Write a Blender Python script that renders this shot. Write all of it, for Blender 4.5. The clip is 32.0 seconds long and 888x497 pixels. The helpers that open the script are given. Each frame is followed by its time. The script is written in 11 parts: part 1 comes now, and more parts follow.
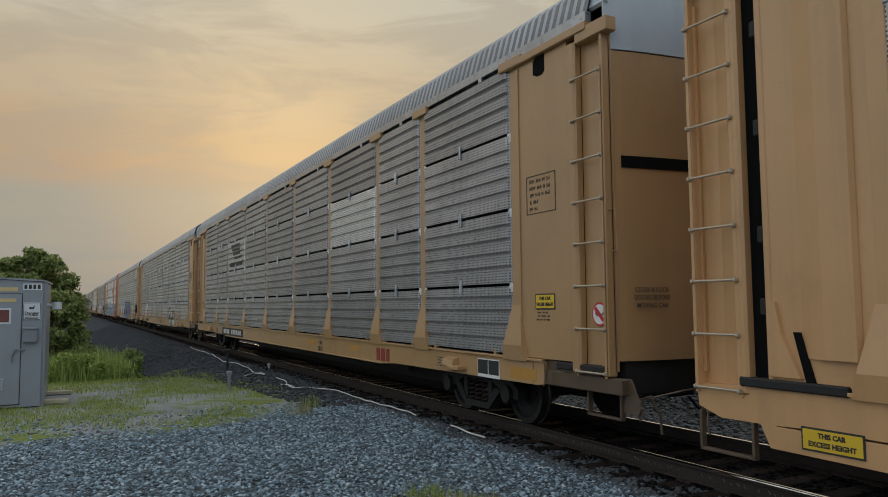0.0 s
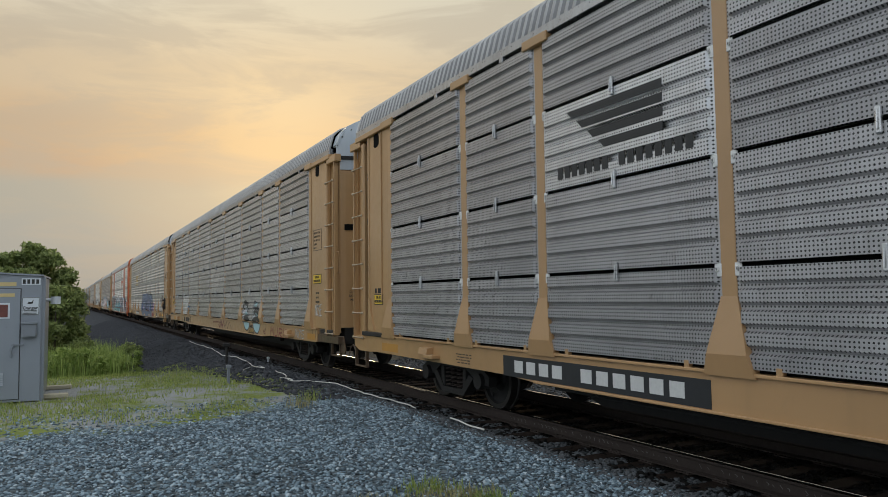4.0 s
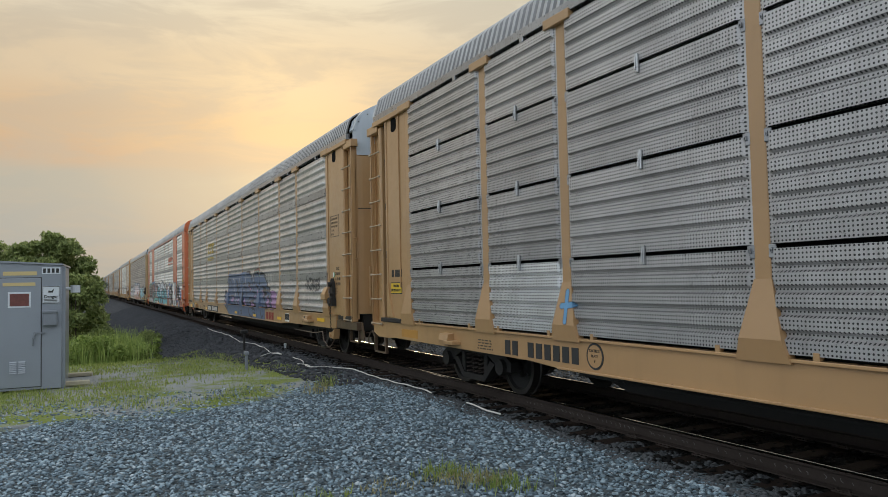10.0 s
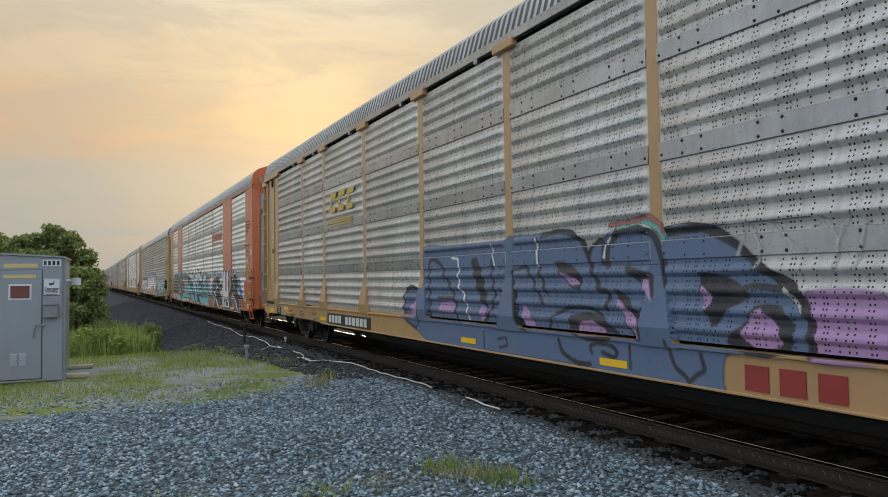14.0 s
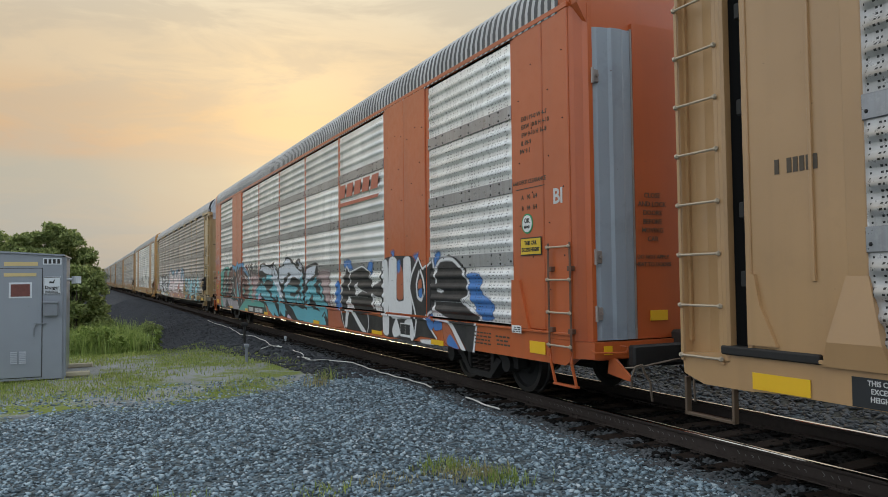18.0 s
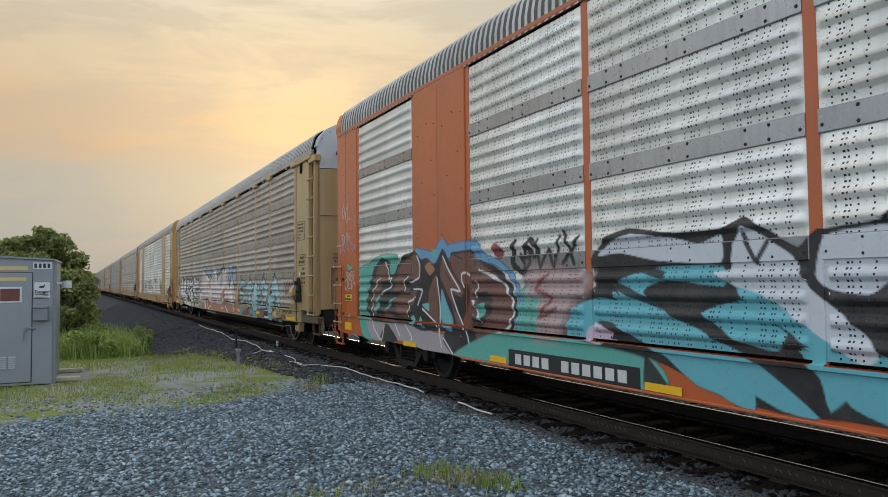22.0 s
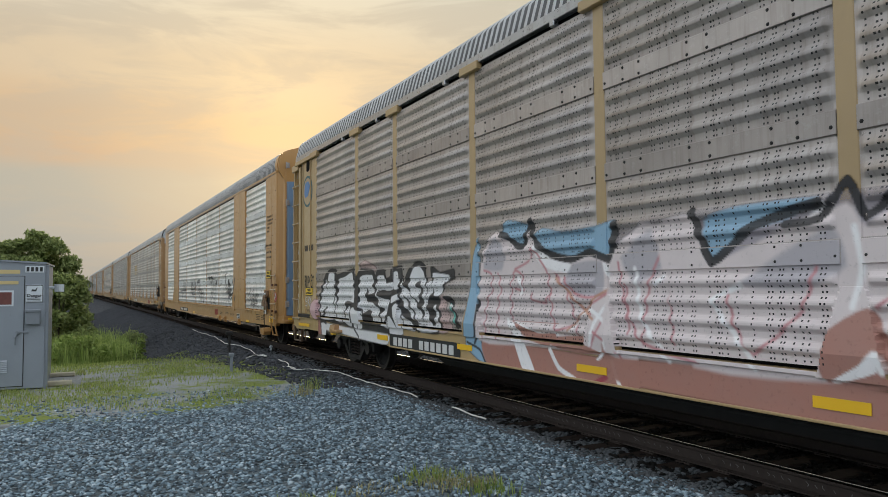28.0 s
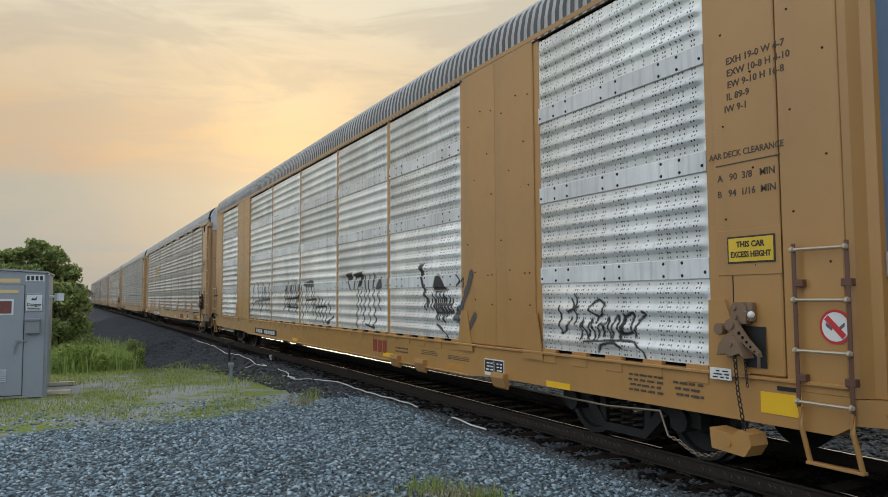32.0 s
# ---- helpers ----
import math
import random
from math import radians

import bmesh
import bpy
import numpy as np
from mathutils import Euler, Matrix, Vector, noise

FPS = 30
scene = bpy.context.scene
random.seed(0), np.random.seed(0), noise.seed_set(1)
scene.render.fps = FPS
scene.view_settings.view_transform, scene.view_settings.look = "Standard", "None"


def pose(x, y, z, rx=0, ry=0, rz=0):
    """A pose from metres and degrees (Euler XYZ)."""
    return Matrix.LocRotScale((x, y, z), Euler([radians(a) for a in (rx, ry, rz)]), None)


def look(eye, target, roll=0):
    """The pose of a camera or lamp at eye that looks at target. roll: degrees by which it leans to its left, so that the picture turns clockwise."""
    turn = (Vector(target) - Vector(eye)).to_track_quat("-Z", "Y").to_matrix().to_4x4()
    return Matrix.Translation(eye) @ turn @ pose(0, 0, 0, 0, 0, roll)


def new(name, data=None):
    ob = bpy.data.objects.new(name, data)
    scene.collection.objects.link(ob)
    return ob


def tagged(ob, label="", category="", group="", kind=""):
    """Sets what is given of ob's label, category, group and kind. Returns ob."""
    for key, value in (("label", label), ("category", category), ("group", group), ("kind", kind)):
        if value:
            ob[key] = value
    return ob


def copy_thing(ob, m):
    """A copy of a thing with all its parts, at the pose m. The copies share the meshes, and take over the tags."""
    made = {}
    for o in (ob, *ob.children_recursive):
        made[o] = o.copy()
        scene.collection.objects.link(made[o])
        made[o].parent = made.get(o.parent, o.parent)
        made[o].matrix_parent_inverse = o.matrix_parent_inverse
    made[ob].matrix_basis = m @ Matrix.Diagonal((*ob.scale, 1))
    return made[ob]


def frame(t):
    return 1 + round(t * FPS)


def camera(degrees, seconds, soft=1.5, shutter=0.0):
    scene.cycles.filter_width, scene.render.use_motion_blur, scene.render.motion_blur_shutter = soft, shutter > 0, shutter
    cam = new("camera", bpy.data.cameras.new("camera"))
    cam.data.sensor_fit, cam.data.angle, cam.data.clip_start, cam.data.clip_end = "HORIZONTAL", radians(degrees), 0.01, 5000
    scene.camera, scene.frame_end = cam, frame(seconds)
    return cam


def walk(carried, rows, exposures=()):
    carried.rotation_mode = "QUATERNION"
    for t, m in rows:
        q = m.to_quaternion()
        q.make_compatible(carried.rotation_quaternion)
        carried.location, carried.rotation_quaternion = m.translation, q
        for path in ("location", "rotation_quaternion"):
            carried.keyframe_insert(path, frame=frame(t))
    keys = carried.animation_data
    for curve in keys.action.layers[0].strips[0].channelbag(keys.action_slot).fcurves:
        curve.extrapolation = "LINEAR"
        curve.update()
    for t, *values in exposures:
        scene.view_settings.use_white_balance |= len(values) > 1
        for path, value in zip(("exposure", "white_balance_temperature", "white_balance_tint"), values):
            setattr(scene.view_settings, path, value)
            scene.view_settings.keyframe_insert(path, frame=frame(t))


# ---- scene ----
# ---- camera ----
LENGTH = 32.0
cam = camera(62.58, LENGTH, soft=0.5, shutter=0.03)
EYE = (-6.56, 0.0, 1.665)
# seconds, yaw, pitch, roll of a camera held by hand on one spot
ROWS = [
    (0, -27.33, 4.35, 0.50), (0.5, -27.33, 4.32, 0.47), (1, -27.39, 4.24, 0.54), (1.5, -27.48, 4.21, 0.60),
    (2, -27.57, 4.12, 0.74), (2.5, -27.62, 4.10, 0.69), (4.5, -27.30, 3.66, 0.78), (5, -27.12, 3.54, 0.74),
    (5.5, -26.96, 3.42, 0.68), (6, -26.86, 3.30, 0.66), (6.5, -26.77, 3.15, 0.76), (7, -26.72, 3.07, 0.79),
    (7.5, -26.68, 2.97, 0.96), (8, -26.59, 2.90, 1.07), (8.5, -26.49, 2.83, 1.13), (9, -26.41, 2.77, 1.20),
    (9.5, -26.32, 2.72, 1.22), (10, -26.23, 2.68, 1.24), (10.5, -26.11, 2.66, 1.20), (11, -25.98, 2.65, 1.08),
    (11.5, -25.87, 2.62, 1.00), (12, -25.82, 2.58, 0.96), (12.5, -25.81, 2.51, 0.86), (13, -25.88, 2.44, 0.84),
    (13.5, -26.03, 2.37, 0.85), (14, -26.20, 2.27, 0.89), (14.5, -26.31, 2.24, 0.82), (16.5, -26.02, 2.23, 0.60),
    (17, -26.02, 2.23, 0.60), (17.5, -26.10, 2.23, 0.69), (18, -26.18, 2.26, 0.67), (18.5, -26.27, 2.32, 0.69),
    (19, -26.39, 2.30, 0.82), (19.5, -26.53, 2.30, 0.89), (20, -26.64, 2.35, 0.88), (20.5, -26.74, 2.41, 0.87),
    (21, -26.82, 2.49, 0.76), (21.5, -26.82, 2.56, 0.70), (22, -26.77, 2.63, 0.62), (22.5, -26.74, 2.65, 0.62),
    (23, -26.75, 2.71, 0.60), (23.5, -26.79, 2.74, 0.63), (24, -26.89, 2.77, 0.59), (24.5, -27.05, 2.76, 0.55),
    (25, -27.17, 2.74, 0.53), (25.5, -27.24, 2.74, 0.51), (27.5, -27.20, 2.88, 0.55), (28, -27.23, 2.98, 0.49),
    (28.5, -27.23, 3.10, 0.44), (29, -27.16, 3.22, 0.39), (29.5, -27.08, 3.37, 0.31), (30, -27.03, 3.45, 0.37),
    (30.5, -27.06, 3.56, 0.35), (31, -27.13, 3.62, 0.40), (31.5, -27.18, 3.69, 0.39), (32, -27.21, 3.75, 0.36),
]
walk(cam, [(t, pose(*EYE, 90 + p, r, y)) for t, y, p, r in ROWS], exposures=[(0.0, -0.33), (1.0, -0.16), (2.0, -0.10), (5.0, 0.0), (14.0, 0.12), (LENGTH, 0.12)])

# ---- sky and sun ----
SUN_AZ, SUN_EL = 15.0, 12.0      # degrees east of the track's line, and above the horizon
sun_dir = Vector((math.sin(radians(SUN_AZ)) * math.cos(radians(SUN_EL)), math.cos(radians(SUN_AZ)) * math.cos(radians(SUN_EL)), math.sin(radians(SUN_EL))))


class Nodes:
    """A short way to write node trees."""

    def __init__(self, tree):
        self.tree = tree

    def add(self, kind, **values):
        n = self.tree.nodes.new(kind)
        for k, v in values.items():
            if k == "op":
                n.operation = v
            elif k == "blend":
                n.blend_type = v
        return n

    def link(self, a, b):
        self.tree.links.new(a, b)

    def put(self, socket, v):
        if hasattr(v, "is_output"):
            self.link(v, socket)
        elif v is not None:
            socket.default_value = v

    def math(self, op, a, b=None, c=None, clamp=False):
        n = self.add("ShaderNodeMath", op=op)
        n.use_clamp = clamp
        for s, v in zip(n.inputs, (a, b, c)):
            self.put(s, v)
        return n.outputs[0]

    def vec(self, op, a, b=None):
        n = self.add("ShaderNodeVectorMath", op=op)
        self.put(n.inputs[0], a)
        if b is not None:
            self.put(n.inputs[1], b)
        return n.outputs["Value"] if op in ("DOT_PRODUCT", "LENGTH", "DISTANCE") else n.outputs[0]

    def mix(self, f, a, b, blend="MIX"):
        n = self.add("ShaderNodeMix")
        n.data_type, n.blend_type = "RGBA", blend
        self.put(n.inputs[0], f)
        self.put(n.inputs[6], a)
        self.put(n.inputs[7], b)
        return n.outputs[2]

    def ramp(self, v, stops, mode="LINEAR"):
        n = self.add("ShaderNodeValToRGB")
        n.color_ramp.interpolation = mode
        el = n.color_ramp.elements
        while len(el) < len(stops):
            el.new(0.5)
        for e, (p, c) in zip(el, stops):
            e.position = p
            e.color = (c, c, c, 1) if not hasattr(c, "__len__") else (*c, 1)
        self.put(n.inputs[0], v)
        return n.outputs[0]

    def noise(self, vector, scale, detail=4, rough=0.55, distort=0.0):
        n = self.add("ShaderNodeTexNoise")
        self.put(n.inputs["Vector"], vector)
        n.inputs["Scale"].default_value, n.inputs["Detail"].default_value = scale, detail
        n.inputs["Roughness"].default_value, n.inputs["Distortion"].default_value = rough, distort
        return n.outputs["Fac"]

    def scaled(self, vector, s):
        n = self.add("ShaderNodeMapping")
        self.put(n.inputs["Vector"], vector)
        n.inputs["Scale"].default_value = s
        return n.outputs[0]

    def coord(self, kind="Object"):
        return self.add("ShaderNodeTexCoord").outputs[kind]

    def split(self, v):
        n = self.add("ShaderNodeSeparateXYZ")
        self.put(n.inputs[0], v)
        return n.outputs


world = bpy.data.worlds.new("evening")
scene.world = world
world.use_nodes = True
N = Nodes(world.node_tree)
bg = world.node_tree.nodes["Background"]
d = N.coord("Generated")
dx, dy, dz = N.split(d)
sky = N.add("ShaderNodeTexSky")
sky.sky_type, sky.sun_disc = "NISHITA", False
sky.sun_elevation, sky.sun_rotation = radians(SUN_EL), radians(SUN_AZ)
sky.air_density, sky.dust_density, sky.ozone_density = 1.5, 4.0, 1.5
# a veil of thin evening cloud: grey haze at the horizon, an orange belt, cream above, cool grey away from the sun
flat = N.scaled(d, (1.6, 1.6, 7.0))
n1 = N.noise(flat, 1.7, 5, 0.55, 0.6)
n2 = N.noise(N.scaled(d, (2.2, 2.2, 9.0)), 2.3, 5, 0.6, 0.5)
el = N.math("ADD", dz, N.math("MULTIPLY", N.math("SUBTRACT", n1, 0.5), 0.045))
warm = N.ramp(el, [(0.0, (0.34, 0.36, 0.345)), (0.08, (0.37, 0.372, 0.34)), (0.143, (0.40, 0.385, 0.33)), (0.162, (0.525, 0.375, 0.255)), (0.20, (0.590, 0.402, 0.240)), (0.27, (0.615, 0.490, 0.335)), (0.38, (0.665, 0.616, 0.487)), (0.7, (0.73, 0.742, 0.715)), (1.0, (0.86, 0.94, 1.0))], "EASE")
cool = N.ramp(el, [(0.0, (0.50, 0.55, 0.61)), (0.15, (0.76, 0.83, 0.91)), (0.5, (0.98, 1.07, 1.17)), (1.0, (0.94, 1.03, 1.11))])
toward = N.vec("DOT_PRODUCT", d, tuple(sun_dir))
side = N.ramp(toward, [(0.30, 0.0), (0.88, 1.0)], "EASE")
veil = N.mix(side, cool, warm)
glow = N.ramp(toward, [(0.962, 0.0), (0.992, 0.35), (1.0, 1.0)], "EASE")
veil = N.mix(N.math("MULTIPLY", glow, 0.40), veil, (0.96, 0.70, 0.36, 1))
streak = N.ramp(n2, [(0.43, 0.0), (0.62, 1.0)], "EASE")
veil = N.mix(N.math("MULTIPLY", N.math("MULTIPLY", streak, side), 0.50), veil, (0.45, 0.395, 0.315, 1))
sky_part = N.vec("MULTIPLY", sky.outputs[0], (0.004, 0.004, 0.004))
N.link(N.vec("ADD", veil, sky_part), bg.inputs[0])
bg.inputs[1].default_value = 1.0

sun_data = bpy.data.lights.new("sun", "SUN")
sun_data.energy, sun_data.angle, sun_data.color = 0.7, radians(12), (1.0, 0.72, 0.42)
sun = new("sun", sun_data)
sun.matrix_world = look((0, 60, 30), tuple(Vector((0, 60, 30)) - sun_dir))

# ---- materials ----


def material(name, rough=0.6, metal=0.0, build=None, spec=0.5):
    m = bpy.data.materials.new(name)
    m.use_nodes = True
    n = Nodes(m.node_tree)
    b = m.node_tree.nodes["Principled BSDF"]
    b.inputs["Roughness"].default_value, b.inputs["Metallic"].default_value = rough, metal
    b.inputs["Specular IOR Level"].default_value = spec
    if build:
        build(n, b)
    return m


def bump(n, b, height, strength=0.3, distance=0.01):
    k = n.add("ShaderNodeBump")
    k.inputs["Strength"].default_value, k.inputs["Distance"].default_value = strength, distance
    n.put(k.inputs["Height"], height)
    n.link(k.outputs[0], b.inputs["Normal"])


def random_of(n):
    return n.add("ShaderNodeObjectInfo").outputs["Random"]


def painted_steel(name, colour, rough=0.34, dirt=(0.10, 0.075, 0.05), amount=0.5, streaks=1.0):
    """Weathered paint on steel: fading, streaks that run down, rust specks."""
    def build(n, b):
        c = n.coord("Object")
        big = n.noise(c, 0.55, 3, 0.55)
        fine = n.noise(c, 7.0, 6, 0.7)
        run = n.noise(n.scaled(c, (2.0, 2.6, 0.16)), 1.5, 3, 0.55)
        grime = n.noise(n.vec("ADD", c, (3.7, 1.3, 0.0)), 1.6, 6, 0.68)
        base = n.mix(n.ramp(big, [(0.3, 0.0), (0.7, 1.0)]), (*[k * 0.90 for k in colour], 1), (*[min(1, k * 1.08) for k in colour], 1))
        base = n.mix(n.math("MULTIPLY", n.ramp(run, [(0.50, 0.0), (0.78, 1.0)]), 0.30 * amount * streaks), base, (*dirt, 1))
        base = n.mix(n.math("MULTIPLY", n.ramp(grime, [(0.52, 0.0), (0.72, 1.0)]), 0.34 * amount), base, (*[k * 0.55 for k in colour], 1))
        base = n.mix(n.math("MULTIPLY", n.ramp(fine, [(0.60, 0.0), (0.78, 1.0)]), 0.22 * amount), base, (*dirt, 1))
        spot = n.noise(c, 15.0, 2, 0.5)
        base = n.mix(n.math("MULTIPLY", n.ramp(spot, [(0.765, 0.0), (0.79, 1.0)]), 0.7 * min(1.0, amount + 0.2)), base, (0.075, 0.035, 0.018, 1))
        n.put(b.inputs["Base Color"], base)
        n.put(b.inputs["Roughness"], n.ramp(fine, [(0.3, rough - 0.06), (0.8, min(1, rough + 0.18))]))
        bump(n, b, n.math("ADD", n.math("MULTIPLY", big, 1.0), n.math("MULTIPLY", fine, 0.05)), 0.22, 0.02)
    m = material(name, rough, 0.0, build)
    b = m.node_tree.nodes["Principled BSDF"]
    b.inputs["Coat Weight"].default_value, b.inputs["Coat Roughness"].default_value, b.inputs["Coat IOR"].default_value = 0.28, 0.18, 1.5
    return m


def dots(n, y, z, py, pz, r):
    """1 inside round holes on a grid."""
    a = n.math("SUBTRACT", n.math("FRACT", n.math("DIVIDE", y, py)), 0.5)
    c = n.math("SUBTRACT", n.math("FRACT", n.math("DIVIDE", z, pz)), 0.5)
    q = n.math("SQRT", n.math("ADD", n.math("POWER", n.math("MULTIPLY", a, py), 2.0), n.math("POWER", n.math("MULTIPLY", c, pz), 2.0)))
    return n.math("LESS_THAN", q, r)


def punched(n, y, z):
    """1 inside small slots in upright columns, some of them in close pairs."""
    wide, stops = 0.0155 / 1.31, [(0.0, 0.0)]
    for c in (0.05, 0.085, 0.20, 0.26, 0.335, 0.42, 0.455, 0.53, 0.565, 0.72, 0.88, 1.0, 1.06, 1.095, 1.18):
        stops += [(c / 1.31, 1.0), (c / 1.31 + wide, 0.0)]
    u = n.math("FRACT", n.math("DIVIDE", n.math("ADD", y, 1.26), 1.31))
    a = n.ramp(u, stops, "CONSTANT")
    v = n.math("FRACT", n.math("DIVIDE", z, 0.045))
    return n.math("MULTIPLY", a, n.math("MULTIPLY", n.math("GREATER_THAN", v, 0.33), n.math("LESS_THAN", v, 0.70)))


def galvanised(name, colour, holes="", metal=0.72, rough=0.33, brown=0.0):
    """Zinc-coated sheet with rows of small holes, stained and dulled by weather."""
    def build(n, b):
        c = n.coord("Object")
        x, y, z = n.split(c)
        rnd = random_of(n)
        shift = n.add("ShaderNodeCombineXYZ")
        n.put(shift.inputs[1], n.math("MULTIPLY", rnd, 40.0))
        n.put(shift.inputs[2], n.math("MULTIPLY", rnd, 17.0))
        w = n.vec("ADD", c, shift.outputs[0])
        big = n.noise(w, 1.1, 4, 0.6)
        fine = n.noise(w, 14.0, 4, 0.7)
        run = n.noise(n.scaled(w, (1.0, 9.0, 0.6)), 1.6, 4, 0.6)
        k = n.math("ADD", 0.84, n.math("MULTIPLY", rnd, 0.30))
        base = n.mix(n.ramp(big, [(0.3, 0.0), (0.72, 1.0)]), (*[v * 0.80 for v in colour], 1), (*[min(1, v * 1.12) for v in colour], 1))
        base = n.mix(n.math("MULTIPLY", n.ramp(run, [(0.48, 0.0), (0.78, 1.0)]), 0.35 + brown), base, (0.17, 0.13, 0.10, 1))
        base = n.mix(n.math("MULTIPLY", n.ramp(fine, [(0.55, 0.0), (0.75, 1.0)]), 0.22), base, (0.72, 0.72, 0.70, 1))
        kk = n.add("ShaderNodeCombineXYZ")
        for s in kk.inputs:
            n.put(s, k)
        base = n.vec("MULTIPLY", base, kk.outputs[0])
        mask = None
        if holes == "grid":
            mask = dots(n, y, z, 0.036, 0.036, 0.0088)
        elif holes == "columns":
            mask = punched(n, y, z)
        if mask is not None:
            base = n.mix(mask, base, (0.012, 0.012, 0.012, 1))
            n.put(b.inputs["Metallic"], n.math("MULTIPLY", n.math("SUBTRACT", 1.0, mask), metal))
        n.put(b.inputs["Base Color"], base)
        n.put(b.inputs["Roughness"], n.ramp(fine, [(0.3, rough - 0.1), (0.8, rough + 0.18)]))
        bump(n, b, n.math("ADD", n.math("MULTIPLY", big, 0.8), n.math("MULTIPLY", fine, 0.06)), 0.22, 0.02)
    return material(name, rough, metal, build)


def plain(name, colour, rough=0.6, metal=0.0, vary=0.15, scale=6.0, lift=0.25, spec=0.5):
    def build(n, b):
        c = n.coord("Object")
        f = n.noise(c, scale, 5, 0.65)
        g = n.noise(c, scale * 0.13, 3, 0.6)
        base = n.mix(f, (*[k * (1 - vary) for k in colour], 1), (*[min(1, k * (1 + vary)) for k in colour], 1))
        base = n.mix(n.math("MULTIPLY", n.ramp(g, [(0.4, 0.0), (0.7, 1.0)]), vary), base, (*[k * 0.6 for k in colour], 1))
        n.put(b.inputs["Base Color"], base)
        bump(n, b, f, lift, 0.01)
    return material(name, rough, metal, build, spec)


TAN = painted_steel("tan_paint", (0.44, 0.262, 0.120), amount=0.40)
TAN_PALE = painted_steel("pale_tan_paint", (0.57, 0.325, 0.145), amount=0.55)
OLIVE = painted_steel("olive_tan_paint", (0.42, 0.290, 0.138), amount=0.5)
YELLOW = painted_steel("yellow_brown_paint", (0.44, 0.230, 0.070), amount=0.45)
RED_STRAP = painted_steel("red_brown_strap_paint", (0.12, 0.052, 0.030), 0.5, amount=0.6)
ORANGE = painted_steel("orange_red_paint", (0.50, 0.110, 0.028), amount=0.45)
ZINC = galvanised("galvanised_grid", (0.475, 0.465, 0.46), "grid", metal=0.40, rough=0.34)
ZINC_DULL = galvanised("galvanised_dull", (0.395, 0.39, 0.395), "grid", metal=0.40, rough=0.34)
ZINC_NEW = galvanised("galvanised_bright", (0.70, 0.71, 0.72), "grid", rough=0.42)
STEEL_COL = galvanised("galvanised_columns", (0.52, 0.51, 0.50), "columns", metal=0.35, rough=0.32, brown=0.10)
STEEL_WHITE = galvanised("pale_sheet_columns", (0.84, 0.84, 0.82), "columns", metal=0.25, brown=-0.15)
STEEL_BROWN = galvanised("stained_sheet_columns", (0.43, 0.385, 0.36), "columns", metal=0.30, rough=0.36, brown=0.2)
BAND = galvanised("galvanised_plain", (0.36, 0.37, 0.385), "")
BAND_BROWN = galvanised("stained_plain", (0.40, 0.36, 0.335), "", metal=0.5, rough=0.42, brown=0.1)
BAND_PALE = galvanised("pale_plain", (0.56, 0.57, 0.57), "")
BAND_LIGHT = galvanised("light_plain", (0.74, 0.76, 0.77), "", metal=0.3, rough=0.4)
# Darker roof colours that stand for the shade between the ribs.
ROOF_SHADE_PALE = plain("pale_shaded_roof_trough", (0.22, 0.22, 0.225), 0.7, 0.1, 0.3, 9)
ROOF_SHADE = plain("shaded_roof_trough", (0.115, 0.112, 0.112), 0.75, 0.1, 0.3, 9)
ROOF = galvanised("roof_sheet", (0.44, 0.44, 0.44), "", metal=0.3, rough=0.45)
GRIME_TAN = painted_steel("grimy_tan_paint", (0.115, 0.076, 0.048), amount=1.2, dirt=(0.035, 0.03, 0.027))
DOOR_TOP = painted_steel("white_door_paint", (0.47, 0.52, 0.57), amount=0.5, dirt=(0.22, 0.23, 0.24))
DOOR_BLUE = painted_steel("worn_blue_paint", (0.15, 0.235, 0.36), amount=1.2, dirt=(0.40, 0.44, 0.48))
DOOR_PALE = painted_steel("pale_blue_grey_paint", (0.31, 0.365, 0.42), amount=1.3, dirt=(0.10, 0.11, 0.12))
RUST = plain("rusted_steel", (0.050, 0.040, 0.035), 0.85, 0.0, 0.35, 18, 0.25, 0.15)
GREASE = plain("greasy_black_steel", (0.021, 0.020, 0.019), 0.65, 0.2, 0.3, 12)
# Rubber of the hoses, and the near-black that stands for unlit gaps and holes.
BLACK = plain("black_rubber_and_unlit_gap", (0.007, 0.007, 0.007), 0.9, 0, 0.15, 6.0, 0.25, 0.08)
RUNG = plain("worn_steel_rung", (0.19, 0.145, 0.11), 0.36, 0.55)
SHINE = plain("polished_rail_head", (0.72, 0.70, 0.67), 0.10, 1.0, 0.1, 30, 0.05)
WHEEL_RIM = plain("worn_wheel_tread", (0.085, 0.078, 0.072), 0.35, 0.8)
WHITE = plain("white_vinyl", (0.75, 0.75, 0.73), 0.5, 0, 0.08)
INK = plain("black_lettering", (0.03, 0.03, 0.03), 0.6)
SIGN_YELLOW = plain("yellow_vinyl", (0.72, 0.48, 0.03), 0.45, 0, 0.1)
RUNG_BRIGHT = plain("rubbed_bright_rung", (0.50, 0.42, 0.32), 0.34, 0.5)
BRAKE_TAN = painted_steel("dusty_brown_casting", (0.20, 0.125, 0.075), 0.55, amount=0.9, dirt=(0.06, 0.045, 0.035))
REFLECT = plain("yellow_reflector", (0.85, 0.50, 0.02), 0.35, 0, 0.06)
WOOD_TIE = plain("creosoted_wood", (0.030, 0.022, 0.018), 0.9, 0, 0.4, 14, 0.5, 0.08)


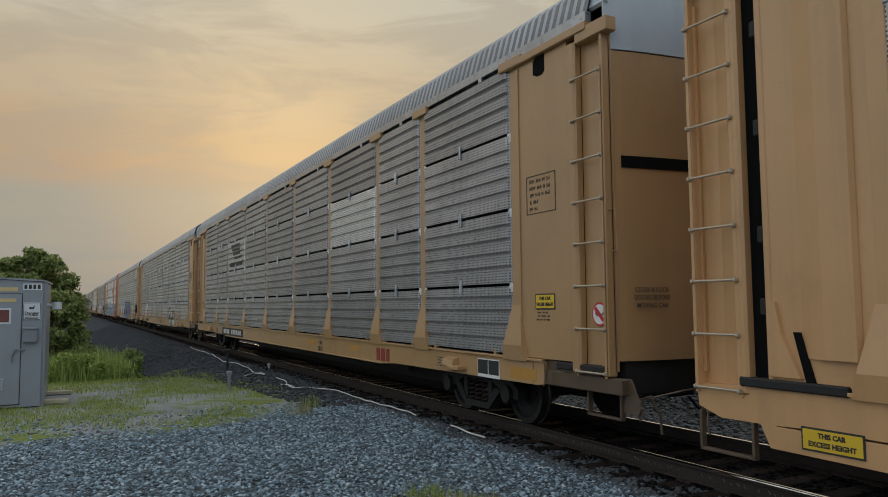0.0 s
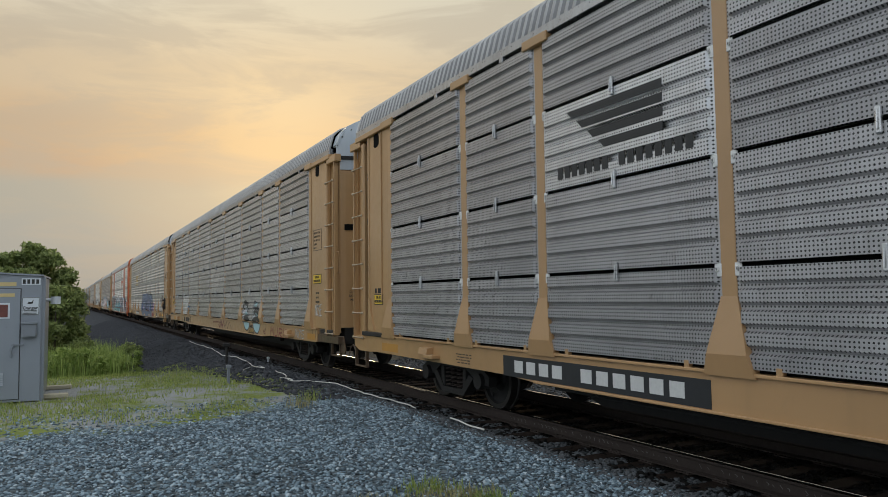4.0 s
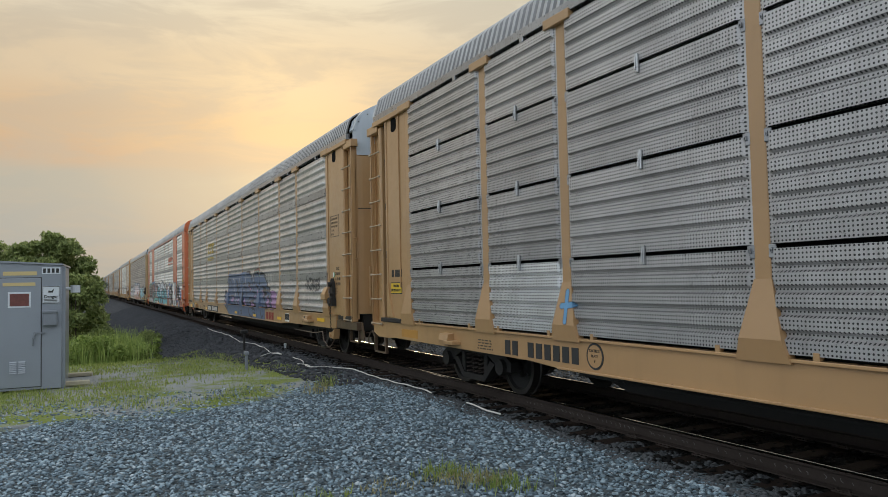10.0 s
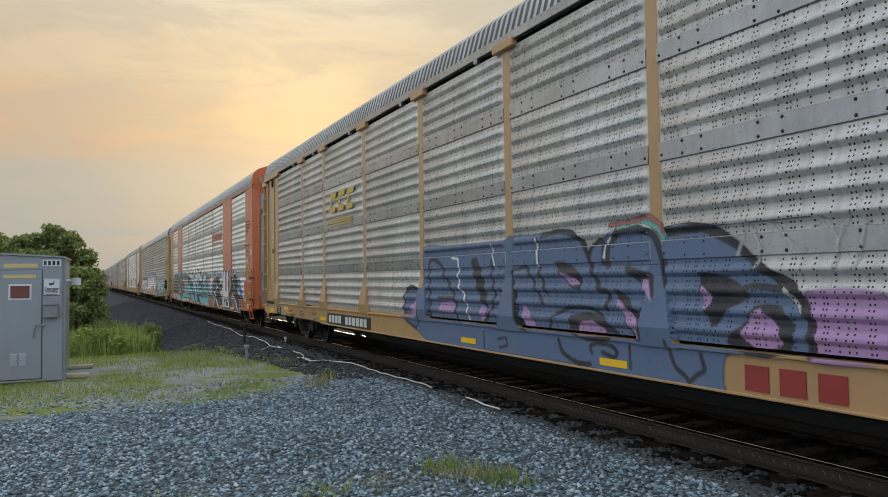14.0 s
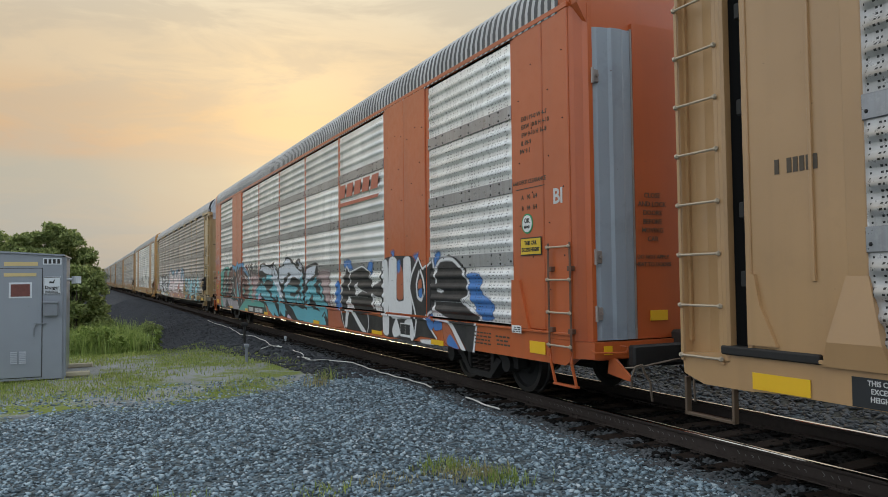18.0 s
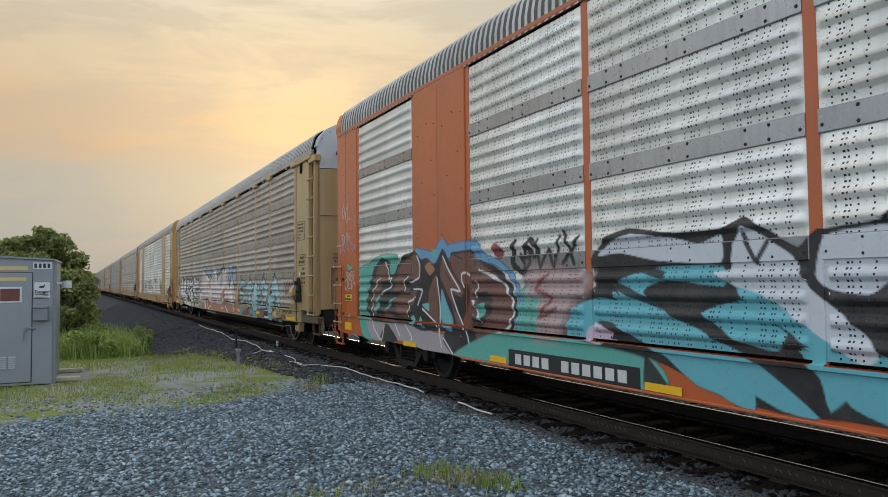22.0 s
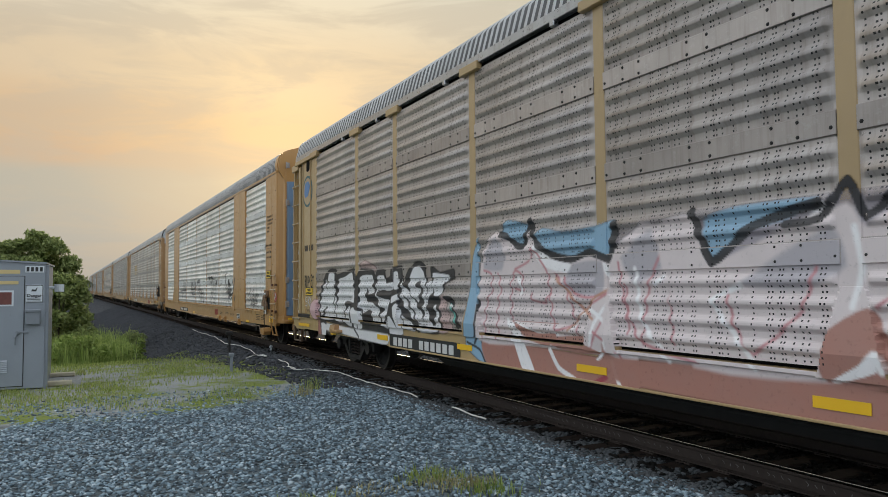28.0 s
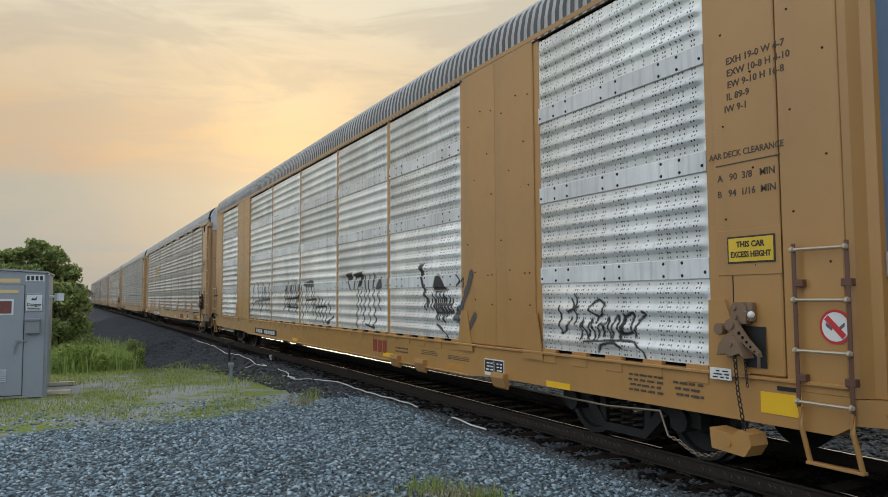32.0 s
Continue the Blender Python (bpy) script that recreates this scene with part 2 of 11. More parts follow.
def stone_build(n, b):
    geo = n.add("ShaderNodeNewGeometry")
    r = geo.outputs["Random Per Island"]
    c = n.coord("Object")
    f = n.noise(c, 60, 4, 0.6)
    base = n.ramp(r, [(0.0, (0.026, 0.038, 0.048)), (0.38, (0.108, 0.158, 0.194)), (0.74, (0.230, 0.318, 0.376)), (0.94, (0.360, 0.455, 0.510)), (1.0, (0.50, 0.56, 0.60))])
    base = n.mix(n.math("MULTIPLY", f, 0.25), base, (0.22, 0.26, 0.275, 1))
    n.put(b.inputs["Base Color"], base)
    bump(n, b, f, 0.4, 0.006)


def ground_build(n, b):
    """Grey gravel by the track, worn grass and pale dust beside it."""
    c = n.coord("Object")
    x, y, z = n.split(c)
    big = n.noise(c, 0.55, 5, 0.65, 0.3)
    mid = n.noise(c, 2.6, 5, 0.65)
    v = n.add("ShaderNodeTexVoronoi")
    n.put(v.inputs["Vector"], c)
    v.inputs["Scale"].default_value = 20.0
    tone = n.split(v.outputs["Color"])[0]
    rock = n.mix(tone, (0.03, 0.038, 0.043, 1), (0.15, 0.18, 0.195, 1))
    dust = n.mix(mid, (0.17, 0.18, 0.18, 1), (0.40, 0.41, 0.40, 1))
    grass = n.mix(mid, (0.095, 0.135, 0.028, 1), (0.24, 0.275, 0.080, 1))
    field = n.mix(big, (0.06, 0.09, 0.02, 1), (0.13, 0.14, 0.045, 1))
    # the verge: grass where it is green, dust where the noise thins it
    edge = n.math("ADD", n.math("MULTIPLY", n.math("SUBTRACT", big, 0.5), 5.0), y)
    start = n.math("ADD", 10.9, n.math("MULTIPLY", n.math("MAXIMUM", n.math("ADD", x, 5.5), 0.0), 0.45))
    is_verge = n.ramp(n.math("SUBTRACT", edge, start), [(0.0, 0.0), (0.6, 1.0)])
    beside = n.ramp(n.math("ADD", n.math("ADD", x, 2.6), n.math("MULTIPLY", n.math("SUBTRACT", mid, 0.5), 1.6)), [(0.0, 1.0), (0.4, 0.0)])
    g = n.math("MULTIPLY", is_verge, beside)
    thin = n.ramp(n.math("ADD", n.math("MULTIPLY", big, 0.6), n.math("MULTIPLY", mid, 0.45)), [(0.49, 0.0), (0.58, 1.0)])
    verge = n.mix(thin, dust, grass)
    base = n.mix(g, rock, verge)
    # the bank of dark ballast beyond the cabinet
    bank = n.math("MULTIPLY", n.ramp(n.math("DIVIDE", n.math("SUBTRACT", y, 17.0), 10.0), [(0.0, 0.0), (0.5, 1.0)]), n.ramp(n.math("DIVIDE", n.math("ADD", n.math("ADD", n.math("ADD", x, 5.6), n.math("MULTIPLY", n.math("MAXIMUM", n.math("SUBTRACT", y, 30.0), 0.0), 0.08)), n.math("MULTIPLY", mid, 1.2)), 2.0), [(0.35, 0.0), (0.6, 1.0)]))
    base = n.mix(bank, base, n.mix(tone, (0.030, 0.032, 0.036, 1), (0.085, 0.09, 0.10, 1)))
    beyond = n.math("GREATER_THAN", n.math("ADD", x, n.math("MULTIPLY", mid, 0.6)), 2.4)
    base = n.mix(beyond, base, n.mix(mid, n.mix(tone, (0.025, 0.026, 0.026, 1), (0.11, 0.11, 0.105, 1)), (0.06, 0.062, 0.05, 1)))
    # near-black strip of the track bed: the train's shade put into the colour
    bed = n.math("LESS_THAN", n.math("ADD", n.math("ABSOLUTE", n.math("SUBTRACT", x, 0.36)), n.math("MULTIPLY", mid, 0.12)), 1.26)
    base = n.mix(bed, base, n.mix(tone, (0.007, 0.007, 0.007, 1), (0.020, 0.019, 0.018, 1)))
    away = n.ramp(n.math("DIVIDE", n.math("SUBTRACT", -1.0, x), 40.0), [(0.35, 0.0), (0.5, 1.0)])
    base = n.mix(away, base, field)
    n.put(b.inputs["Base Color"], base)
    bump(n, b, n.math("ADD", n.math("SUBTRACT", 1.0, v.outputs["Distance"]), n.math("MULTIPLY", mid, 0.6)), 0.8, 0.03)


# Dirty stone, its colour lowered further for the shade under the train.
BED_DARK = plain("dirty_shaded_ballast", (0.012, 0.0115, 0.011), 0.9, 0, 0.4, 25, 0.25, 0.08)
GROUND = material("gravel_and_verge", 0.95, 0, ground_build, 0.08)
STONE = material("crushed_stone", 0.8, 0, stone_build, 0.4)
BED_STONE = plain("dusty_bed_stone", (0.075, 0.082, 0.088), 0.85, 0, 0.6, 16)
DARK_STONE = plain("sooty_ballast", (0.066, 0.069, 0.076), 0.9, 0, 0.6, 7, 0.25, 0.12)

# ---- making meshes ----


def mesh_of(name, bm, mat, smooth=False):
    me = bpy.data.meshes.new(name)
    bm.normal_update()
    bm.to_mesh(me)
    bm.free()
    for m in (mat if isinstance(mat, (list, tuple)) else [mat]):
        me.materials.append(m)
    if smooth:
        for p in me.polygons:
            p.use_smooth = True
    return me


def part(name, bm, mat, parent=None, label="", at=None, smooth=False):
    """Links a bmesh, or a mesh that is shared, as one object under a thing or a part."""
    me = bm if isinstance(bm, bpy.types.Mesh) else mesh_of(name, bm, mat, smooth)
    ob = new(name, me)
    ob.parent = parent
    if at is not None:
        ob.matrix_basis = at if isinstance(at, Matrix) else Matrix.Translation(at)
    if label:
        ob["label"] = label
    return ob


def thing(name, label, category, group="", at=(0, 0, 0)):
    ob = new(name)
    ob.empty_display_size = 0.2
    ob.matrix_basis = at if isinstance(at, Matrix) else Matrix.Translation(at)
    return tagged(ob, label, category, group)


def box(bm, x0, x1, y0, y1, z0, z1, bev=0.0, mat=0):
    m = Matrix.LocRotScale(((x0 + x1) / 2, (y0 + y1) / 2, (z0 + z1) / 2), None, (abs(x1 - x0), abs(y1 - y0), abs(z1 - z0)))
    r = bmesh.ops.create_cube(bm, size=1.0, matrix=m)
    if bev:
        es = list({e for v in r["verts"] for e in v.link_edges})
        r = bmesh.ops.bevel(bm, geom=es, offset=bev, segments=1, affect="EDGES", profile=0.5)
    for f in {f for v in r["verts"] for f in v.link_faces}:
        f.material_index = mat
    return bm


def rod(bm, a, b, r, seg=8, cap=True, r2=None):
    a, b = Vector(a), Vector(b)
    turn = (b - a).to_track_quat("Z", "Y").to_matrix().to_4x4()
    m = Matrix.Translation((a + b) / 2) @ turn
    bmesh.ops.create_cone(bm, cap_ends=cap, segments=seg, radius1=r, radius2=r if r2 is None else r2, depth=(b - a).length, matrix=m)
    return bm


def prism(bm, outline, axis, lo, hi, mat=0):
    """A flat outline drawn out along an axis ('x': outline in y, z; 'y': in x, z; 'z': in x, y)."""
    def p(u, v, w):
        return {"x": (w, u, v), "y": (u, w, v), "z": (u, v, w)}[axis]
    a = [bm.verts.new(p(u, v, lo)) for u, v in outline]
    b = [bm.verts.new(p(u, v, hi)) for u, v in outline]
    k = len(outline)
    fs = [bm.faces.new(a), bm.faces.new(b[::-1])] + [bm.faces.new((a[i], b[i], b[(i + 1) % k], a[(i + 1) % k])) for i in range(k)]
    for f in fs:
        f.material_index = mat
    bmesh.ops.recalc_face_normals(bm, faces=fs)
    return bm


def tube(bm, points, r, seg=6):
    """A round bar along a line of points."""
    pts = [Vector(p) for p in points]
    rings = []
    for i, p in enumerate(pts):
        t = (pts[min(i + 1, len(pts) - 1)] - pts[max(i - 1, 0)]).normalized()
        q = t.to_track_quat("Z", "Y").to_matrix()
        rings.append([bm.verts.new(p + q @ Vector((r * math.cos(6.2832 * k / seg), r * math.sin(6.2832 * k / seg), 0))) for k in range(seg)])
    for a, b in zip(rings, rings[1:]):
        for k in range(seg):
            bm.faces.new((a[k], a[(k + 1) % seg], b[(k + 1) % seg], b[k]))
    bm.faces.new(rings[0][::-1])
    bm.faces.new(rings[-1])
    return bm


def shell(name, verts, faces, mat):
    me = bpy.data.meshes.new(name)
    me.from_pydata(verts, [], faces)
    for m in (mat if isinstance(mat, (list, tuple)) else [mat]):
        me.materials.append(m)
    return me


# writing: made from the built-in font, then kept as plain meshes
LETTERS = {}


def lettering(text, size, mat, bold=0.0, squeeze=1.0):
    key = (text, size, mat.name, bold, squeeze)
    if key not in LETTERS:
        cu = bpy.data.curves.new("lettering", "FONT")
        cu.body, cu.size, cu.offset, cu.extrude = text, size, bold, 0.0015
        cu.align_x, cu.align_y, cu.resolution_u = "CENTER", "CENTER", 2
        ob = bpy.data.objects.new("lettering", cu)
        scene.collection.objects.link(ob)
        me = bpy.data.meshes.new_from_object(ob.evaluated_get(bpy.context.evaluated_depsgraph_get()))
        bpy.data.objects.remove(ob)
        bpy.data.curves.remove(cu)
        me.transform(Matrix.Diagonal((squeeze, 1, 1, 1)))
        me.materials.clear()
        me.materials.append(mat)
        LETTERS[key] = me
    return LETTERS[key]


# a sheet that faces the camera's side of the track: its x runs against y, its y runs up
FACE = Matrix(((0, 0, -1, 0), (-1, 0, 0, 0), (0, 1, 0, 0), (0, 0, 0, 1)))


def on_side(x, y, z):
    return Matrix.Translation((x, y, z)) @ FACE


# ---- ground ----
def ground_z(x, y):
    """Height of the ground: level by the crossing, a ditch beside the track farther off, a low bank beyond it."""
    bank = min(1.0, max(0.0, (y - 17.0) / 14.0))
    bank = bank * bank * (3 - 2 * bank)
    level = -0.12
    a = abs(x)
    if x < 0 and 0.84 < a < 2.3:
        z = -0.216 + 0.062 * (a - 0.84) + 0.028 * noise.noise((x * 2.3, y * 1.6, 4.0))
    elif a < 1.45:
        z = -0.21
    elif a < 2.3:
        z = -0.21 + (level + 0.21) * (a - 1.45) / 0.85
    else:
        z = level
    if x < 0:
        drop = min(1.0, max(0.0, (a - 2.0) / 2.8))
        z -= bank * 0.75 * drop * drop * (3 - 2 * drop)
    else:
        rise = min(1.0, max(0.0, (a - 2.1) / 1.7)) * min(1.0, max(0.0, (14.0 - a) / 5.0))
        z = min(z, -0.20) + 0.55 * rise * rise * (3 - 2 * rise)
    if y < 60 and a < 16:
        z += 0.025 * noise.noise((x * 0.8, y * 0.8, 0.0)) * (0.3 if a < 1.5 else 1.0)
    return z


def grid_lines(lo, hi, near, step, grow=1.22):
    out, v, s = [near], near, step
    while v < hi:
        if abs(v) > 24 or v > 60:
            s *= grow
        v += s
        out.append(min(v, hi))
    v, s = near, step
    while v > lo:
        if abs(v) > 16:
            s *= grow
        v -= s
        out.insert(0, max(v, lo))
    return out


gx = grid_lines(-1500, 1500, 0.0, 0.3)
gy = grid_lines(-1500, 2500, 8.0, 0.4)
verts = [(x, y, ground_z(x, y)) for y in gy for x in gx]
w = len(gx)
faces = [(j * w + i, j * w + i + 1, (j + 1) * w + i + 1, (j + 1) * w + i) for j in range(len(gy) - 1) for i in range(w - 1)]
ground = new("ground", shell("ground", verts, faces, GROUND))
ground.data.polygons.foreach_set("use_smooth", [True] * len(ground.data.polygons))
tagged(ground, "level ground of grey gravel, worn grass and pale dust", "ground", kind="structure")


def scatter(name, count, area, size, mat, label, seed, keep=None, flat=0.6):
    """Loose stones: squashed, turned octahedra with cut corners, joined into one mesh."""
    rng = np.random.default_rng(seed)
    x0, x1, y0, y1 = area
    xs, ys = rng.uniform(x0, x1, count), rng.uniform(y0, y1, count)
    base = np.array([(1, 0, 0), (0.25, 0.9, 0.1), (-0.85, 0.45, 0), (-0.7, -0.7, 0.1), (0.4, -0.9, 0), (0.35, 0.2, 0.75), (-0.4, -0.1, 0.8), (0, 0, -0.6)])
    tri = np.array([(0, 1, 5), (1, 2, 6), (1, 6, 5), (2, 3, 6), (3, 4, 6), (4, 5, 6), (4, 0, 5), (1, 0, 7), (2, 1, 7), (3, 2, 7), (4, 3, 7), (0, 4, 7)])
    V, F, k = [], [], 0
    for x, y in zip(xs, ys):
        if keep and not keep(x, y, rng.random()):
            continue
        s = size * (0.55 + 0.9 * rng.random() ** 1.6)
        e = Euler((rng.uniform(-0.5, 0.5), rng.uniform(-0.5, 0.5), rng.uniform(0, 6.28))).to_matrix()
        p = base * (1 + rng.uniform(-0.25, 0.25, base.shape)) * (s, s * rng.uniform(0.6, 1.0), s * flat)
        p = p @ np.array(e).T + (x, y, ground_z(x, y) + s * 0.12)
        V.append(p)
        F.append(tri + k)
        k += len(base)
    V, F = np.concatenate(V), np.concatenate(F)
    me = bpy.data.meshes.new(name)
    me.vertices.add(len(V))
    me.vertices.foreach_set("co", V.ravel())
    me.loops.add(F.size)
    me.loops.foreach_set("vertex_index", F.ravel().astype(np.int32))
    me.polygons.add(len(F))
    me.polygons.foreach_set("loop_start", np.arange(0, F.size, 3, dtype=np.int32))
    me.update(calc_edges=True)
    me.materials.append(mat)
    return tagged(new(name, me), label, "gravel", kind="stuff")


def bare(x, y, r):
    """Where the gravel lies open: by the track and in front of the verge."""
    edge = 11.1 + max(0.0, x + 5.5) * 0.45 + 1.8 * noise.noise((x * 0.55, y * 0.55, 3.0))
    if y > edge and x < -2.3:
        return r < 0.20
    return True


scatter("gravel", 44000, (-8.6, -1.5, 4.0, 13.5), 0.026, STONE, "crushed blue-grey stone of the level gravel", 3, bare)
scatter("verge_gravel", 34000, (-6.4, -1.45, 12.5, 80.0), 0.06, DARK_STONE, "crushed stone on the shoulder of the track", 4, lambda x, y, r: x > -2.6 - (y - 12) * 0.14)
scatter("far_gravel", 11000, (1.4, 4.2, 1.0, 20.0), 0.055, BED_STONE, "dusty loose stone on the far side of the track", 6)
scatter("shoulder_gravel", 9500, (-1.75, -0.86, 2.5, 24.0), 0.034, BED_STONE, "crushed stone heaped against the near rail", 9, lambda x, y, r: x < -1.33 or abs((y - 1.235) % 0.53 - 0.265) > 0.125)
scatter("track_ballast", 9000, (-1.4, 1.6, 2.5, 30.0), 0.042, BED_DARK, "dirty ballast between the sleepers, darkened for the shade under the train", 5)

# ---- track ----
track = thing("railway_track", "single railway track with worn steel rails on dark wooden sleepers", "track")
track["kind"] = "structure"
prof = [(-0.075, -0.17), (0.075, -0.17), (0.075, -0.158), (0.012, -0.145), (0.010, -0.05), (0.035, -0.038), (0.036, -0.016), (0.035, -0.009), (0.031, -0.0042), (0.024, -0.0018), (0.014, -0.0006), (0.004, 0.0), (-0.006, 0.0), (-0.018, -0.001), (-0.030, -0.004), (-0.036, -0.012), (-0.035, -0.038), (-0.010, -0.05), (-0.012, -0.145), (-0.075, -0.158)]
for sx in (-0.754, 0.754):
    bm = bmesh.new()
    prism(bm, [(sx + u, v) for u, v in prof], "y", -60.0, 420.0)
    bm.normal_update()
    for f in bm.faces:
        if f.normal.z > 0.35 and f.calc_center_median().z > -0.014:
            f.material_index = 1
    part("rail", bm, [RUST, SHINE], track, "rusty rail with a polished head")
tie_mesh = mesh_of("sleeper", box(bmesh.new(), -1.3, 1.3, -0.11, 0.11, -0.36, -0.185, 0.012), WOOD_TIE)
plate_bm = bmesh.new()
box(plate_bm, -0.09, 0.09, -0.1, 0.1, -0.186, -0.168, 0.004)
for px in (-0.06, 0.06):
    for py in (-0.06, 0.06):
        box(plate_bm, px - 0.012, px + 0.012, py - 0.012, py + 0.012, -0.17, -0.145)
plate_mesh = mesh_of("tie_plate", plate_bm, RUST)
rng = random.Random(7)
for i in range(150):
    y = 1.5 + i * 0.53
    t = part("sleeper", tie_mesh, None, track, at=pose(rng.uniform(-0.05, 0.05), y + rng.uniform(-0.03, 0.03), rng.uniform(-0.01, 0.005), 0, 0, rng.uniform(-1.5, 1.5)))
    if y < 32:
        for sx in (-0.754, 0.754):
            part("tie_plate", plate_mesh, None, t, at=(sx - t.location.x, 0, 0))
bm = bmesh.new()
for i in range(500):
    y = 81 + i * 0.6
    box(bm, -1.3, 1.3, y - 0.11, y + 0.11, -0.36, -0.185)
far_ties = part("far_sleepers", bm, WOOD_TIE, track)
far_ties["kind"] = "stuff"

# ---- the autorack cars ----
# Every car: y runs back along the train from the car's middle, z up from the rail head; -x is the side that is seen.
BAYS = [-11.65, -8.92, -7.0, -4.22, -1.41, 1.41, 4.22, 7.0, 8.92, 11.65]
SIDE, SILL_TOP, EAVE = -1.44, 1.0, 4.78
SILL_LO = 0.65
SLOTS = [1.0, 1.90, 2.87, 3.86, 4.76]
PITCH = 0.180


def profile(h, kind):
    """Depth of a sheet, from its lower to its upper edge, as (z, depth) pairs."""
    rim = -0.044 if kind == "grid" else 0.0
    pts = [(0.0, rim)]
    n = max(1, int((h - 0.05) / PITCH))
    m = (h - n * PITCH) / 2
    for i in range(n):
        z = m + i * PITCH
        if kind == "grid":
            # broad flat crests over narrow flat valleys, with short slopes between
            pts += [(z + u, v) for u, v in ((0.044, -0.046), (0.070, -0.004), (0.104, -0.004), (0.130, -0.046))]
        else:
            # ridges with rounded edges, fuller above than below
            pts += [(z + u, -v) for u, v in ((0.028, 0.0), (0.040, 0.004), (0.070, 0.034), (0.080, 0.038), (0.098, 0.038), (0.110, 0.034), (0.148, 0.004), (0.160, 0.0))]
    pts.append((h, rim))
    return pts


SHEETS = {}


def sheet(kind, wide, h, mat):
    """One corrugated side sheet, its ends pressed flat, its lower edge at z = 0, facing -x."""
    key = (kind, round(wide, 3), round(h, 3), mat.name)
    if key in SHEETS:
        return SHEETS[key]
    pts = profile(h, kind)
    cols = [(-wide / 2, 0), (-wide / 2 + 0.03, 0.1), (-wide / 2 + 0.065, 1), (wide / 2 - 0.065, 1), (wide / 2 - 0.03, 0.1), (wide / 2, 0)]
    V = [(dd * k - (0.0 if kind == "grid" else 0.0), y, z) for y, k in cols for z, dd in pts]
    n = len(pts)
    F = [(c * n + i, c * n + i + 1, (c + 1) * n + i + 1, (c + 1) * n + i) for c in range(len(cols) - 1) for i in range(n - 1)]
    off = len(V)
    # a back skin gives the sheet its thickness at the edges
    V += [(0.05, -wide / 2, 0), (0.05, wide / 2, 0), (0.05, wide / 2, h), (0.05, -wide / 2, h)]
    F += [(off, off + 3, off + 2, off + 1)]
    last = (len(cols) - 1) * n
    F += [(0, off, off + 1, last), (n - 1, last + n - 1, off + 2, off + 3)]
    SHEETS[key] = shell("panel", V, F, mat)
    front = (len(cols) - 1) * (n - 1)
    SHEETS[key].polygons.foreach_set("use_smooth", [k < front and kind != "grid" for k in range(len(F))])
    return SHEETS[key]


def post_mesh(mat, flare=True, top=True):
    """An upright side post with a foot that widens towards the sill."""
    bm = bmesh.new()
    box(bm, -0.008, 0.03, -0.085, 0.085, 1.45 if flare else SILL_TOP, EAVE + 0.02, 0.008)
    if flare:
        rows = [(1.64, 0.088, -0.012), (1.14, 0.215, -0.085), (0.95, 0.275, -0.058)]
        front = [[bm.verts.new((x, s * h, z)) for s in (-1, 1)] for z, h, x in rows]
        back = [[bm.verts.new((0.02, s * h, z)) for s in (-1, 1)] for z, h, x in rows]
        for (a, b), (c, e) in zip(zip(front, front[1:]), zip(back, back[1:])):
            bm.faces.new((a[0], a[1], b[1], b[0]))
            for q in (0, 1):
                bm.faces.new((a[q], b[q], e[q], c[q]))
        bm.faces.new((front[2][0], front[2][1], back[2][1], back[2][0]))
        bmesh.ops.recalc_face_normals(bm, faces=bm.faces)
    if top:
        box(bm, -0.075, 0.02, -0.26, 0.26, EAVE - 0.06, EAVE + 0.06, 0.008)
    return mesh_of("post", bm, mat)


ROOF_LOW = [(1.47, EAVE + 0.05), (1.455, EAVE + 0.15), (1.375, 5.215), (1.30, 5.30), (1.18, 5.385), (0.80, 5.54), (0.40, 5.60)]
ROOF_FULL = [(1.47, EAVE + 0.05), (1.455, 5.03), (1.415, 5.23), (1.375, 5.31), (1.27, 5.41), (1.16, 5.46), (0.80, 5.58), (0.40, 5.63)]
HEAD = [(1.40, 4.98), (1.32, 5.22), (1.16, 5.40), (0.84, 5.57), (0.60, 5.67), (0.0, 5.68)]


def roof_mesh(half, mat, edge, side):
    """The corrugated roof: ribs across the car, bent over the shoulders, the troughs coloured dark for their shade."""
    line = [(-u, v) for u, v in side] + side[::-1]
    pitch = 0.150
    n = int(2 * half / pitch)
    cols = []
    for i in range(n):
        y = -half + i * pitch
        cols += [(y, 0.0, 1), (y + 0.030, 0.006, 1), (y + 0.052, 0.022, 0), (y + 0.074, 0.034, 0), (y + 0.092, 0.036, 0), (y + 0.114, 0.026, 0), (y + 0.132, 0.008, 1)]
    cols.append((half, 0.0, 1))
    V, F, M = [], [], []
    for y, up, shaded in cols:
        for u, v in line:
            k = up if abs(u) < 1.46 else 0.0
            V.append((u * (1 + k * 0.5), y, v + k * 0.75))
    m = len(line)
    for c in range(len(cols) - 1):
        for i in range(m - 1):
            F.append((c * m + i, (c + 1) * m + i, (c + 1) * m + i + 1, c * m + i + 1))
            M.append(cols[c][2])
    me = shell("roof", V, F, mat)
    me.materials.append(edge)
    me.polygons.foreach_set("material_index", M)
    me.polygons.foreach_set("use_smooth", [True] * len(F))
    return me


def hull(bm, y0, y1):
    """A black block in place of the car's unlit inside, so that the slots between the sheets show no daylight."""
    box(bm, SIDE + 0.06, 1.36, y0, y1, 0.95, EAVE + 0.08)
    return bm


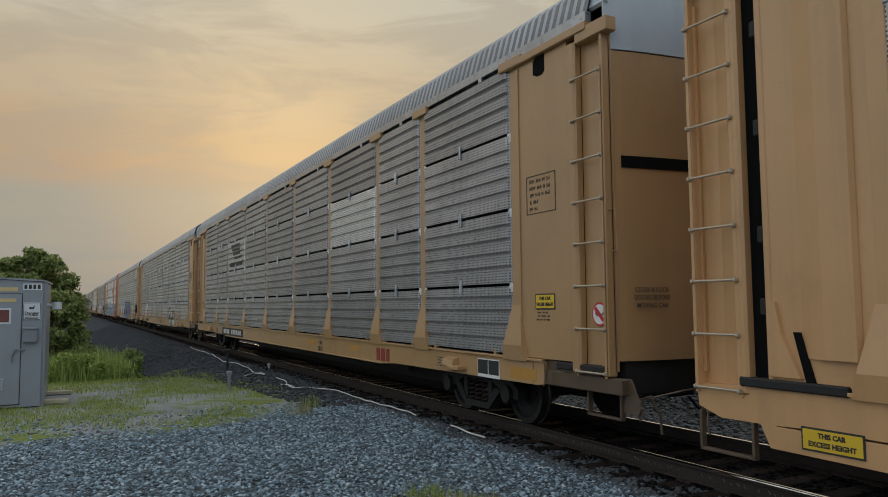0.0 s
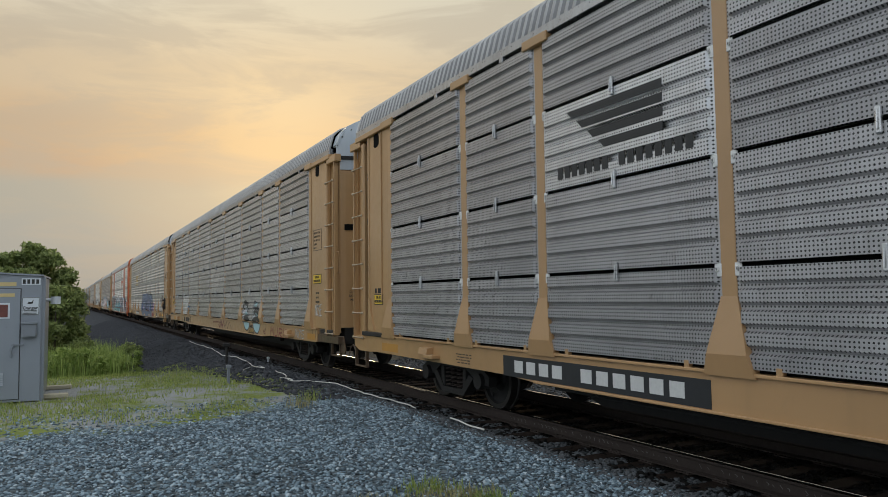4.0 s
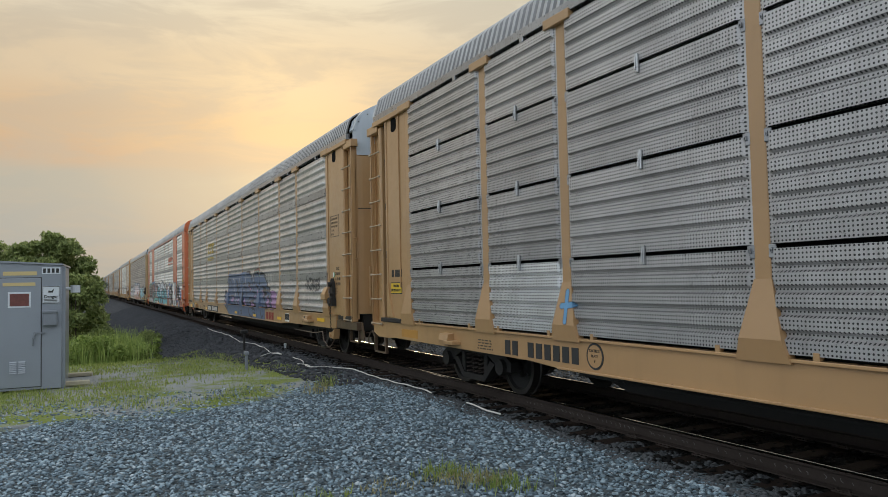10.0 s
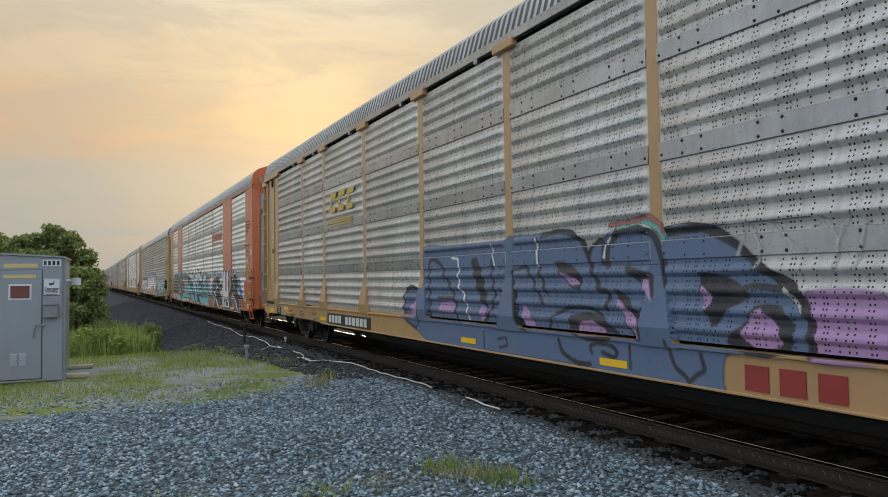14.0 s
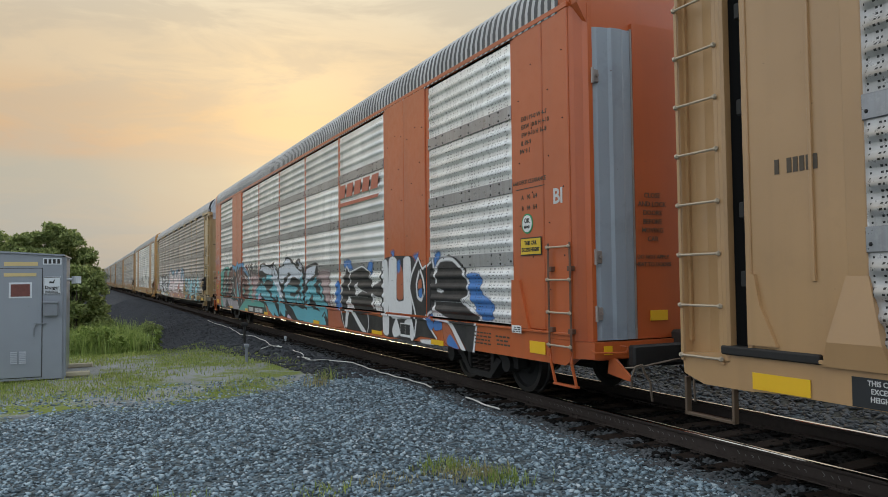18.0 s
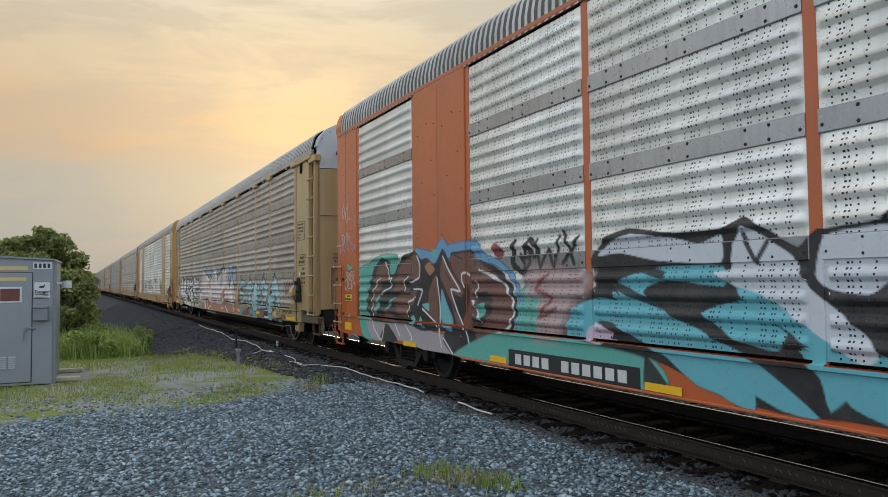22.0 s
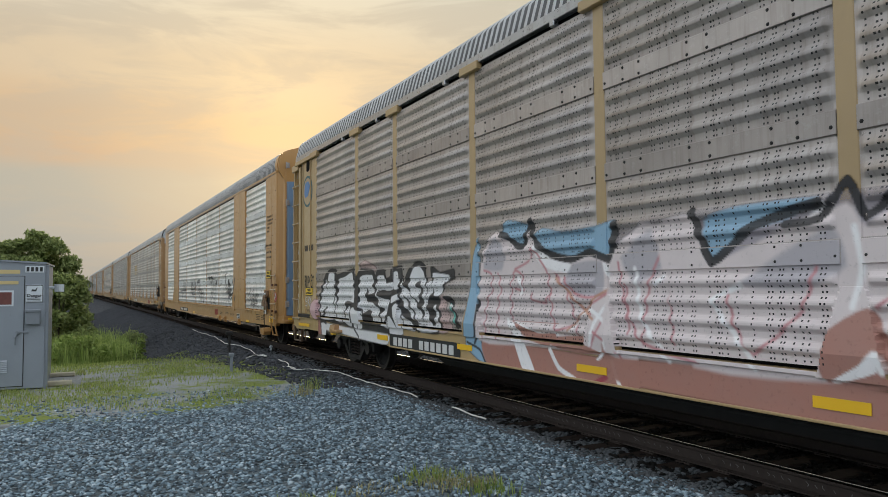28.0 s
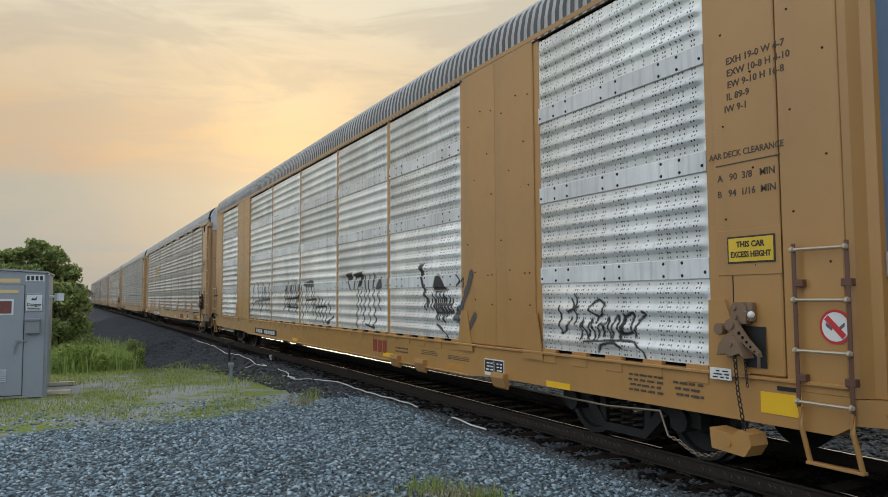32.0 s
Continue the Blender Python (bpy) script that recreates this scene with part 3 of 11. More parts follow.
def truck(parent, y, spin):
    """A freight truck: cast side frames, springs, bolster, two wheelsets that turn."""
    t = part("truck", box(bmesh.new(), -0.75, 0.75, -0.22, 0.22, 0.36, 0.62, 0.03), GREASE, parent, "greasy cast-steel truck", at=(0, y, 0))
    for sx in (-1.02, 1.02):
        bm = bmesh.new()
        s = 0.07
        prism(bm, [(-1.10, 0.36), (-1.10, 0.50), (-0.95, 0.58), (-0.45, 0.66), (0.45, 0.66), (0.95, 0.58), (1.10, 0.50), (1.10, 0.36), (0.80, 0.38), (0.62, 0.46), (0.42, 0.56), (-0.42, 0.56), (-0.62, 0.46), (-0.80, 0.38)], "x", sx - s, sx + s)
        prism(bm, [(-0.66, 0.44), (-0.34, 0.15), (0.34, 0.15), (0.66, 0.44), (0.52, 0.48), (0.30, 0.24), (-0.30, 0.24), (-0.52, 0.48)], "x", sx - s * 1.2, sx + s * 1.2)
        for k in (-1, 1):
            box(bm, sx - s, sx + s, k * 0.36 - 0.05, k * 0.36 + 0.05, 0.2, 0.6, 0.01)
        part("side_frame", bm, GREASE, t)
        for k in (-0.19, 0.0, 0.19):
            bm = bmesh.new()
            tube(bm, [(sx + 0.075 * math.cos(a * 0.8), k + 0.075 * math.sin(a * 0.8), 0.24 + 0.0082 * a) for a in range(39)], 0.016, 5)
            part("spring", bm, RUST, t)
        for k in (-0.865, 0.865):
            bm = rod(bmesh.new(), (sx * 0.93, k, 0.42), (sx * 1.13, k, 0.42), 0.115, 16)
            part("bearing_cap", bm, GREASE, t)
    for k in (-0.865, 0.865):
        w = part("wheelset", wheelset_mesh(), None, parent, "pair of worn steel wheels on an axle", at=(0, y + k, 0.42))
        spin.append(w)
    return t


WHEEL = []


def wheelset_mesh():
    if not WHEEL:
        bm = bmesh.new()
        rod(bm, (-1.0, 0, 0), (1.0, 0, 0), 0.075, 16)
        for s in (-1, 1):
            ring = [(0.68, 0.445), (0.705, 0.445), (0.715, 0.42), (0.82, 0.415), (0.82, 0.35), (0.775, 0.33), (0.76, 0.17), (0.80, 0.13), (0.80, 0.075), (0.66, 0.075), (0.66, 0.13), (0.70, 0.17), (0.70, 0.33), (0.68, 0.36)]
            k = 40
            loops = [[bm.verts.new((s * a, r * math.cos(6.28318 * j / k), r * math.sin(6.28318 * j / k))) for j in range(k)] for a, r in ring]
            for i in range(len(ring)):
                a, b = loops[i], loops[(i + 1) % len(ring)]
                for j in range(k):
                    f = bm.faces.new((a[j], a[(j + 1) % k], b[(j + 1) % k], b[j]))
                    f.material_index = 1 if i in (0, 1, 2, 3) else 0
            for j in range(0, k, 20):
                box(bm, s * 0.80, s * 0.822, 0.25 * math.cos(6.28318 * j / k) - 0.03, 0.25 * math.cos(6.28318 * j / k) + 0.03, 0.25 * math.sin(6.28318 * j / k) - 0.01, 0.25 * math.sin(6.28318 * j / k) + 0.01)
        bmesh.ops.recalc_face_normals(bm, faces=bm.faces)
        WHEEL.append(mesh_of("wheelset", bm, [GREASE, WHEEL_RIM]))
    return WHEEL[0]


def ladder(parent, x, y, wide, z0, z1, rungs, mat, name="ladder", bar=None):
    """Two angle-iron rails with round rungs that stand off on bolts."""
    bm = bmesh.new()
    for s in (-1, 1):
        box(bm, x - 0.05, x + 0.03, y + s * wide / 2 - 0.012, y + s * wide / 2 + 0.012, z0 - 0.04, z1 + 0.03, 0.003)
    rail = part(name, bm, mat, parent)
    step = (z1 - z0) / (rungs - 1)
    bm = bmesh.new()
    rod(bm, (0, -wide / 2 - 0.02, 0), (0, wide / 2 + 0.02, 0), 0.0125, 8)
    for s in (-1, 1):
        rod(bm, (0, s * wide / 2 - 0.02, 0), (0, s * wide / 2 + 0.02, 0), 0.024, 8)
    me = mesh_of("rung", bm, bar or RUNG)
    for i in range(rungs):
        part("rung", me, None, rail, at=(x - 0.055, y, z0 + i * step))
    return rail


def rivets(bm, pts, x, r=0.012):
    for y, z in pts:
        made = bmesh.ops.create_cone(bm, cap_ends=True, segments=6, radius1=r, radius2=r * 0.5, depth=0.012, matrix=Matrix.Translation((x, y, z)) @ Matrix.Rotation(-math.pi / 2, 4, "Y"))
        for f in {f for v in made["verts"] for f in v.link_faces}:
            f.material_index = 1
    return bm


SHARED = {}


def shared(key, make):
    if key not in SHARED:
        SHARED[key] = make()
    return SHARED[key]


def band_mesh(wide, h, mat):
    """A smooth strip between two sheets, with two rows of bolts."""
    bm = bmesh.new()
    box(bm, -0.022, 0.02, -wide / 2, wide / 2, 0, h, 0.006)
    k = 3 if wide > 2.2 else 2
    pts = [((i + 0.5) / k * wide - wide / 2 + o, z) for i in range(k) for o in (-0.12, 0.12) for z in (0.035, h - 0.035)]
    pts += [(s * (wide / 2 - 0.04), 0.06) for s in (-1, 1)]
    rivets(bm, pts, -0.026, 0.019)
    return mesh_of("strip", bm, [mat, GREASE])


def clip_mesh():
    bm = bmesh.new()
    box(bm, -0.035, 0.0, -0.022, 0.022, -0.10, 0.10, 0.008)
    rod(bm, (-0.045, 0, -0.07), (-0.035, 0, 0.07), 0.010, 6)
    return mesh_of("clip", bm, BAND_PALE)


def hinge_mesh(bright):
    bm = bmesh.new()
    box(bm, -0.012, 0.0, -0.038, 0.038, -0.058, 0.058, 0.006)
    rod(bm, (-0.03, 0, 0.0), (-0.01, 0, 0.0), 0.016, 6)
    box(bm, -0.03, -0.01, -0.010, 0.010, -0.008, 0.03, 0.003)
    return mesh_of("hinge", bm, WHITE if bright else BAND)


def end_doors(car, mat, top_mat, half, depth, z_mid):
    """A bowed end door in upright facets, with a head of its own over a seam."""
    k = 7
    for z0, z1, m, name in ((1.04, z_mid, mat, "end_door"), (z_mid + 0.012, 4.98, top_mat, "end_door_top")):
        for s in (-1, 1):
            bm = bmesh.new()
            cols = []
            for i in range(k + 1):
                u = i / k
                cols.append((s * 1.40 * (1 - u), -half - depth * math.sin(u * math.pi / 2) ** 0.8 - (0.012 if z1 > 4.9 else 0)))
            if z1 > 4.9:
                low = [bm.verts.new((x, y, z0)) for x, y in cols]
                high = [bm.verts.new((x, y, float(np.interp(abs(x), [p[0] for p in HEAD[::-1]], [p[1] for p in HEAD[::-1]])))) for x, y in cols]
                for i in range(k):
                    bm.faces.new((low[i], low[i + 1], high[i + 1], high[i]))
                bmesh.ops.recalc_face_normals(bm, faces=bm.faces)
                bmesh.ops.solidify(bm, geom=bm.faces[:], thickness=0.03)
            else:
                prism(bm, cols + [(x, y + 0.05) for x, y in cols[::-1]], "z", z0, z1)
            part(name, bm, m, car, at=None)
            if z1 > 4.9:
                # a folded lip that carries the head back over the roof's end, and its bolts
                lip = [(s * x, z) for x, z in HEAD]
                lip_b = prism(bmesh.new(), lip + [(s * max(0, x - 0.035), z - 0.03) for x, z in HEAD[::-1]], "y", -half - 0.06, -half + 0.24)
                part("head_lip", lip_b, m, car)
                bm = bmesh.new()
                for x in (1.27, 1.08, 0.84, 0.55, 0.25):
                    z = float(np.interp(x, [p[0] for p in HEAD[::-1]], [p[1] for p in HEAD[::-1]])) - 0.12
                    y = -half - depth * math.sin((1 - x / 1.40) * math.pi / 2) ** 0.8
                    rod(bm, (s * x, y - 0.022, z), (s * x, y + 0.01, z), 0.014, 6)
                part("bolt_row", bm, GREASE, car)


def coupler(car, y, s):
    """Draft gear, knuckle coupler, uncoupling lever and a hanging air hose."""
    bm = bmesh.new()
    box(bm, -0.16, 0.16, y, y - s * 0.75, 0.70, 1.0, 0.03)
    box(bm, -0.09, 0.09, y, y + s * 0.52, 0.78, 0.94, 0.02)
    prism(bm, [(-0.17, y + s * 0.48), (0.02, y + s * 0.46), (0.16, y + s * 0.52), (0.17, y + s * 0.74), (0.05, y + s * 0.78), (-0.05, y + s * 0.66), (-0.17, y + s * 0.70)], "z", 0.72, 1.0)
    c = part("coupler", bm, RUST, car, "rusty knuckle coupler")
    bm = bmesh.new()
    tube(bm, [(-0.30, y + s * (0.1 + 0.08 * i), 0.60 - 0.16 * math.sin(i / 7 * math.pi)) for i in range(8)], 0.016, 7)
    part("air_hose", bm, BLACK, c)
    bm = bmesh.new()
    tube(bm, [(-1.20, y + s * 0.20, 0.64), (-1.12, y + s * 0.34, 0.66), (-0.55, y + s * 0.26, 0.70), (-0.2, y + s * 0.34, 0.74)], 0.012, 6)
    part("uncoupling_rod", bm, RUNG, c)
    bm = bmesh.new()
    tube(bm, [(-1.14, y + s * 0.30, 0.66), (-1.12, y + s * 0.38, 0.69), (-1.10, y + s * 0.40, 0.60), (-1.06, y + s * 0.44, 0.50), (-1.05, y + s * 0.45, 0.30)], 0.015, 6)
    tube(bm, [(-1.14, y + s * 0.30, 0.66), (-1.17, y + s * 0.27, 0.55), (-1.17, y + s * 0.26, 0.42)], 0.012, 6)
    part("uncoupling_handle", bm, RUNG, c)
    for a, b in ((-0.95, -0.2), (0.2, 0.95)):
        part("striker_plate", box(bmesh.new(), a, b, y - s * 0.05, y + s * 0.06, 0.62, 0.86, 0.02), GREASE, c)
    return c


def stirrup(car, y, wide, mat, z0=0.30, x=SIDE, z1=0.70):
    """A step of flat bar, bent to a U."""
    bm = bmesh.new()
    for s in (-1, 1):
        box(bm, x - 0.03, x + 0.03, y + s * wide / 2 - 0.014, y + s * wide / 2 + 0.014, z0, z1, 0.004)
    box(bm, x - 0.03, x + 0.03, y - wide / 2 - 0.014, y + wide / 2 + 0.014, z0 - 0.014, z0 + 0.014, 0.004)
    return part("stirrup_step", bm, mat, car)


def far_wall(car, mat, half):
    pts = profile(EAVE - 1.0, "strip")
    V = [(1.40 + dd, y, 1.0 + z) for y in (-half, half) for z, dd in pts]
    n = len(pts)
    F = [(i, n + i, n + i + 1, i + 1) for i in range(n - 1)]
    part("far_side_wall", shell("far_side_wall", V, F, mat), None, car)


def underframe(car, mat, sill_lo=0.62, front=12.25, rear=12.70, end=13.50, top=1.03, belly=0.0, plate=GREASE):
    bm = bmesh.new()
    # side sill: a channel with lips, dropped in the middle third, chamfered at its ends
    prism(bm, [(-front, 0.70), (-front + 0.15, sill_lo + 0.03), (-7.8, sill_lo), (-7.2, sill_lo - 0.04), (7.2, sill_lo - 0.04), (7.8, sill_lo), (rear - 0.4, sill_lo + 0.03), (rear, 0.66), (rear, 0.985), (-front, 0.985)], "x", SIDE - 0.02, SIDE + 0.10)
    box(bm, SIDE - 0.055, SIDE + 0.1, -front, rear, 0.965, 0.995, 0.005)
    box(bm, SIDE - 0.045, SIDE + 0.1, -7.2, 7.2, sill_lo - 0.045, sill_lo - 0.02, 0.005)
    sill = part("side_sill", bm, mat, car)
    bm = bmesh.new()
    box(bm, 1.32, 1.44, -13.0, 13.0, sill_lo, 0.99)
    part("far_side_sill", bm, mat, car)
    bm = bmesh.new()
    box(bm, -1.34, 1.34, 0.25 - end, end - 0.25, 0.90, 0.97)
    box(bm, -0.20, 0.20, -13.0, 13.0, 0.55, 0.92, 0.01)
    if belly:
        prism(bm, [(-8.6, 0.56), (-7.4, belly), (7.4, belly), (8.6, 0.56)], "x", -0.26, 0.26)
    for k in range(-4, 5):
        box(bm, -1.3, 1.3, k * 1.9 - 0.06, k * 1.9 + 0.06, 0.66, 0.92)
    part("deck_frame", bm, GREASE, car)
    for s in (-1, 1):
        bm = bmesh.new()
        prism(bm, [(-1.22, s * (end - 0.08)), (1.22, s * (end - 0.08)), (1.30, s * 12.6), (-1.30, s * 12.6)], "z", 0.68, top)
        part("end_platform", bm, plate, car)
    return sill


def equipment(car):
    """Brake cylinder, valves and pipes that hang under the deck."""
    bm = bmesh.new()
    rod(bm, (-0.75, -2.2, 0.56), (-0.75, -1.5, 0.56), 0.16, 14)
    rod(bm, (-0.75, -1.5, 0.56), (-0.75, -0.6, 0.56), 0.03, 8)
    part("brake_cylinder", bm, GREASE, car)
    bm = bmesh.new()
    rod(bm, (-0.6, 1.2, 0.58), (-0.6, 2.3, 0.58), 0.20, 14)
    part("air_tank", bm, GREASE, car)
    bm = bmesh.new()
    # the flat black box is added to hide the bright far rail below the sill
    box(bm, -1.02, -0.90, -7.4, 7.4, 0.47, 0.70, 0.01)
    tube(bm, [(-1.15, -12.6, 0.66), (-1.15, -6.5, 0.60), (-1.2, -6.3, 0.52), (-1.2, 6.3, 0.52), (-1.15, 6.5, 0.60), (-1.15, 12.6, 0.66)], 0.02, 6)
    part("brake_pipe", bm, GREASE, car)


def chain(bm, path, size=0.030):
    """Oval links in turn upright and flat along a path."""
    pts = [Vector(p) for p in path]
    run = 0.0
    k = 0
    for a, b in zip(pts, pts[1:]):
        d = b - a
        while run < d.length:
            c = a + d * (run / d.length)
            t = d.normalized()
            side = t.cross(Vector((1, 0, 0))).normalized() if k % 2 else Vector((1, 0, 0))
            ov = [c + t * (size * 0.9 * math.sin(q * 1.0472)) + side * (size * 0.5 * math.cos(q * 1.0472)) for q in range(7)]
            tube(bm, [tuple(v) for v in ov], size * 0.2, 4)
            run += size * 1.35
            k += 1
        run -= d.length
    return bm


def wheel_brake(car, y, z, mat, housing):
    """The hand brake: a housing with its lever, a chain down to a sheave, and a slack chain to the truck."""
    x = SIDE
    bm = bmesh.new()
    prism(bm, [(y - 0.11, z - 0.42), (y + 0.12, z - 0.42), (y + 0.13, z - 0.26), (y + 0.06, z - 0.04), (y, z + 0.02), (y - 0.06, z - 0.06), (y - 0.10, z - 0.22)], "x", x - 0.09, x - 0.02)
    prism(bm, [(y - 0.13, z - 0.60), (y + 0.10, z - 0.62), (y + 0.15, z - 0.50), (y + 0.13, z - 0.42), (y - 0.12, z - 0.42)], "x", x - 0.12, x - 0.01)
    rod(bm, (x - 0.15, y + 0.02, z - 0.50), (x - 0.02, y + 0.02, z - 0.50), 0.085, 14)
    rod(bm, (x - 0.17, y, z - 0.12), (x - 0.02, y, z - 0.12), 0.055, 12)
    rod(bm, (x - 0.16, y - 0.08, z - 0.34), (x - 0.02, y - 0.08, z - 0.34), 0.035, 10)
    b = part("brake_housing", bm, housing, car, "hand-brake housing with bell crank")
    bm = bmesh.new()
    tube(bm, [(x - 0.16, y + 0.03, z + 0.14), (x - 0.18, y, z - 0.06), (x - 0.19, y - 0.16, z - 0.30), (x - 0.20, y - 0.26, z - 0.40), (x - 0.20, y - 0.26, z - 0.54)], 0.012, 6)
    rod(bm, (x - 0.16, y + 0.03, z + 0.10), (x - 0.16, y + 0.03, z + 0.15), 0.018, 8)
    part("brake_lever", bm, RUNG, b)
    part("brake_chain", chain(bmesh.new(), [(x - 0.10, y, z - 0.45), (x - 0.11, y + 0.02, 1.0), (x - 0.10, y, 0.62)]), GREASE, b)
    bm = bmesh.new()
    prism(bm, [(y - 0.15, 0.46), (y + 0.14, 0.48), (y + 0.15, 0.60), (y - 0.08, 0.62), (y - 0.22, 0.68)], "x", x - 0.10, x + 0.04)
    rod(bm, (x - 0.13, y + 0.02, 0.53), (x, y + 0.02, 0.53), 0.03, 8)
    part("chain_sheave", bm, mat, b)
    loop = [(x - 0.04 + 0.02 * i / 12, y - 0.05 + 0.072 * i, 0.44 - 0.20 * math.sin(min(1.0, i / 10) * math.pi * 0.72) + 0.012 * max(0, i - 7)) for i in range(13)]
    part("slack_chain", chain(bmesh.new(), loop), RUNG, b)
    bm = bmesh.new()
    e = loop[-1]
    tube(bm, [e, (e[0], e[1] + 0.10, e[2] + 0.22), (e[0] + 0.02, e[1] + 0.9, 0.50), (x + 0.2, e[1] + 3.5, 0.46)], 0.012, 5)
    part("brake_rod", bm, RUNG, b)


def tan_car(label, mat, sheets, bands, spin, lever=False, bright=False, swaps=None, light_top=DOOR_TOP, seam=4.43, folds=False, door_seam=0.0):
    """A closed autorack with flared posts; bands is None for open slots, else the strips' material."""
    car = thing("autorack_car", label, "rail car", "cars of the freight train")
    swaps = swaps or {}
    post = shared(("post", mat.name), lambda: post_mesh(mat))
    for i, y in enumerate(BAYS):
        part("post", post, None, car, at=(SIDE, y, 0))
    for i, (a, b) in enumerate(zip(BAYS, BAYS[1:])):
        wide, mid = b - a - 0.16, (a + b) / 2
        for r in range(4):
            m = swaps.get((i, r), sheets)
            if bands is None:
                lo, hi = SLOTS[r] + (0.03 if r else 0.03), SLOTS[r + 1] - 0.012
                part("panel", sheet("grid", wide, hi - lo, m), None, car, at=(SIDE, mid, lo))
            else:
                lo = SLOTS[r] + (0.10 if r else 0.03)
                hi = SLOTS[r + 1] - (0.09 if r < 3 else 0.02)
                part("panel", sheet("strip", wide, hi - lo, m), None, car, at=(SIDE, mid, lo))
                if r:
                    bb = bands
                    part("strip", shared(("band", round(wide, 2), bands.name), lambda: band_mesh(wide, 0.19, bb)), None, car, at=(SIDE, mid, SLOTS[r] - 0.092))
            if bands is None and r:
                part("clip", shared("clip", clip_mesh), None, car, at=(SIDE - 0.044, mid, SLOTS[r]))
                for s in (-1, 1):
                    part("hinge", shared(("hinge", bright), lambda: hinge_mesh(bright)), None, car, at=(SIDE - 0.004, mid + s * (wide / 2 - 0.03), SLOTS[r] - 0.03))
        for s in (-0.55, 0.55) if bands is None else ():
            part("foot_clip", shared(("foot", mat.name), lambda: mesh_of("foot_clip", box(bmesh.new(), -0.05, 0.01, -0.03, 0.03, 0, 0.07, 0.006), mat)), None, car, at=(SIDE, mid + s * wide / 1.6, SILL_TOP - 0.01))
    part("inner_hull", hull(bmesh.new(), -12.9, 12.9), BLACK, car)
    far_wall(car, BAND, 13.3)
    part("roof", shared(("roof_tan", bands is None), lambda: roof_mesh(13.2, ROOF, ROOF_SHADE_PALE if bands is None else ROOF_SHADE, ROOF_LOW)), None, car)
    bm = bmesh.new()
    box(bm, SIDE - 0.045, SIDE + 0.05, -13.2, 13.2, EAVE + 0.03, EAVE + 0.15, 0.006)
    for y in BAYS[:-1]:
        box(bm, SIDE - 0.05, SIDE + 0.03, y + 0.75, y + 0.84, EAVE - 0.035, EAVE + 0.05, 0.01)
    part("top_rail", bm, BAND, car)
    underframe(car, mat, SILL_LO, belly=0.21)
    equipment(car)
    for s in (-1, 1):
        e = s * 13.43
        # end panel beside the end post
        bm = bmesh.new()
        box(bm, SIDE - 0.01, SIDE + 0.06, s * 11.72, s * (12.80 if s < 0 else 12.65), 1.0, EAVE, 0.004)
        pan = part("end_panel", bm, mat, car)
        if s < 0:
            part("panel_rib", box(bmesh.new(), SIDE - 0.03, SIDE + 0.02, s * 11.76, s * 11.79, 1.05, EAVE - 0.1, 0.004), mat, pan)
            if lever:
                part("panel_patch", box(bmesh.new(), SIDE - 0.022, SIDE + 0.02, s * 12.62, s * 12.80, 0.98, 2.30, 0.004), mat, pan)
        else:
            part("panel_rib", box(bmesh.new(), SIDE - 0.03, SIDE + 0.02, s * 12.59, s * 12.65, 0.96, EAVE - 0.05, 0.01), mat, pan)
            part("panel_rib", box(bmesh.new(), SIDE - 0.035, SIDE + 0.02, s * 11.98, s * 12.01, 1.6, EAVE - 0.05, 0.004), mat, pan)
        if folds and s > 0:
            edge = [(12.61, -0.018), (12.37, 0.0), (12.35, -0.004), (12.12, -0.055), (11.86, -0.06), (11.84, -0.02)]
            out = [(SIDE + x, y) for y, x in edge] + [(SIDE + 0.02, y) for y in (11.84, 12.61)]
            part("folded_sheet", prism(bmesh.new(), out, "z", 1.22, EAVE - 0.06), mat, pan)
            part("torn_flap", prism(bmesh.new(), [(12.40, 1.42), (12.34, 1.42), (12.22, 1.02), (12.30, 1.02)], "x", SIDE - 0.03, SIDE - 0.012), BLACK, pan)
            part("sill_plate", prism(bmesh.new(), [(12.75, 0.66), (12.66, 0.48), (11.2, 0.46), (11.2, 0.66)], "x", SIDE - 0.018, SIDE + 0.05), mat, pan)
        bm = bmesh.new()
        prism(bm, [(s * 12.12, 4.50), (s * 12.12, 4.66), (s * 12.19, 4.72), (s * 12.36, 4.72), (s * 12.36, 4.50), (s * 12.31, 4.46), (s * 12.21, 4.46)], "x", SIDE - 0.016, SIDE - 0.004)
        part("vent_hole", bm, BLACK, pan)
        # creased plate behind the rungs, the broad inner stile, the corner stile, and the head beam over them
        cr = [(12.96, 0.075), (13.18, 0.082), (13.30, 0.080), (e * s, 0.075)]
        if s > 0:
            cr = [(12.96, 0.02), (13.05, 0.045), (13.16, 0.075), (13.30, 0.085), (13.38, 0.08), (e * s, 0.06)]
        prism_xy = [(SIDE + dx, s * yy) for yy, dx in cr] + [(SIDE + dx + 0.05, s * yy) for yy, dx in cr[::-1]]
        part("ladder_plate", prism(bmesh.new(), prism_xy, "z", 0.93, 4.62), mat, car)
        part("corner_stile", box(bmesh.new(), SIDE - 0.02, SIDE + 0.10, e - s * 0.045, e, 0.88, 4.66, 0.010), mat, car)
        part("inner_stile", box(bmesh.new(), SIDE - 0.035, SIDE + 0.08, s * (12.81 if s < 0 else 12.84), s * 12.97, 0.88, 4.66, 0.022), mat, car)
        bm = bmesh.new()
        box(bm, SIDE - 0.07, SIDE + 0.06, s * 11.4, s * 13.2, EAVE - 0.07, EAVE + 0.03, 0.01)
        box(bm, SIDE - 0.05, SIDE + 0.10, s * 13.0, s * 13.55, 4.60, EAVE - 0.02, 0.01)
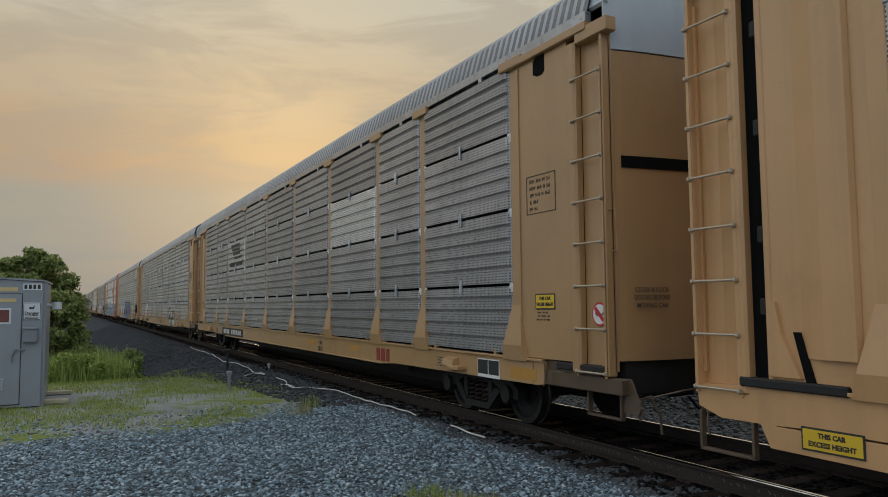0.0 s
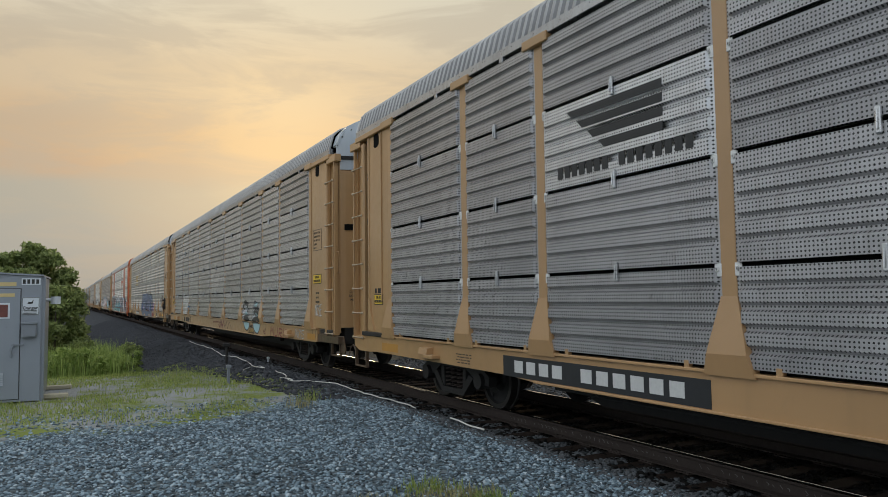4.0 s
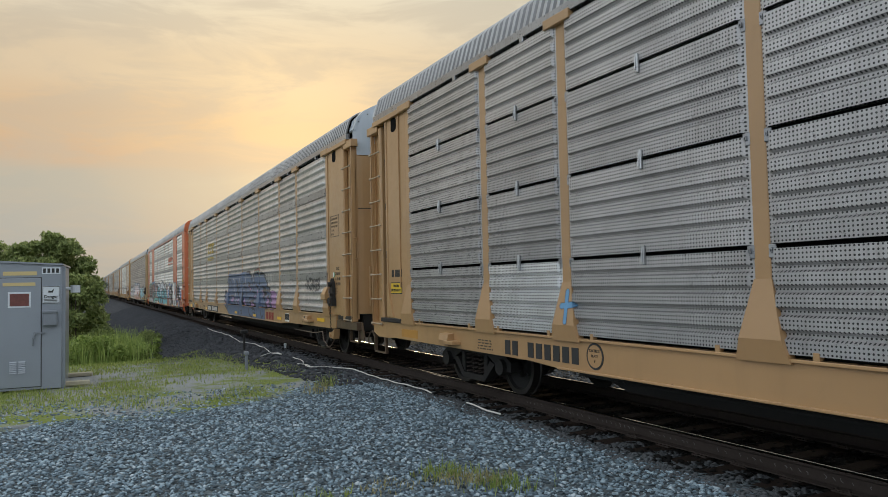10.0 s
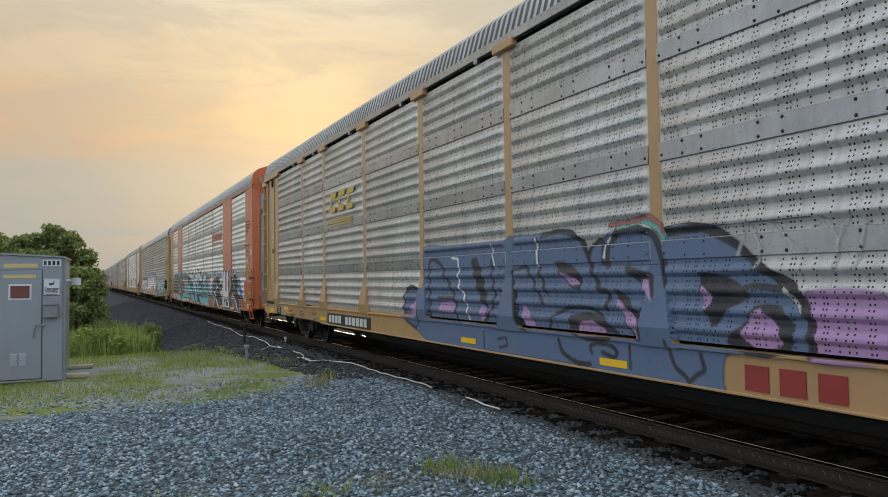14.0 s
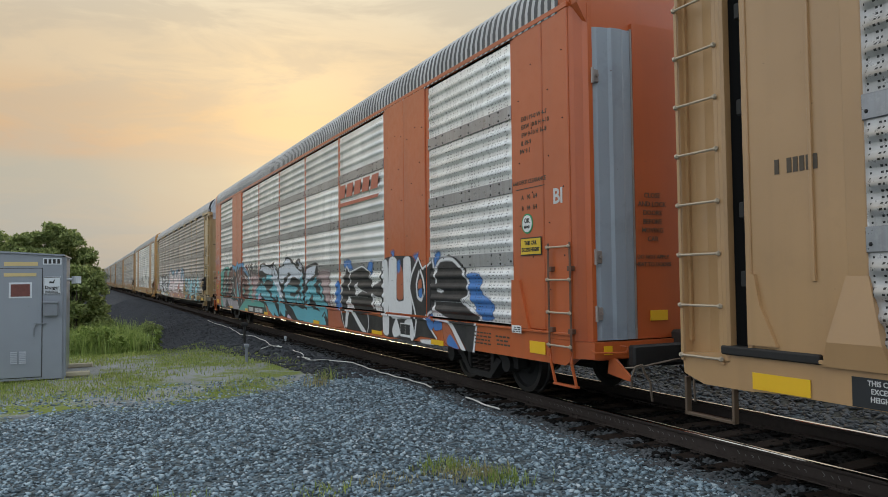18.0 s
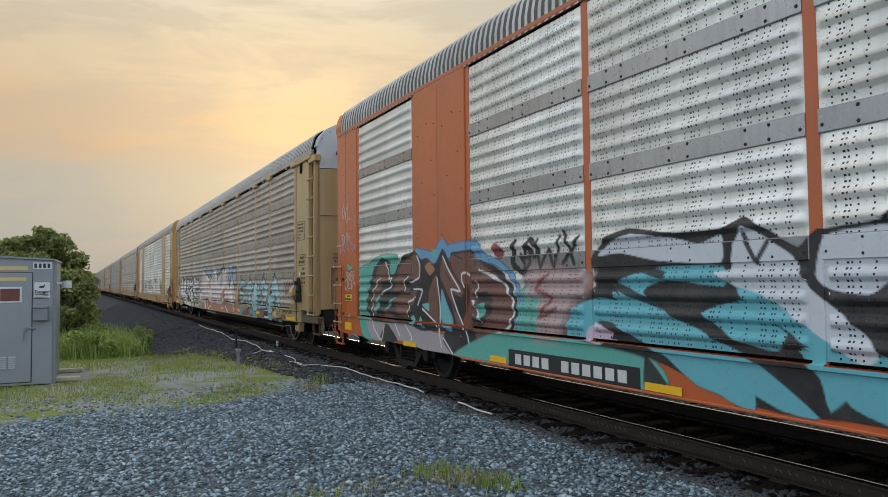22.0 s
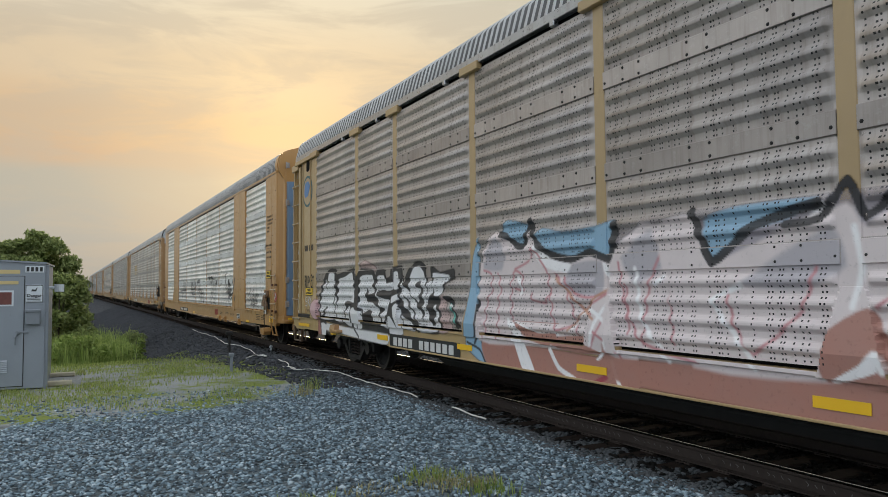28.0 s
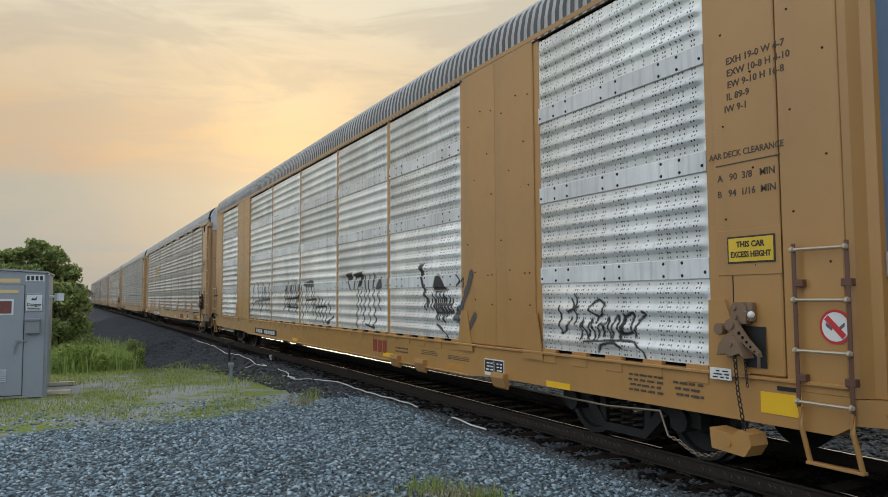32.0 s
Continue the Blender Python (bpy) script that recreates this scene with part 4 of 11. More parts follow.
        part("head_beam", bm, mat, car)
        knob_ladder(car, SIDE - 0.05, s * 12.92, e - s * 0.03, 0.91, 4.20, 8, mat)
        end_doors_at(car, mat, light_top, s, seam)
        bm = bmesh.new()
        if s < 0:
            box(bm, SIDE + 0.0, SIDE + 0.12, -13.60, -12.2, 0.70, 0.87, 0.01)
            box(bm, SIDE + 0.03, SIDE + 0.10, -13.2, -12.2, 0.86, 0.99, 0.01)
            part("end_sill", bm, GRIME_TAN, car, "grimy end sill")
            part("threshold", box(bmesh.new(), SIDE - 0.03, SIDE + 0.06, -13.42, -12.5, 0.905, 0.985, 0.012), GREASE, car, "sooty threshold bar")
            part("sill_gusset", prism(bmesh.new(), [(-13.56, 0.87), (-13.50, 0.52), (-13.72, 0.50), (-13.76, 0.58), (-13.62, 0.86)], "x", SIDE + 0.10, SIDE + 0.13), GRIME_TAN, car)
            if door_seam:
                arc = [(-1.40 * (1 - u), -13.402 - 0.16 * math.sin(u * math.pi / 2) ** 0.8) for u in (0.0, 0.14, 0.28, 0.43, 0.57, 0.71, 0.86, 1.0)]
                part("door_seam", prism(bmesh.new(), arc + [(x, y - 0.006) for x, y in arc[::-1]], "z", door_seam - 0.008, door_seam + 0.008), GREASE, car)
            stirrup(car, -13.22, 0.54, GRIME_TAN, 0.44, SIDE + 0.10, 0.72)
            part("door_pull", tube(bmesh.new(), [(-1.41, -13.43, 2.66), (-1.38, -13.50, 2.66), (-1.36, -13.50, 2.22), (-1.39, -13.43, 2.22)], 0.012, 6), mat, car)
        else:
            prism(bm, [(13.42, 0.93), (13.40, 0.74), (13.16, 0.66), (12.60, 0.66), (12.60, 0.955), (13.0, 0.955)], "x", SIDE - 0.016, SIDE + 0.08)
            part("end_sill", bm, mat, car)
            part("threshold", box(bmesh.new(), SIDE - 0.06, SIDE + 0.06, 11.95, 12.92, 0.958, 1.035, 0.012), GREASE, car, "sooty threshold bar")
            part("corner_gusset", prism(bmesh.new(), [(12.63, 1.66), (12.55, 1.66), (12.50, 1.40), (12.34, 1.06), (12.63, 1.06)], "x", SIDE - 0.045, SIDE - 0.008), mat, car)
            stirrup(car, 13.12, 0.56, GRIME_TAN, 0.36, SIDE + 0.02, 0.70)
            for z in (1.55, 2.15, 3.05, 3.9):
                part("slot_bolt", box(bmesh.new(), SIDE - 0.01, SIDE + 0.05, 12.655, 12.72, z, z + 0.14, 0.01), GREASE, car)
        coupler(car, s * 13.3, s)
        truck(car, s * 10.0, spin)
    if lever:
        wheel_brake(car, -12.14, 1.80, mat, GREASE)
        bm = bmesh.new()
        box(bm, SIDE - 0.17, SIDE - 0.05, -11.90, -11.57, 1.33, 1.47, 0.012)
        prism(bm, [(SIDE - 0.05, 1.63), (SIDE - 0.09, 1.60), (SIDE - 0.16, 1.47), (SIDE - 0.05, 1.47)], "y", -11.86, -11.60)
        box(bm, SIDE - 0.12, SIDE - 0.05, -11.84, -11.62, 1.25, 1.33, 0.01)
        part("step_bracket", bm, mat, car)
    return car


def bell_crank_brake(car, mat, dull):
    """A hand brake with a drilled bell crank over a hood, its knob, and a chain down to a sheave box."""
    x = SIDE - 0.03
    bm = bmesh.new()
    box(bm, x - 0.012, x, -12.19, -11.72, 1.06, 1.40, 0.006)
    b = part("brake_plate", bm, GREASE, car, "greasy back plate of the hand brake")
    bm = bmesh.new()
    prism(bm, [(-11.90, 1.42), (-12.05, 1.42), (-12.06, 1.56), (-12.02, 1.60), (-11.93, 1.60), (-11.89, 1.55)], "x", x - 0.075, x)
    for y, z in ((-11.94, 1.55), (-11.95, 1.48)):
        rod(bm, (x - 0.09, y, z), (x, y, z), 0.022, 8)
    box(bm, x - 0.06, x, -12.10, -12.04, 1.44, 1.60, 0.008)
    part("bracket", bm, dull, b)
    bm = bmesh.new()
    prism(bm, [(-11.87, 1.44), (-11.93, 1.47), (-11.99, 1.44), (-12.10, 1.30), (-12.21, 1.20), (-12.22, 1.16), (-12.18, 1.17), (-12.02, 1.28), (-11.93, 1.34), (-11.87, 1.38)], "x", x - 0.115, x - 0.09)
    rod(bm, (x - 0.13, -11.93, 1.41), (x - 0.02, -11.93, 1.41), 0.035, 12)
    rod(bm, (x - 0.10, -11.78, 1.37), (x - 0.01, -11.78, 1.37), 0.05, 12)
    crank = part("bell_crank", bm, dull, b)
    bm = bmesh.new()
    for k in range(5):
        y, z = -12.015 - 0.037 * k, 1.345 - 0.036 * k
        rod(bm, (x - 0.119, y, z), (x - 0.112, y, z), 0.015 - 0.0015 * k, 10)
    part("crank_hole", bm, BLACK, crank)
    part("crank_link", box(bmesh.new(), x - 0.125, x - 0.105, -12.215, -12.19, 1.07, 1.20, 0.005), RUNG, crank)
    bm = bmesh.new()
    prism(bm, [(-11.80, 1.15), (-11.83, 1.25), (-11.90, 1.33), (-11.96, 1.33), (-12.03, 1.27), (-12.09, 1.14), (-12.03, 1.18), (-11.95, 1.15), (-11.88, 1.17)], "x", x - 0.15, x - 0.03)
    rod(bm, (x - 0.165, -11.95, 1.25), (x - 0.14, -11.95, 1.25), 0.022, 8)
    part("hood", bm, dull, b)
    bm = bmesh.new()
    rod(bm, (x - 0.13, -12.08, 1.53), (x - 0.13, -12.15, 1.50), 0.010, 6)
    knob = part("release_rod", bm, dull, b)
    bm = bmesh.new()
    bmesh.ops.create_icosphere(bm, subdivisions=2, radius=0.030, matrix=Matrix.Translation((x - 0.13, -12.155, 1.50)))
    part("knob", bm, WHITE, knob, "white knob")
    part("brake_chain", chain(bmesh.new(), [(x - 0.10, -11.95, 1.16), (x - 0.11, -11.98, 0.86), (x - 0.10, -12.03, 0.53)], 0.034), GREASE, b)
    part("brake_chain", chain(bmesh.new(), [(x - 0.04, -12.0, 1.14), (x - 0.04, -12.02, 0.90)], 0.024), GREASE, b)
    bm = bmesh.new()
    prism(bm, [(-11.70, 0.53), (-11.72, 0.36), (-12.06, 0.34), (-12.13, 0.44), (-12.11, 0.53), (-12.0, 0.55), (-11.95, 0.50)], "x", x - 0.15, x + 0.05)
    rod(bm, (x - 0.165, -11.90, 0.43), (x, -11.90, 0.43), 0.035, 8)
    part("chain_sheave", bm, mat, b)
    loop = [(x - 0.02 + 0.02 * i / 12, -11.92 + 0.072 * i, 0.42 - 0.19 * math.sin(min(1.0, i / 10) * math.pi * 0.72) + 0.012 * max(0, i - 7)) for i in range(13)]
    part("slack_chain", chain(bmesh.new(), loop), RUNG, b)
    e = loop[-1]
    part("brake_rod", tube(bmesh.new(), [e, (e[0], e[1] + 0.10, e[2] + 0.22), (e[0] + 0.02, e[1] + 0.9, 0.50), (SIDE + 0.2, e[1] + 3.5, 0.46)], 0.012, 5), RUNG, b)
    # the plate for the height sign, the seam under it, and a slot at the panel's foot
    part("sign_backing", box(bmesh.new(), SIDE - 0.034, SIDE - 0.024, -12.36, -11.72, 1.83, 2.22, 0.003), mat, car)
    part("seam_strip", box(bmesh.new(), SIDE - 0.029, SIDE - 0.020, -11.87, -11.862, 0.93, 1.83), GREASE, car)
    part("foot_slot", box(bmesh.new(), SIDE - 0.030, SIDE - 0.020, -12.48, -12.27, 0.895, 0.93, 0.004), GREASE, car)


def knob_ladder(car, x, y0, y1, z0, z1, rungs, mat):
    """Round rungs bolted with knobs across two flat straps."""
    bm = bmesh.new()
    for y in (y0, y1):
        box(bm, x + 0.012, x + 0.022, y - 0.018, y + 0.018, z0 - 0.05, z1 + 0.05, 0.002)
    rail = part("ladder", bm, mat, car)
    mid, half = (y0 + y1) / 2, abs(y1 - y0) / 2

    def one():
        b = bmesh.new()
        rod(b, (0, -half - 0.02, 0), (0, half + 0.02, 0), 0.0125, 8)
        for s in (-1, 1):
            bmesh.ops.create_icosphere(b, subdivisions=1, radius=0.028, matrix=Matrix.Translation((0, s * half, 0)))
        return mesh_of("rung", b, [RUNG_BRIGHT])
    me = shared(("knob_rung", round(half, 3)), one)
    for i in range(rungs):
        part("rung", me, None, rail, at=(x, mid, z0 + i * (z1 - z0) / (rungs - 1)))
    return rail


def end_doors_at(car, mat, top_mat, s, seam):
    before = set(car.children)
    end_doors(car, mat, top_mat, 13.40, 0.16, seam)
    if s > 0:
        for ob in set(car.children) - before:
            ob.matrix_basis = Matrix.Rotation(math.pi, 4, "Z")


def frame_car(label, mat, sheets, bands, spin, lever=False, swaps=None, blue=DOOR_BLUE):
    """A closed autorack with slim posts, wide end panels and riveted blank panels in its narrow bays."""
    car = thing("autorack_car", label, "rail car", "cars of the freight train")
    swaps = swaps or {}
    slim = shared(("slim", mat.name), lambda: mesh_of("post", box(bmesh.new(), -0.008, 0.03, -0.06, 0.06, SILL_TOP - 0.02, EAVE + 0.1, 0.006), mat))
    for y in BAYS:
        part("post", slim, None, car, at=(SIDE, y, 0))
    for i, (a, b) in enumerate(zip(BAYS, BAYS[1:])):
        wide, mid = b - a - 0.11, (a + b) / 2
        if i in (1, 7):
            def blank():
                bm = bmesh.new()
                box(bm, -0.02, 0.04, -wide / 4, wide / 4, SILL_TOP, EAVE + 0.08, 0.012)
                rivets(bm, [(c * wide / 5.2, z) for c, z in ((-1, 1.55), (-1, 1.95), (-0.7, 1.95), (0.3, 1.62), (0.3, 2.0), (0.9, 2.4), (-1, 3.05), (0.3, 3.3), (-0.7, 3.62), (-1, 4.2), (-0.2, 4.25), (0.8, 4.1))], -0.026, 0.012)
                return mesh_of("blank_panel", bm, [mat, GREASE])
            me = shared(("blank", mat.name), blank)
            for s in (-1, 1):
                part("blank_panel", me, None, car, at=(SIDE - 0.012, mid + s * wide / 4, 0))
            continue
        for r in range(4):
            m = swaps.get((i, r), sheets)
            lo = SLOTS[r] + (0.10 if r else 0.03)
            hi = SLOTS[r + 1] - (0.09 if r < 3 else -0.04)
            part("panel", sheet("strip", wide, hi - lo, m), None, car, at=(SIDE, mid, lo))
            if r:
                part("strip", shared(("bandf", round(wide, 2), bands.name), lambda: band_mesh(wide, 0.19, bands)), None, car, at=(SIDE, mid, SLOTS[r] - 0.092))
    tabs = shared(("tabs", mat.name), lambda: mesh_of("foot_tab", box(bmesh.new(), -0.030, 0.03, -0.13, 0.13, 0.87, SILL_TOP + 0.035, 0.004), mat))
    for i, (a, b) in enumerate(zip(BAYS, BAYS[1:]) if lever else ()):
        if i in (1, 7):
            for edge, k in ((a, -1), (b, 1)):
                bm = bmesh.new()
                prism(bm, [(edge, 1.46), (edge - k * 0.17, 1.46), (edge - k * 0.33, 0.89), (edge + k * 0.12, 0.89), (edge + k * 0.05, 1.2)], "x", SIDE - 0.050, SIDE - 0.034)
                part("gusset", bm, mat, car)
        else:
            for u in (0.08, 0.29, 0.5, 0.71, 0.92):
                part("foot_tab", tabs, None, car, at=(SIDE, a + (b - a) * u, 0))
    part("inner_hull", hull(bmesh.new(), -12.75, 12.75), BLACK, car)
    far_wall(car, BAND, 12.9)
    part("roof", shared("roof_frame", lambda: roof_mesh(12.72, ROOF, ROOF_SHADE, ROOF_FULL)), None, car)
    bm = bmesh.new()
    box(bm, SIDE - 0.035, SIDE + 0.05, -12.9, 12.9, EAVE + 0.07, EAVE + 0.14, 0.008)
    part("top_rail", bm, mat, car)
    underframe(car, mat, 0.58, 12.9, 12.9, 13.15, 0.88, 0.0, mat)
    equipment(car)
    for s in (-1, 1):
        for k, (a, b) in enumerate(((11.69, 12.36), (12.36, 12.90))):
            bm = bmesh.new()
            box(bm, SIDE - 0.025, SIDE + 0.06, s * a, s * (b - 0.012), SILL_TOP - (0.1 if k else 0), EAVE + 0.10, 0.012)
            rivets(bm, [(s * (a + 0.12 + 0.3 * ((j * 7) % 2)), 1.5 + 0.41 * j) for j in range(8)], SIDE - 0.03, 0.011)
            part("end_panel", bm, [mat, GREASE], car)
        bm = bmesh.new()
        prism(bm, [(s * 11.62, 1.62), (s * 11.80, 1.62), (s * 12.02, SILL_TOP), (s * 11.60, SILL_TOP)], "x", SIDE - 0.06, SIDE - 0.02)
        part("gusset", bm, mat, car)
        # folded return plate, a worn door leaf on hinges by a flat one, under a coloured head
        part("return_plate", prism(bmesh.new(), [(-1.44, s * 12.89), (-1.40, s * 12.93), (-1.31, s * 12.98), (-1.28, s * 13.05), (-1.23, s * 13.06), (-1.23, s * 12.98), (-1.40, s * 12.86)], "z", 0.90, EAVE + 0.10), mat, car)
        leaf = part("end_door", prism(bmesh.new(), [(-1.22, s * 13.03), (-1.16, s * 13.06), (-1.02, s * 13.085), (-0.98, s * 13.11), (-0.84, s * 13.12), (-0.80, s * 13.10), (-0.70, s * 13.10), (-0.70, s * 13.02), (-1.20, s * 12.96)], "z", 0.91, 4.60), blue, car, "worn end door leaf")
        part("door_edge", prism(bmesh.new(), [(-0.70, s * 13.11), (-0.675, s * 13.11), (-0.675, s * 13.06), (-0.70, s * 13.06)], "z", 0.91, 4.62), BAND_BROWN, leaf)
        part("end_door", prism(bmesh.new(), [(-0.66, s * 13.10), (0.90, s * 13.16), (0.90, s * 13.02), (-0.66, s * 13.00)], "z", 0.91, 4.70), DOOR_TOP if mat is YELLOW else mat, car)
        bm = bmesh.new()
        over = [(1.44, EAVE + 0.11)] + [(x + 0.012, z + 0.03) for x, z in ROOF_FULL[1:]]
        prism(bm, [(-1.26, 4.60), (1.26, 4.60)] + over + [(-x, z) for x, z in over[::-1]], "y", s * 12.66, s * 12.93)
        part("end_head", bm, mat, car)
        bm = bmesh.new()
        prism(bm, [(-1.26, 4.60), (1.26, 4.60)] + [(x - 0.02, z - 0.02) for x, z in over] + [(-x + 0.02, z - 0.02) for x, z in over[::-1]], "y", s * 12.932, s * 13.04)
        part("end_head", bm, mat, car)
        for z in (1.22, 1.88, 4.01, 5.05):
            bm = bmesh.new()
            rod(bm, (-1.24, s * 13.075, z - 0.09), (-1.24, s * 13.075, z + 0.09), 0.018, 8)
            box(bm, -1.25, -1.15, s * 13.055, s * 13.08, z - 0.075, z + 0.075, 0.006)
            rod(bm, (-1.18, s * 13.07, z), (-1.18, s * 13.10, z), 0.02, 6)
            part("door_hinge", bm, BAND_BROWN, car)
        # the end beam, its gusset and a bent grab bar
        bm = bmesh.new()
        prism(bm, [(-1.43, s * 12.5), (-1.43, s * 12.92), (-1.30, s * 13.10), (-0.5, s * 13.16), (1.3, s * 13.16), (1.3, s * 12.5)], "z", 0.70, 0.895)
        part("end_beam", bm, mat, car)
        part("beam_gusset", prism(bmesh.new(), [(s * 13.05, 0.70), (s * 13.16, 0.70), (s * 13.42, 0.52), (s * 13.40, 0.47), (s * 13.02, 0.52)], "x", -1.06, -1.03), mat, car)
        part("grab_bar", tube(bmesh.new(), [(-1.32, s * 13.06, 0.80), (-1.34, s * 13.16, 0.78), (-0.98, s * 13.26, 0.78), (-0.96, s * 13.26, 0.84), (-0.98, s * 13.16, 0.85)], 0.012, 6), mat, car)
        part("beam_reflector", box(bmesh.new(), -1.20, -1.08, s * 13.135, s * 13.142, 0.75, 0.85), REFLECT, car)
        lad = knob_ladder(car, SIDE - 0.09, s * 12.50, s * 12.94, 0.84, 2.01, 4, RED_STRAP)
        for z in (1.02, 1.75):
            for q in (12.52, 12.92):
                part("ladder_bracket", box(bmesh.new(), SIDE - 0.08, SIDE - 0.02, s * q - 0.05, s * q + 0.035, z - 0.03, z + 0.03, 0.006), RED_STRAP, lad)
        bm = bmesh.new()
        for q in (-0.21, 0.21):
            tube(bm, [(SIDE - 0.07, s * 12.72 + q, 0.80), (SIDE - 0.07, s * 12.72 + q, 0.66), (SIDE - 0.02, s * 12.75 + q, 0.38)], 0.020, 6)
        box(bm, SIDE - 0.05, SIDE + 0.01, s * 12.75 - 0.23, s * 12.75 + 0.23, 0.365, 0.39, 0.004)
        part("stirrup_step", bm, mat, car)
        coupler(car, s * 13.3, s)
        truck(car, s * 10.0, spin)
    if lever:
        bell_crank_brake(car, mat, BRAKE_TAN)
    return car


SPIN = []
LABEL_TAN = "tan autorack car with grey perforated sheets"
car_a = tan_car(LABEL_TAN + ", leading the passing group", TAN_PALE, ZINC, None, SPIN, folds=True)
car_b = tan_car(LABEL_TAN + " and two bright patches", TAN, ZINC_DULL, None, SPIN, bright=True, swaps={(2, 2): ZINC_NEW, (6, 2): ZINC_NEW})
car_c = tan_car(LABEL_TAN + " and round painted faces", TAN, ZINC, None, SPIN, swaps={(7, 0): ZINC_NEW})
car_d = tan_car("tan autorack car with grey sheets and blue graffiti", TAN, STEEL_COL, BAND, SPIN, lever=True, door_seam=3.29)
car_e = frame_car("orange-red autorack car with pale sheets and large graffiti", ORANGE, STEEL_WHITE, BAND, SPIN, blue=DOOR_PALE)
car_f = tan_car("olive-tan autorack car with brown-stained sheets and pink graffiti", OLIVE, STEEL_BROWN, BAND_BROWN, SPIN, lever=True, door_seam=3.29)
car_g = frame_car("yellow-brown autorack car with pale sheets and black tags", YELLOW, STEEL_WHITE, BAND_LIGHT, SPIN, lever=True)
NEAR_SPIN = list(SPIN)
FIRST, STEP = 19.5 - 28.055, 28.055


def rolled(t):
    """Metres that the train has rolled by t seconds: it slows a little all the time."""
    u = t / 32.0
    return -0.03 + 155.512 * u - 11.092 * u ** 2 - 0.943 * u ** 3

# ---- the signal cabinet ----
GREY_PAINT = painted_steel("grey_cabinet_paint", (0.25, 0.278, 0.315), amount=0.35, dirt=(0.22, 0.22, 0.22))
GREY_DARK = plain("grey_lock_box", (0.20, 0.22, 0.25), 0.5)
GREY_LIGHT = plain("pale_grey_louvre", (0.34, 0.37, 0.41), 0.5)
FADED = plain("faded_yellow_tape", (0.60, 0.47, 0.22), 0.6, 0, 0.12)
NOTICE = plain("red_brown_notice", (0.16, 0.05, 0.04), 0.4, 0, 0.5, 22)
SIGN_WHITE = plain("pale_sign", (0.60, 0.64, 0.68), 0.5, 0, 0.06)
PALE_WOOD = plain("weathered_timber", (0.42, 0.38, 0.28), 0.8, 0, 0.25, 9)
CAB = pose(-6.92, 15.12, -0.15, 0, 0, -2.5)
cabinet = thing("signal_cabinet", "grey painted steel signal cabinet with a closed door on the verge", "cabinet", at=CAB)
bm = bmesh.new()
prism(bm, [(-2.3, 0.06), (0.0, 0.06), (0.0, 2.28), (-1.0, 2.34), (-2.3, 2.28)], "y", 0.0, 2.0)
part("body", bm, GREY_PAINT, cabinet)
bm = bmesh.new()
prism(bm, [(-2.34, 2.27), (-1.0, 2.345), (0.03, 2.285), (0.03, 2.315), (-1.0, 2.375), (-2.34, 2.31)], "y", -0.03, 2.06)
part("roof", bm, GREY_PAINT, cabinet)
bm = bmesh.new()
box(bm, -1.05, -0.33, -0.022, 0.0, 0.11, 2.06, 0.006)
door = part("door", bm, GREY_PAINT, cabinet)
bm = bmesh.new()
for q in ((-1.062, -1.050, 0.10, 2.07), (-0.330, -0.318, 0.10, 2.07), (-1.062, -0.318, 2.06, 2.072), (-1.062, -0.318, 0.098, 0.11)):
    box(bm, q[0], q[1], -0.004, 0.002, q[2], q[3])
part("door_gap", bm, INK, cabinet)
for z in (0.45, 1.08, 1.72):
    part("door_hinge", rod(bmesh.new(), (-1.062, -0.016, z - 0.06), (-1.062, -0.016, z + 0.06), 0.014, 8), GREY_DARK, cabinet)
for col in (-0.82, -0.68):
    for k in range(7):
        bm = bmesh.new()
        prism(bm, [(-0.023, 0.36 + k * 0.032), (-0.040, 0.36 + k * 0.032), (-0.023, 0.384 + k * 0.032)], "x", col, col + 0.11)
        part("louvre", bm, GREY_LIGHT, door)
bm = bmesh.new()
box(bm, -0.85, -0.49, -0.030, -0.02, 1.53, 1.81, 0.004)
win = part("notice_frame", bm, SIGN_WHITE, door)
bm = bmesh.new()
box(bm, -0.82, -0.52, -0.034, -0.028, 1.56, 1.78)
part("notice", bm, NOTICE, win)
bm = bmesh.new()
rod(bm, (-0.42, -0.06, 1.06), (-0.42, -0.02, 1.06), 0.03, 10)
tube(bm, [(-0.42, -0.055, 1.06), (-0.45, -0.065, 0.98), (-0.45, -0.065, 0.84)], 0.016, 7)
box(bm, -0.40, -0.26, -0.04, -0.015, 1.05, 1.08, 0.004)
part("door_handle", bm, GREY_DARK, door)
bm = bmesh.new()
box(bm, -0.30, -0.06, -0.10, 0.0, 1.19, 1.45, 0.02)
box(bm, -0.31, -0.05, -0.12, -0.08, 1.42, 1.47, 0.01)
part("lock_box", bm, GREY_DARK, cabinet)
bm = bmesh.new()
box(bm, -0.31, -0.03, -0.008, 0.0, 1.59, 1.91, 0.003)
sign = part("danger_sign", bm, SIGN_WHITE, cabinet, "pale sign with a black border and the word Danger")
bm = bmesh.new()
for a, b, c, e in ((-0.305, -0.035, 1.595, 1.605), (-0.305, -0.035, 1.895, 1.905), (-0.305, -0.297, 1.6, 1.9), (-0.043, -0.035, 1.6, 1.9)):
    box(bm, a, b, -0.011, -0.007, c, e)
part("sign_border", bm, INK, sign)
FRONT = Matrix.Rotation(math.pi / 2, 4, "X")
part("lettering", lettering("Danger", 0.078, INK, 0.002), None, sign, at=Matrix.Translation((-0.17, -0.011, 1.715)) @ FRONT)
bm = bmesh.new()
